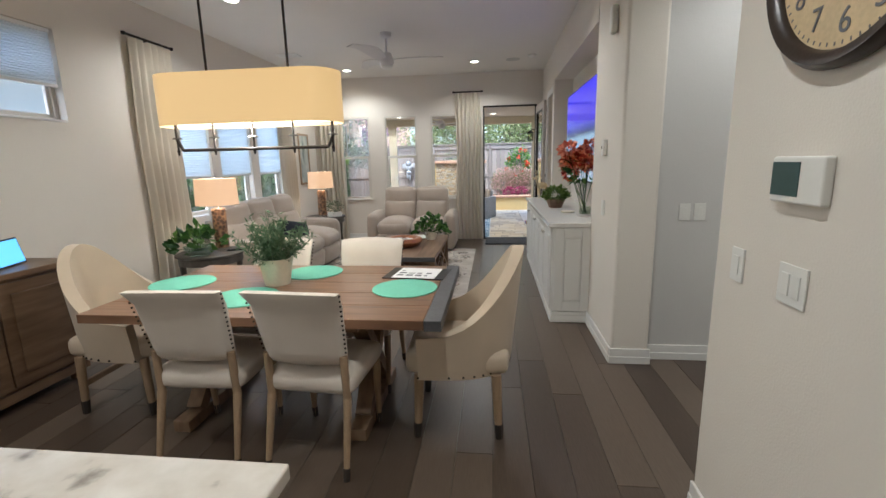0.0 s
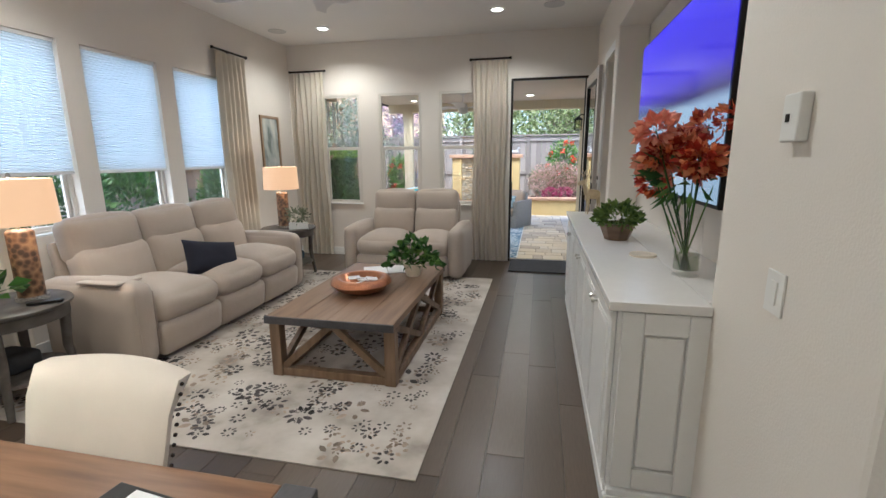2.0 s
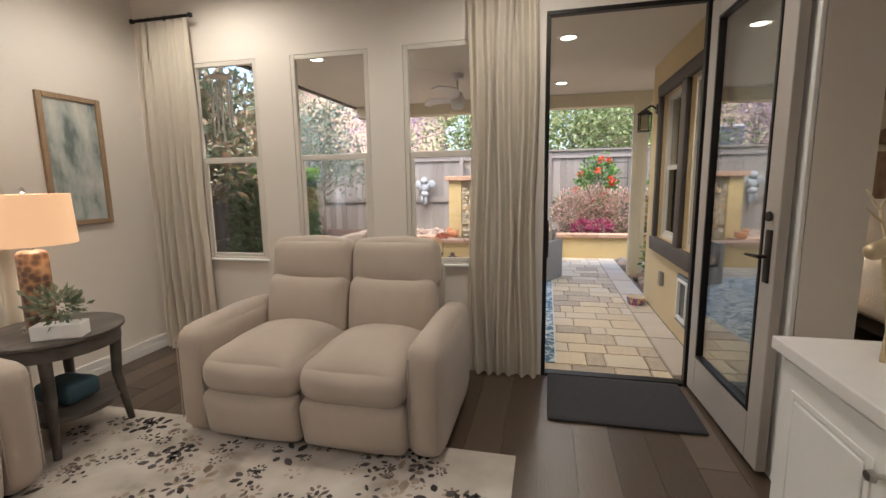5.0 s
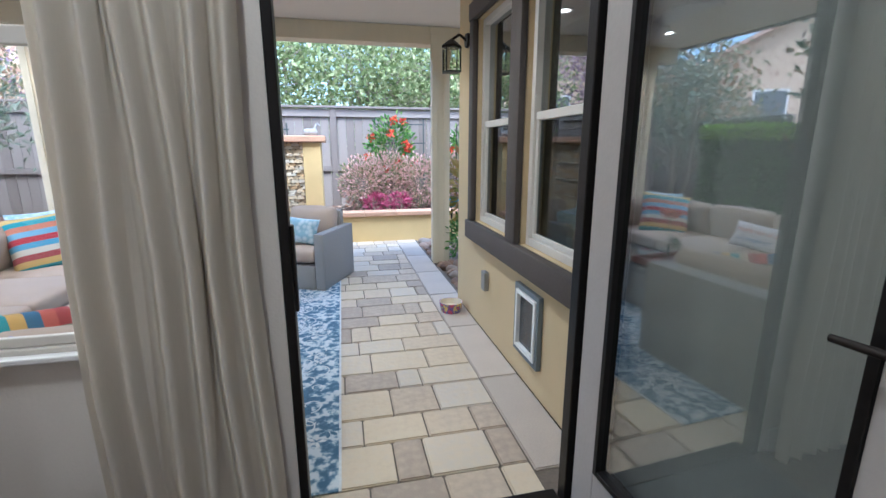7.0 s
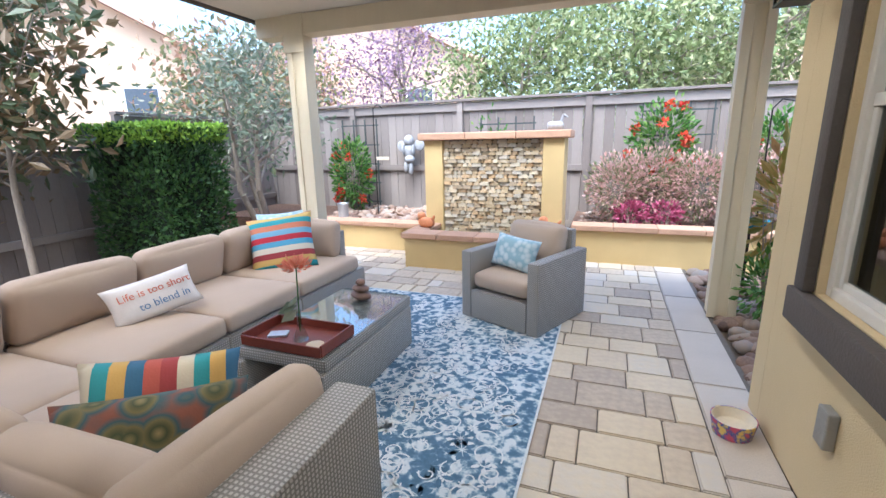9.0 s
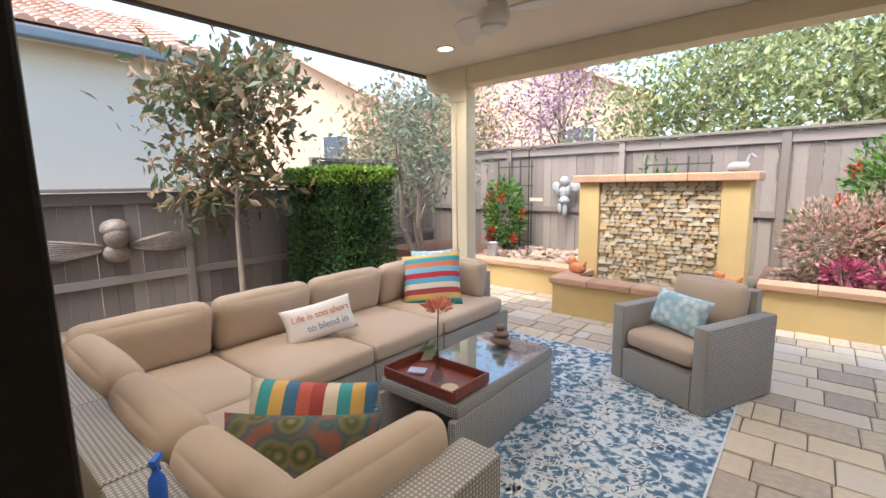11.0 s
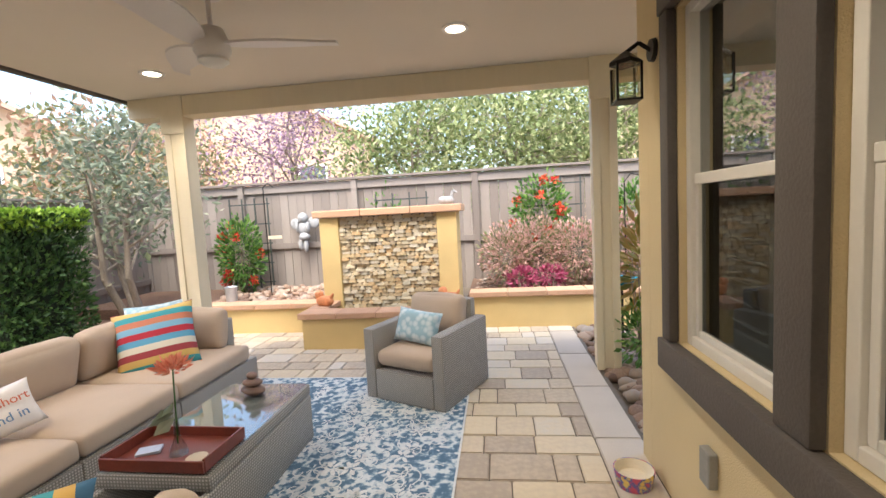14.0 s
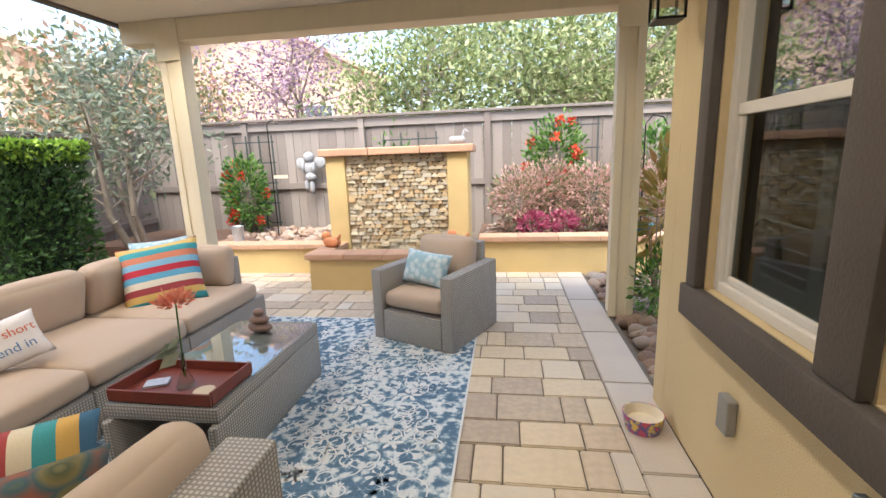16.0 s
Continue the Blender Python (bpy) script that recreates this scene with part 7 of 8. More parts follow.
tagged(part("winged_plaque", wg, BRONZEWINGS, m=pose(-5.27, 9.42, 0.78) @ Matrix.Scale(1.15, 4), smooth=60), "weathered bronze winged head plaque on the fence", "plaque")
ch2 = bmesh.new()
for p, r in (((0, 0, 0.42), (0.085, 0.08, 0.09)), ((0, 0, 0.25), (0.085, 0.07, 0.12)), ((0.02, -0.03, 0.12), (0.09, 0.09, 0.07)), ((-0.04, -0.05, 0.0), (0.04, 0.045, 0.10)), ((0.04, -0.05, -0.03), (0.04, 0.045, 0.11)), ((0.09, -0.04, 0.27), (0.03, 0.05, 0.09)), ((-0.09, -0.03, 0.28), (0.03, 0.05, 0.09)), ((0.16, 0.03, 0.34), (0.10, 0.025, 0.09)), ((-0.15, 0.03, 0.33), (0.08, 0.025, 0.09))):
    bmesh.ops.create_uvsphere(ch2, u_segments=14, v_segments=10, radius=1, matrix=Matrix.Translation(p) @ Matrix.Diagonal((*r, 1)))
tagged(part("cherub_statue", ch2, CONCRETE, m=pose(-2.38, 14.74, 1.02), smooth=60), "grey cast stone winged cherub hung on the fence", "statue")


# ---- planting ----
def limb(bm, a, b, r0, r1, n=6):
    rod(bm, a, b, r0, r1, n)


def tree(name, at, height, spread, trunk_r, leaf_n, leaf_size, material, label, seed, crown0=0.35, trunks=1, flat=0.8, ratio=0.5, bark=None, droop=0.0, clump=0.22):
    """Tapered trunks, forking limbs, and leaves in clumps round the limb ends."""
    t = thing(name, pose(*at), label, "tree")
    rng = random.Random(seed)
    bm = bmesh.new()
    ends = []
    for k in range(trunks):
        a = rng.uniform(0, 6.28)
        lean = 0.0 if trunks == 1 else 0.28
        base = Vector((0.06 * k * math.cos(a), 0.06 * k * math.sin(a), 0))
        mid = base + Vector((lean * spread * math.cos(a), lean * spread * math.sin(a), height * crown0))
        top = mid + Vector((rng.uniform(-0.15, 0.15), rng.uniform(-0.15, 0.15), height * 0.45))
        rod(bm, base, mid, trunk_r, trunk_r * 0.7, 8)
        rod(bm, mid, top, trunk_r * 0.7, trunk_r * 0.3, 7)
        for i in range(14 // trunks + 3):
            f = rng.uniform(0.0, 1.0)
            p = mid.lerp(top, f)
            aa = rng.uniform(0, 6.28)
            r = spread * rng.uniform(0.45, 1.0) * (1 - 0.45 * f)
            q = p + Vector((r * math.cos(aa), r * math.sin(aa), height * rng.uniform(0.02, 0.26)))
            rod(bm, p, q, trunk_r * 0.35, trunk_r * 0.1, 5)
            ends.append(q)
            for j in range(4):
                w = p.lerp(q, rng.uniform(0.35, 0.95))
                e2 = w + Vector((rng.uniform(-1, 1), rng.uniform(-1, 1), rng.uniform(-0.2, 0.9))) * spread * 0.32
                rod(bm, w, e2, trunk_r * 0.14, trunk_r * 0.05, 4)
                ends.append(e2)
    part("trunk", bm, bark or BARK, t, smooth=60)
    g = np.random.default_rng(seed)
    E = np.array(ends)
    pick = g.integers(0, len(E), leaf_n)
    pts = E[pick] + g.normal(size=(leaf_n, 3)) * spread * clump * np.array((1, 1, flat))
    leaves("crown", pts, leaf_size, material, t, ratio, 0.2, seed, droop=droop)
    return t


tree("magnolia_tree", (-4.5, 10.45, -0.08), 3.2, 1.0, 0.04, 2600, 0.155, L_MAGNOLIA, "young magnolia with bronze-backed leaves", 5, 0.34, ratio=0.42, clump=0.17)
tree("fruit_tree", (-4.15, 13.4, -0.05), 3.3, 1.1, 0.06, 2600, 0.11, L_GREY, "grey-green shrub tree with pale forked trunks", 6, 0.25, 3, ratio=0.4, clump=0.2)
tree("plum_tree", (-4.6, 18.2, -0.05), 5.0, 1.9, 0.08, 4200, 0.095, L_PLUM, "purple-leaved plum tree behind the fence", 7, 0.3, 3, ratio=0.5, clump=0.2)
for i, (x, y, h, s) in enumerate(((-1.4, 18.0, 5.0, 1.7), (0.9, 17.2, 4.9, 1.8), (3.1, 18.3, 5.3, 1.9), (5.6, 17.4, 5.0, 1.9), (8.2, 18.4, 5.6, 2.2), (-0.2, 20.6, 5.8, 2.2), (2.4, 21.5, 6.2, 2.4), (11.2, 18.0, 5.5, 2.3), (5.2, 21.8, 6.0, 2.3))):
    tree("garden_tree", (x, y, -0.05), h, s, 0.07, 6200, 0.125, L_TREE, "light green multi-stemmed tree behind the fence", 20 + i, 0.22, 3, ratio=0.5, clump=0.24)
for i, (x, y, h, s) in enumerate(((-6.9, 15.6, 4.1, 1.5), (-7.6, 18.6, 4.6, 1.9))):
    tree("rusty_tree", (x, y, -0.05), h, s, 0.07, 4500, 0.15, L_RUST, "green and rust-coloured tree beyond the side fence", 40 + i, 0.22, 3, ratio=0.5, clump=0.24)


def shell_points(x0, x1, y0, y1, z0, z1, n, seed, inset=0.10):
    rng = np.random.default_rng(seed)
    p = rng.uniform((x0, y0, z0), (x1, y1, z1), (n, 3))
    k = rng.integers(0, 5, n)
    d = rng.random(n) ** 1.6 * inset
    p[k == 0, 0] = x0 + d[k == 0]
    p[k == 1, 0] = x1 - d[k == 1]
    p[k == 2, 1] = y0 + d[k == 2]
    p[k == 3, 1] = y1 - d[k == 3]
    p[k == 4, 2] = z1 - d[k == 4]
    lump = np.array([noise.noise(Vector(q) * 3.0) for q in p])
    c = np.array(((x0 + x1) / 2, (y0 + y1) / 2, (z0 + z1) / 2))
    return p + (p - c) * lump[:, None] * 0.07


def clipped_hedge(x0, x1, y0, y1, z0, z1, n, seed, label, name="hedge", top=True, size=0.06):
    t = thing(name, label=label, category="hedge")
    # near-black box paints the shade deep between the hedge leaves
    part("core", boxes((x0 + 0.12, x1 - 0.12, y0 + 0.12, y1 - 0.12, z0, z1 - 0.12), bevel=0.05), mat("hedge_inner_shade", (0.012, 0.02, 0.008), 0.95), t)
    leaves("foliage", shell_points(x0, x1, y0, y1, z0, z1, n, seed), size, L_DARK, t, 0.55, 0.2, seed, outward=((x0 + x1) / 2, (y0 + y1) / 2, (z0 + z1) / 2 - 0.3))
    if top:
        pts = shell_points(x0 - 0.02, x1 + 0.02, y0 - 0.02, y1 + 0.02, z1 - 0.13, z1 + 0.05, n // 2, seed + 1, 0.25)
        leaves("new_growth", pts, size * 0.9, L_LIME, t, 0.55, 0.9, seed + 1, "lime green new growth on top")
    return t


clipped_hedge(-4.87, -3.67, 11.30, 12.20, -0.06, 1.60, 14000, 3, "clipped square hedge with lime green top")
sh = thing("shrub", label="dark green leafy shrub against the side fence", category="shrub")
leaves("foliage", blob_points((-4.25, 8.12, 0.5), (0.5, 0.45, 0.85), 7000, 70, 0.45), 0.075, L_DARK, sh, 0.5, 0.2, 70)
part("stems", rods(*[((-4.2, 8.12, -0.08), (-4.2 + 0.25 * math.cos(i), 8.12 + 0.25 * math.sin(i), 0.7), 0.02, 0.008) for i in range(6)]), BARK, sh)
for i, y in enumerate((3.6, 4.5, 5.5, 6.4)):
    s2 = thing("window_shrub", label="dark green shrub outside the west windows", category="shrub", group="shrubs outside the west windows")
    leaves("foliage", blob_points((-4.3, y, 0.75), (0.6, 0.65, 0.85), 3500, 80 + i, 0.4), 0.09, L_DARK, s2, 0.5, 0.2, 80 + i)
    part("stems", rods(*[((-4.3, y, -0.08), (-4.3 + 0.3 * math.cos(k), y + 0.3 * math.sin(k), 0.9), 0.02, 0.008) for k in range(5)]), BARK, s2)


def flowering(name, at, radii, n_leaf, n_bloom, leaf_m, bloom_m, leaf_size, bloom_size, label, seed, trellis=False):
    t = thing(name, label=label, category="flowering shrub")
    c = (at[0], at[1], at[2] + radii[2])
    leaves("foliage", blob_points(c, radii, n_leaf, seed, 0.3), leaf_size, leaf_m, t, 0.55, 0.2, seed)
    part("stems", rods(*[((at[0], at[1], at[2] - 0.05), (at[0] + radii[0] * 0.6 * math.cos(i * 1.3), at[1] + radii[1] * 0.6 * math.sin(i * 1.3), at[2] + radii[2] * 1.5), 0.012, 0.004) for i in range(7)], n=5), BARK, t)
    heads = blob_points(c, tuple(r * 1.02 for r in radii), n_bloom, seed + 1, 0.8)
    heads = heads[np.argsort(heads[:, 1])[: max(1, n_bloom * 2 // 3)]]
    for i, hp in enumerate(heads):
        leaves("bloom", blob_points(hp, (bloom_size,) * 3, 30, seed + 2 + i, 0.1), bloom_size, bloom_m, t, 0.8, 0.1, seed + i, outward=tuple(hp))
    return t


flowering("red_camellia", (-3.25, 14.35, 0.3), (0.36, 0.3, 0.62), 1500, 20, L_ROSE, L_RED, 0.075, 0.055, "red flowering camellia against the back fence", 101)
flowering("red_camellia", (1.35, 14.45, 0.85), (0.42, 0.25, 0.50), 1300, 22, L_ROSE, L_RED, 0.075, 0.055, "red flowering camellia above the azaleas", 111)
flowering("red_camellia", (2.62, 14.5, 0.85), (0.28, 0.22, 0.45), 700, 8, L_ROSE, L_RED, 0.075, 0.05, "small red flowering camellia by the fence", 121)
flowering("climber", (-0.9, 14.3, 0.36), (0.4, 0.2, 0.75), 260, 2, L_ROSE, L_RED, 0.07, 0.03, "sparse green climber behind the fountain", 131)
for i, (x, z, r) in enumerate(((0.85, 0.5, 0.42), (1.25, 0.62, 0.46), (1.8, 0.55, 0.44), (2.35, 0.6, 0.45), (2.9, 0.5, 0.42))):
    t = thing("azalea", label="pink-tinged azalea bush in the raised bed", category="shrub", group="azaleas")
    leaves("foliage", blob_points((x, 14.05 + 0.1 * (i % 2), 0.45 + z * 0.7), (r, 0.36, 0.42), 2400, 140 + i, 0.35), 0.055, L_PINK, t, 0.55, 0.3, 140 + i)
    part("stems", rods(*[((x, 14.05, 0.33), (x + 0.25 * math.cos(k), 14.05 + 0.15 * math.sin(k), 0.95), 0.012, 0.005) for k in range(6)], n=5), BARK, t)
for i, x in enumerate((1.0, 1.38)):
    t = thing("magenta_shrub", label="low magenta flowering shrub at the planter edge", category="shrub", group="magenta shrubs")
    leaves("foliage", blob_points((x, 13.72, 0.52), (0.19, 0.13, 0.14), 260, 160 + i, 0.2), 0.06, L_MAGENTA, t, 0.6, 0.3, 160 + i)
    part("stems", rods(*[((x, 13.72, 0.33), (x + 0.1 * math.cos(k), 13.72 + 0.08 * math.sin(k), 0.55), 0.008, 0.004) for k in range(5)], n=5), BARK, t)
for x0, x1, z0, z1 in ((-3.6, -2.95, 0.28, 1.80), (-1.15, -0.35, -0.09, 1.75), (1.1, 1.95, 0.32, 1.85)):
    t = thing("trellis", label="dark green metal garden trellis", category="trellis", group="trellises")
    for k in range(4):
        x = x0 + (x1 - x0) * k / 3
        part("upright", boxes((x - 0.01, x + 0.01, 14.70, 14.715, z0, z1)), mat("trellis_green", (0.04, 0.05, 0.045), 0.6), t)
    for k in range(5):
        z = z0 + 0.15 + (z1 - z0 - 0.25) * k / 4
        part("crossbar", boxes((x0 - 0.03, x1 + 0.03, 14.716, 14.728, z - 0.01, z + 0.01)), mat("trellis_green", (0.04, 0.05, 0.045), 0.6), t)
# plants by the far post
lp = thing("copper_plant", label="yellow-bronze leafed shrub beside the post", category="shrub")
leaves("foliage", blob_points((1.98, 12.0, 0.85), (0.16, 0.25, 0.55), 260, 171, 0.2), 0.14, L_GOLD, lp, 0.35, 0.3, 171)
leaves("lower_foliage", blob_points((1.9, 11.8, 0.3), (0.2, 0.35, 0.3), 420, 172, 0.2), 0.07, L_ROSE, lp, 0.5, 0.3, 172)
part("stems", rods(*[((1.95, 11.95, -0.06), (1.95 + 0.1 * math.cos(k), 11.95 + 0.15 * math.sin(k), 0.9), 0.01, 0.004) for k in range(5)], n=5), BARK, lp)
bb = thing("bird_bath", pose(1.98, 12.7, -0.06), "teal glazed bird bath bowl on a stake", "bird bath")
part("bowl", lathe([(0, 0.60), (0.05, 0.60), (0.15, 0.68), (0.155, 0.70), (0.14, 0.69), (0, 0.63)], 28), mat("teal_glaze", (0.02, 0.22, 0.30), 0.2), bb, smooth=60)
part("stake", rods(((0, 0, 0), (0, 0, 0.6), 0.012)), BLACK, bb)
pc = thing("metal_pail", pose(-2.92, 13.5, 0.3605), "small grey metal pail on the planter", "pail")
part("body", lathe([(0, 0), (0.07, 0), (0.08, 0.19), (0.083, 0.2), (0.075, 0.195), (0.066, 0.02), (0, 0.02)], 24), mat("zinc", (0.42, 0.44, 0.46), 0.45, 0.6, var=0.15), pc, smooth=60)
hk = thing("shepherd_hook", pose(-2.72, 14.2, 0.3), "thin black garden hook standing in the bed", "garden hook")
part("rod", rods(((0, 0, 0), (0, 0, 1.62), 0.008), ((0, 0, 1.62), (0.08, 0, 1.68), 0.007), ((0.08, 0, 1.68), (0.16, 0, 1.62), 0.007)), BLACK, hk)
part("sign", boxes((0.02, 0.24, -0.006, 0.006, 0.85, 0.90), bevel=0.003), LINEN_TAN, hk)
hk2 = thing("shepherd_hook", pose(2.35, 13.9, 0.33), "thin black garden hook by the azaleas", "garden hook")
part("rod", rods(((0, 0, 0), (0, 0, 1.35), 0.008), ((0, 0, 1.35), (0.08, 0, 1.45), 0.007), ((0.08, 0, 1.45), (0.2, 0, 1.42), 0.007), ((0.2, 0, 1.42), (0.25, 0, 1.33), 0.007)), BLACK, hk2)

# wind chime
wc = thing("wind_chime", pose(-2.42, 8.36, 0), "hanging wind chime with silver tubes", "wind chime")
part("suspension", rods(((0, 0, 2.622), (0, 0, 2.34), 0.003), ((0, 0, 2.32), (0, 0, 1.68), 0.002)), BLACK, wc)
part("top_disc", lathe([(0, 2.31), (0.085, 2.31), (0.09, 2.325), (0.06, 2.345), (0, 2.35)], 24), LINEN_TAN, wc, smooth=60)
for k in range(5):
    a = 1.2566 * k + 0.3
    part("tube", rods(((0.075 * math.cos(a), 0.075 * math.sin(a), 2.29), (0.08 * math.cos(a), 0.08 * math.sin(a), 1.95 - 0.045 * k), 0.009)), CHROME, wc, smooth=60)
part("wind_sail", boxes((-0.006, 0.006, -0.05, 0.05, 1.58, 1.69), bevel=0.004), COFFEEWOOD, wc)
# bottles by the house wall
for i, (y, c, h) in enumerate(((8.50, (0.20, 0.08, 0.40), 0.20), (8.56, (0.65, 0.5, 0.1), 0.26), (8.62, (0.12, 0.12, 0.12), 0.22))):
    tb = thing("spray_bottle", pose(-2.34, y, -0.084), "plastic bottle standing by the house wall", "bottle", "bottles by the wall")
    part("body", lathe([(0, 0), (0.04, 0), (0.042, h * 0.6), (0.018, h * 0.8), (0.018, h), (0, h)], 16), mat("bottle_plastic", c, 0.35), tb, smooth=60)
    part("cap", lathe([(0, h), (0.02, h), (0.018, h + 0.04), (0, h + 0.04)], 12), PLASTIC, tb)


# ---- neighbouring houses ----
def tile_roof(parent, x0, x1, y0, y1, z0, slope, along='y', step=0.30, pitch=0.33):
    """Barrel tiles in courses, climbing away from x1 (the eave) towards x0."""
    V, F = [], []
    k = 7
    courses = int(abs(x1 - x0) / step)
    sgn = -1 if x0 < x1 else 1
    cols = int((y1 - y0) / pitch * 1.5)
    for c in range(courses):
        for q in range(cols):
            yc = y0 + (q + 0.5) * (y1 - y0) / cols
            r = (y1 - y0) / cols * 0.5
            b = len(V)
            for e, dz in ((0.0, 0.035), (step * 1.12, 0.0)):
                xx = x1 + sgn * (c * step + e)
                zz = z0 + (c * step + e) * slope + dz
                for i in range(k):
                    a = math.pi * i / (k - 1)
                    V.append((xx, yc - r * math.cos(a), zz + r * 0.75 * math.sin(a)))
            for i in range(k - 1):
                F.append((b + i, b + i + 1, b + k + i + 1, b + k + i))
            F.append(tuple(b + i for i in range(k)))
    me = bpy.data.meshes.new("roof_tiles")
    me.from_pydata(V, [], F)
    me.materials.append(ROOFTILE)
    ob = new("roof_tiles", me)
    ob.parent = parent
    tagged(ob, kind="stuff")


nh = thing("neighbour_house", label="cream stucco neighbour house with clay tile roof", category="house")
part("wall", boxes((-16, -7.9, -4, 11.5, -0.085, 3.55)), STUCCO_CREAM, nh)
part("gutter", boxes((-7.55, -7.42, -4.1, 11.8, 3.44, 3.60), bevel=0.03), GUTTER, nh, "slate grey metal gutter")
part("soffit", boxes((-7.9, -7.56, -4.05, 11.75, 3.50, 3.56)), STUCCO_CREAM, nh)
part("roof_deck", boxes((0, 5, -4, 11.75, 0, 0.08)), ROOFTILE, nh, m=Matrix.Translation((-7.5, 0, 3.54)) @ pose(0, 0, 0, 0, 21.5, 0) @ Matrix.Diagonal((-1, 1, 1, 1)))
tile_roof(nh, -11.5, -7.46, -1.0, 11.8, 3.62, 0.39)


def gabled_house(m, w, d, h, rise, label):
    t = thing("far_house", m, label, "house", "houses beyond the fence")
    bm = bmesh.new()
    vs = [bm.verts.new(p) for p in ((-w / 2, 0, -0.1), (w / 2, 0, -0.1), (w / 2, 0, h), (0, 0, h + rise), (-w / 2, 0, h))]
    ws = [bm.verts.new((v.co.x, d, v.co.z)) for v in vs]
    bm.faces.new(vs)
    bm.faces.new(ws[::-1])
    for i in range(5):
        bm.faces.new((vs[i], ws[i], ws[(i + 1) % 5], vs[(i + 1) % 5]))
    part("wall", bm, mat("peach_stucco", (0.60, 0.43, 0.30), 0.9, var=0.05, scale=1.5), t)
    L = math.hypot(w / 2 + 0.4, rise * (w / 2 + 0.4) / (w / 2))
    ang = math.degrees(math.atan2(rise, w / 2))
    for s in (-1, 1):
        part("roof", boxes((0, L, -0.4, d + 0.4, 0.01, 0.14)), ROOFTILE, t, m=Matrix.Translation((0, 0, h + rise)) @ (pose(0, 0, 0, 0, ang, 0) if s > 0 else pose(0, 0, 0, 0, 0, 180) @ pose(0, -d, 0, 0, ang, 0)))
    for x in (-w / 4, w / 4):
        wd = part("window", boxes((x - 0.55, x + 0.55, -0.03, -0.002, h * 0.45, h * 0.8), bevel=0.01), WHITE, t)
        part("pane", boxes((x - 0.48, x + 0.48, -0.036, -0.031, h * 0.45 + 0.07, h * 0.8 - 0.07)), mat("far_glass", (0.10, 0.12, 0.14), 0.15), wd)
    return t


gabled_house(pose(-8.5, 24, 0, 0, 0, 20), 9, 8, 4.4, 2.2, "peach stucco two-storey house with clay roof")
gabled_house(pose(-15.5, 17.5, 0, 0, 0, 35), 9, 8, 4.2, 2.4, "peach stucco house beyond the side fence")
gabled_house(pose(9.5, 30, 0, 0, 0, -8), 12, 8, 4.5, 2.2, "peach stucco house far behind the trees")

for ob in bpy.data.objects:
    if ob not in house_objects and ob.parent is None:
        ob.location.y += 0.1

# ---- paving, planks and stones, piece by piece ----
structure("pavement", boxes((-2.9, 1.58, YN + 0.064, 13.7, -0.084, -0.034)), SANDJOINT, "tumbled tan paving stones with sand joints")
pave = bpy.data.objects["pavement"]


def block_mesh(w, d, h, bevel, material, name):
    bm = bmesh.new()
    box(bm, -w / 2, w / 2, -d / 2, d / 2, 0, h)
    top = [e for e in bm.edges if all(v.co.z > h - 1e-6 for v in e.verts)] + [e for e in bm.edges if abs(e.verts[0].co.z - e.verts[1].co.z) > 1e-4]
    bmesh.ops.bevel(bm, geom=top, offset=bevel, segments=2, affect='EDGES')
    me = bpy.data.meshes.new(name)
    bm.to_mesh(me)
    bm.free()
    me.materials.append(material)
    return me


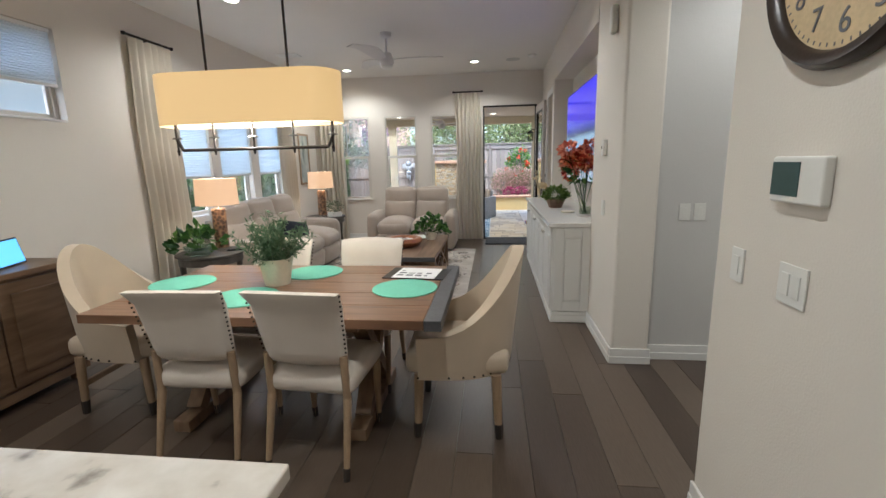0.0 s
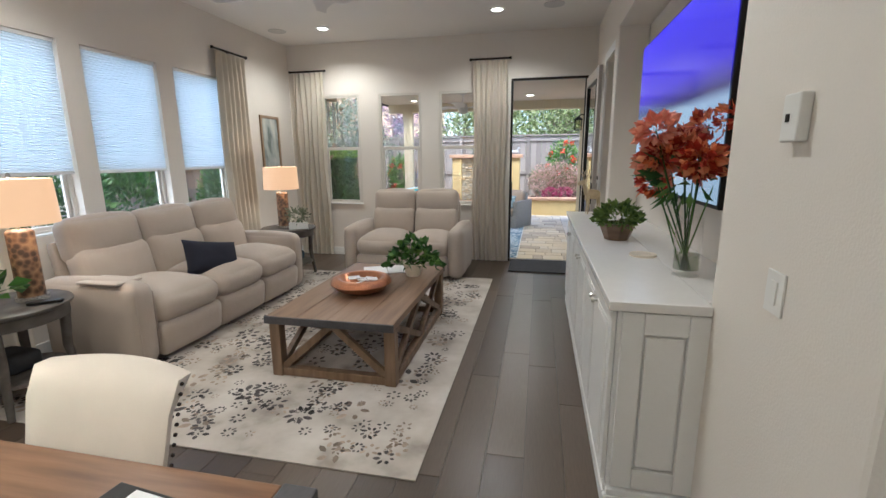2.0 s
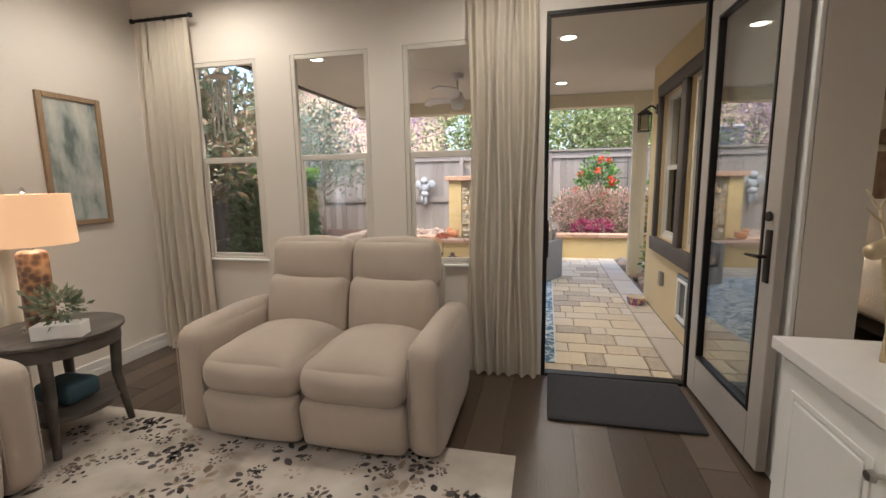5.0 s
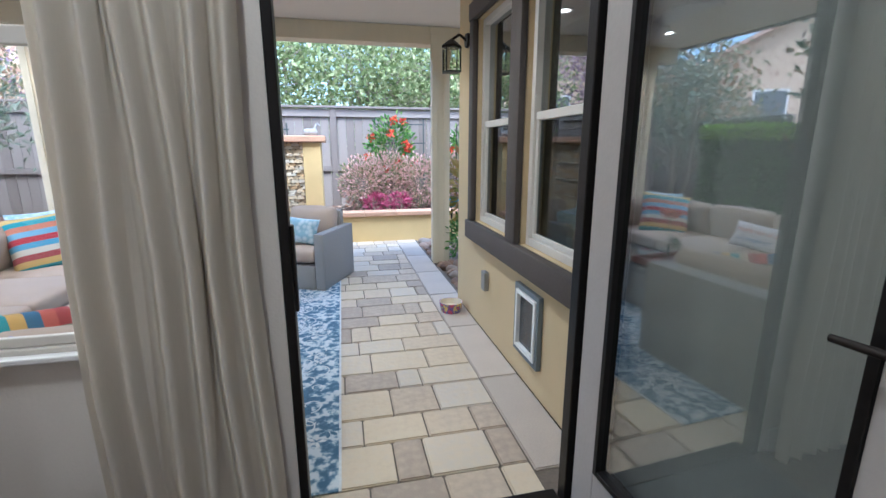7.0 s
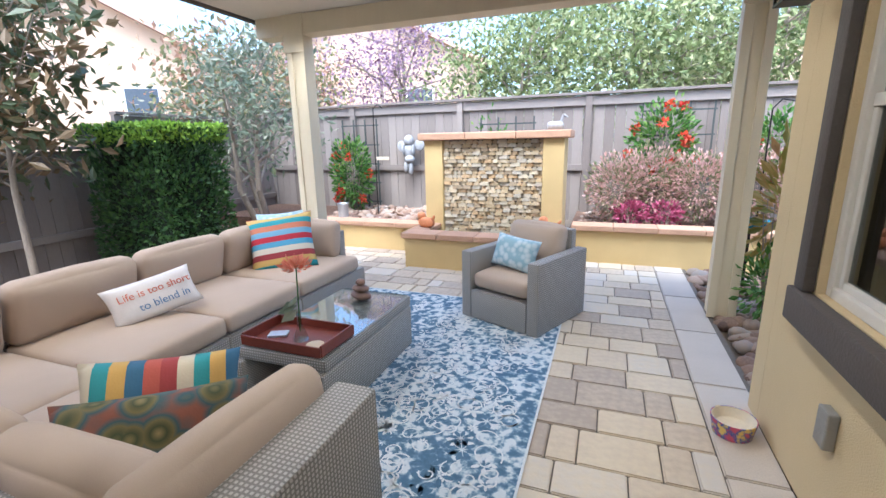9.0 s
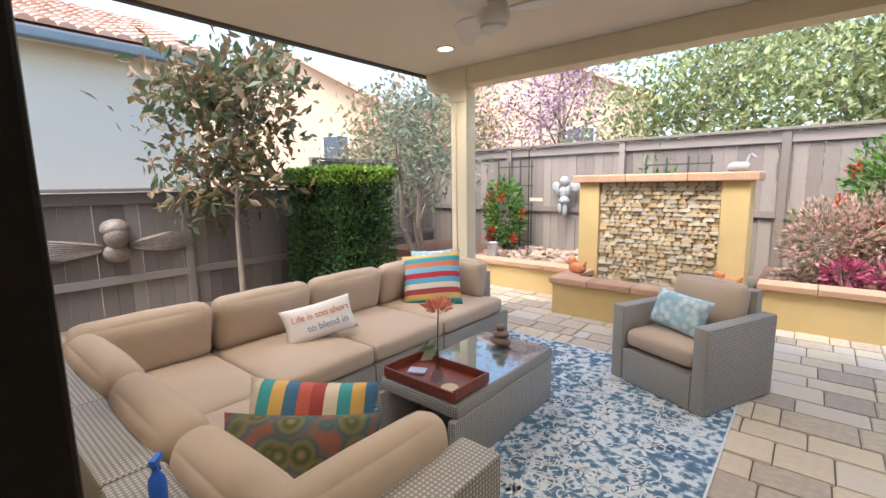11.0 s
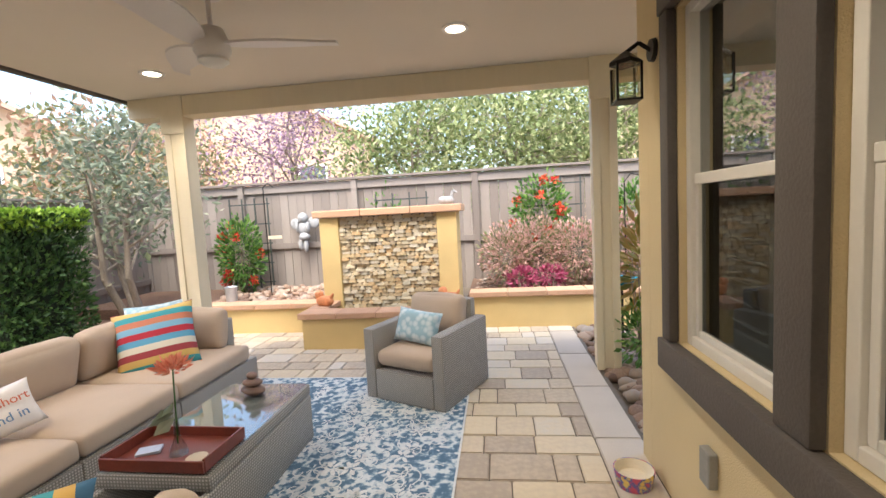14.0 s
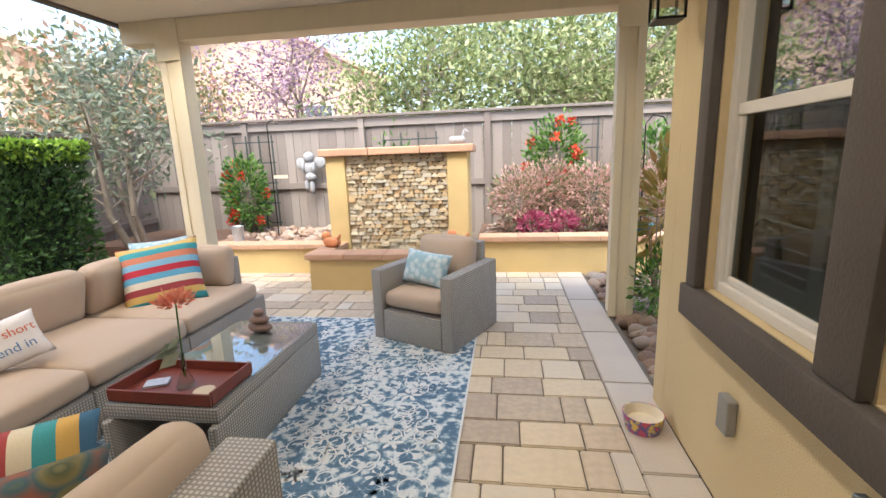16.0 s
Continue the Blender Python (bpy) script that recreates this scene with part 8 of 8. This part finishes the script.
cache = {}
rng = random.Random(17)
y = YN + 0.08
row = 0
while y < 13.37:
    dep = (0.21, 0.265)[row % 2]
    x = -2.85 - rng.uniform(0, 0.2)
    while x < 1.24:
        w = rng.choice((0.14, 0.25, 0.31, 0.36))
        x1 = min(x + w, 1.26)
        if 1.26 - x1 < 0.1:
            x1 = 1.26
        w = round(x1 - x, 2)
        key = (w, dep)
        if key not in cache:
            cache[key] = block_mesh(w - 0.008, dep - 0.008, 0.05, 0.006, PAVER, "paver")
        ob = new("paver", cache[key])
        ob.parent = pave
        ob.matrix_basis = pose((x + x1) / 2, y + dep / 2, -0.072 + rng.uniform(-0.0015, 0.0015), rng.uniform(-0.3, 0.3), rng.uniform(-0.3, 0.3), 0)
        x = x1
    y += dep
    row += 1
me = block_mesh(0.278, 0.797, 0.05, 0.006, SLAB, "border_slab")
for i in range(7):
    ob = new("border_slab", me)
    ob.parent = pave
    ob.matrix_basis = pose(1.403, 8.752 + i * 0.805, -0.0725)

rng = random.Random(23)
cache = {}
PW = 0.19
x = XW + 0.01
while x < 1.36:
    y = -1.2 - rng.uniform(0, 1.5)
    while y < YN - 0.01:
        L = rng.choice((1.2, 1.5, 1.8, 2.1))
        y1 = min(y + L, YN + 0.0)
        if YN - y1 < 0.3:
            y1 = YN
        L = round(y1 - y, 2)
        if L not in cache:
            cache[L] = block_mesh(PW - 0.0015, L - 0.0015, 0.012, 0.0015, FLOORWOOD, "plank")
        ob = new("plank", cache[L])
        ob.parent = floor
        ob.matrix_basis = pose(x + PW / 2, (y + y1) / 2, -0.012)
        y = y1
    x += PW
hallp = block_mesh(PW - 0.0015, 1.6, 0.012, 0.0015, FLOORWOOD, "plank")
for i in range(14):
    ob = new("plank", hallp)
    ob.parent = floor
    ob.matrix_basis = pose(1.46 + PW / 2 + i * PW, 2.08, -0.012)
for i in range(18):
    ob = new("plank", block_mesh(PW - 0.0015, 4.5, 0.012, 0.0015, FLOORWOOD, "plank") if i == 0 else ob.data)
    ob.parent = floor
    ob.matrix_basis = pose(1.66 + 0.09 + i * PW, 8.45, -0.012)

rng = random.Random(31)
ledge = [block_mesh(w, 0.05, 0.044, 0.012, STONE, "stone") for w in (0.055, 0.075, 0.095, 0.12)]
z = 0.235
while z < 1.40:
    x = FX0 + 0.272
    while x < FX1 - 0.275:
        k = rng.randrange(4)
        w = (0.055, 0.075, 0.095, 0.12)[k]
        ob = new("stone", ledge[k])
        ob.parent = ft
        ob.matrix_basis = pose(x + w / 2, FY + 0.075 - rng.uniform(0, 0.035), z, rng.uniform(-4, 4), rng.uniform(-3, 3), rng.uniform(-8, 8))
        x += w + 0.002
    z += 0.0455
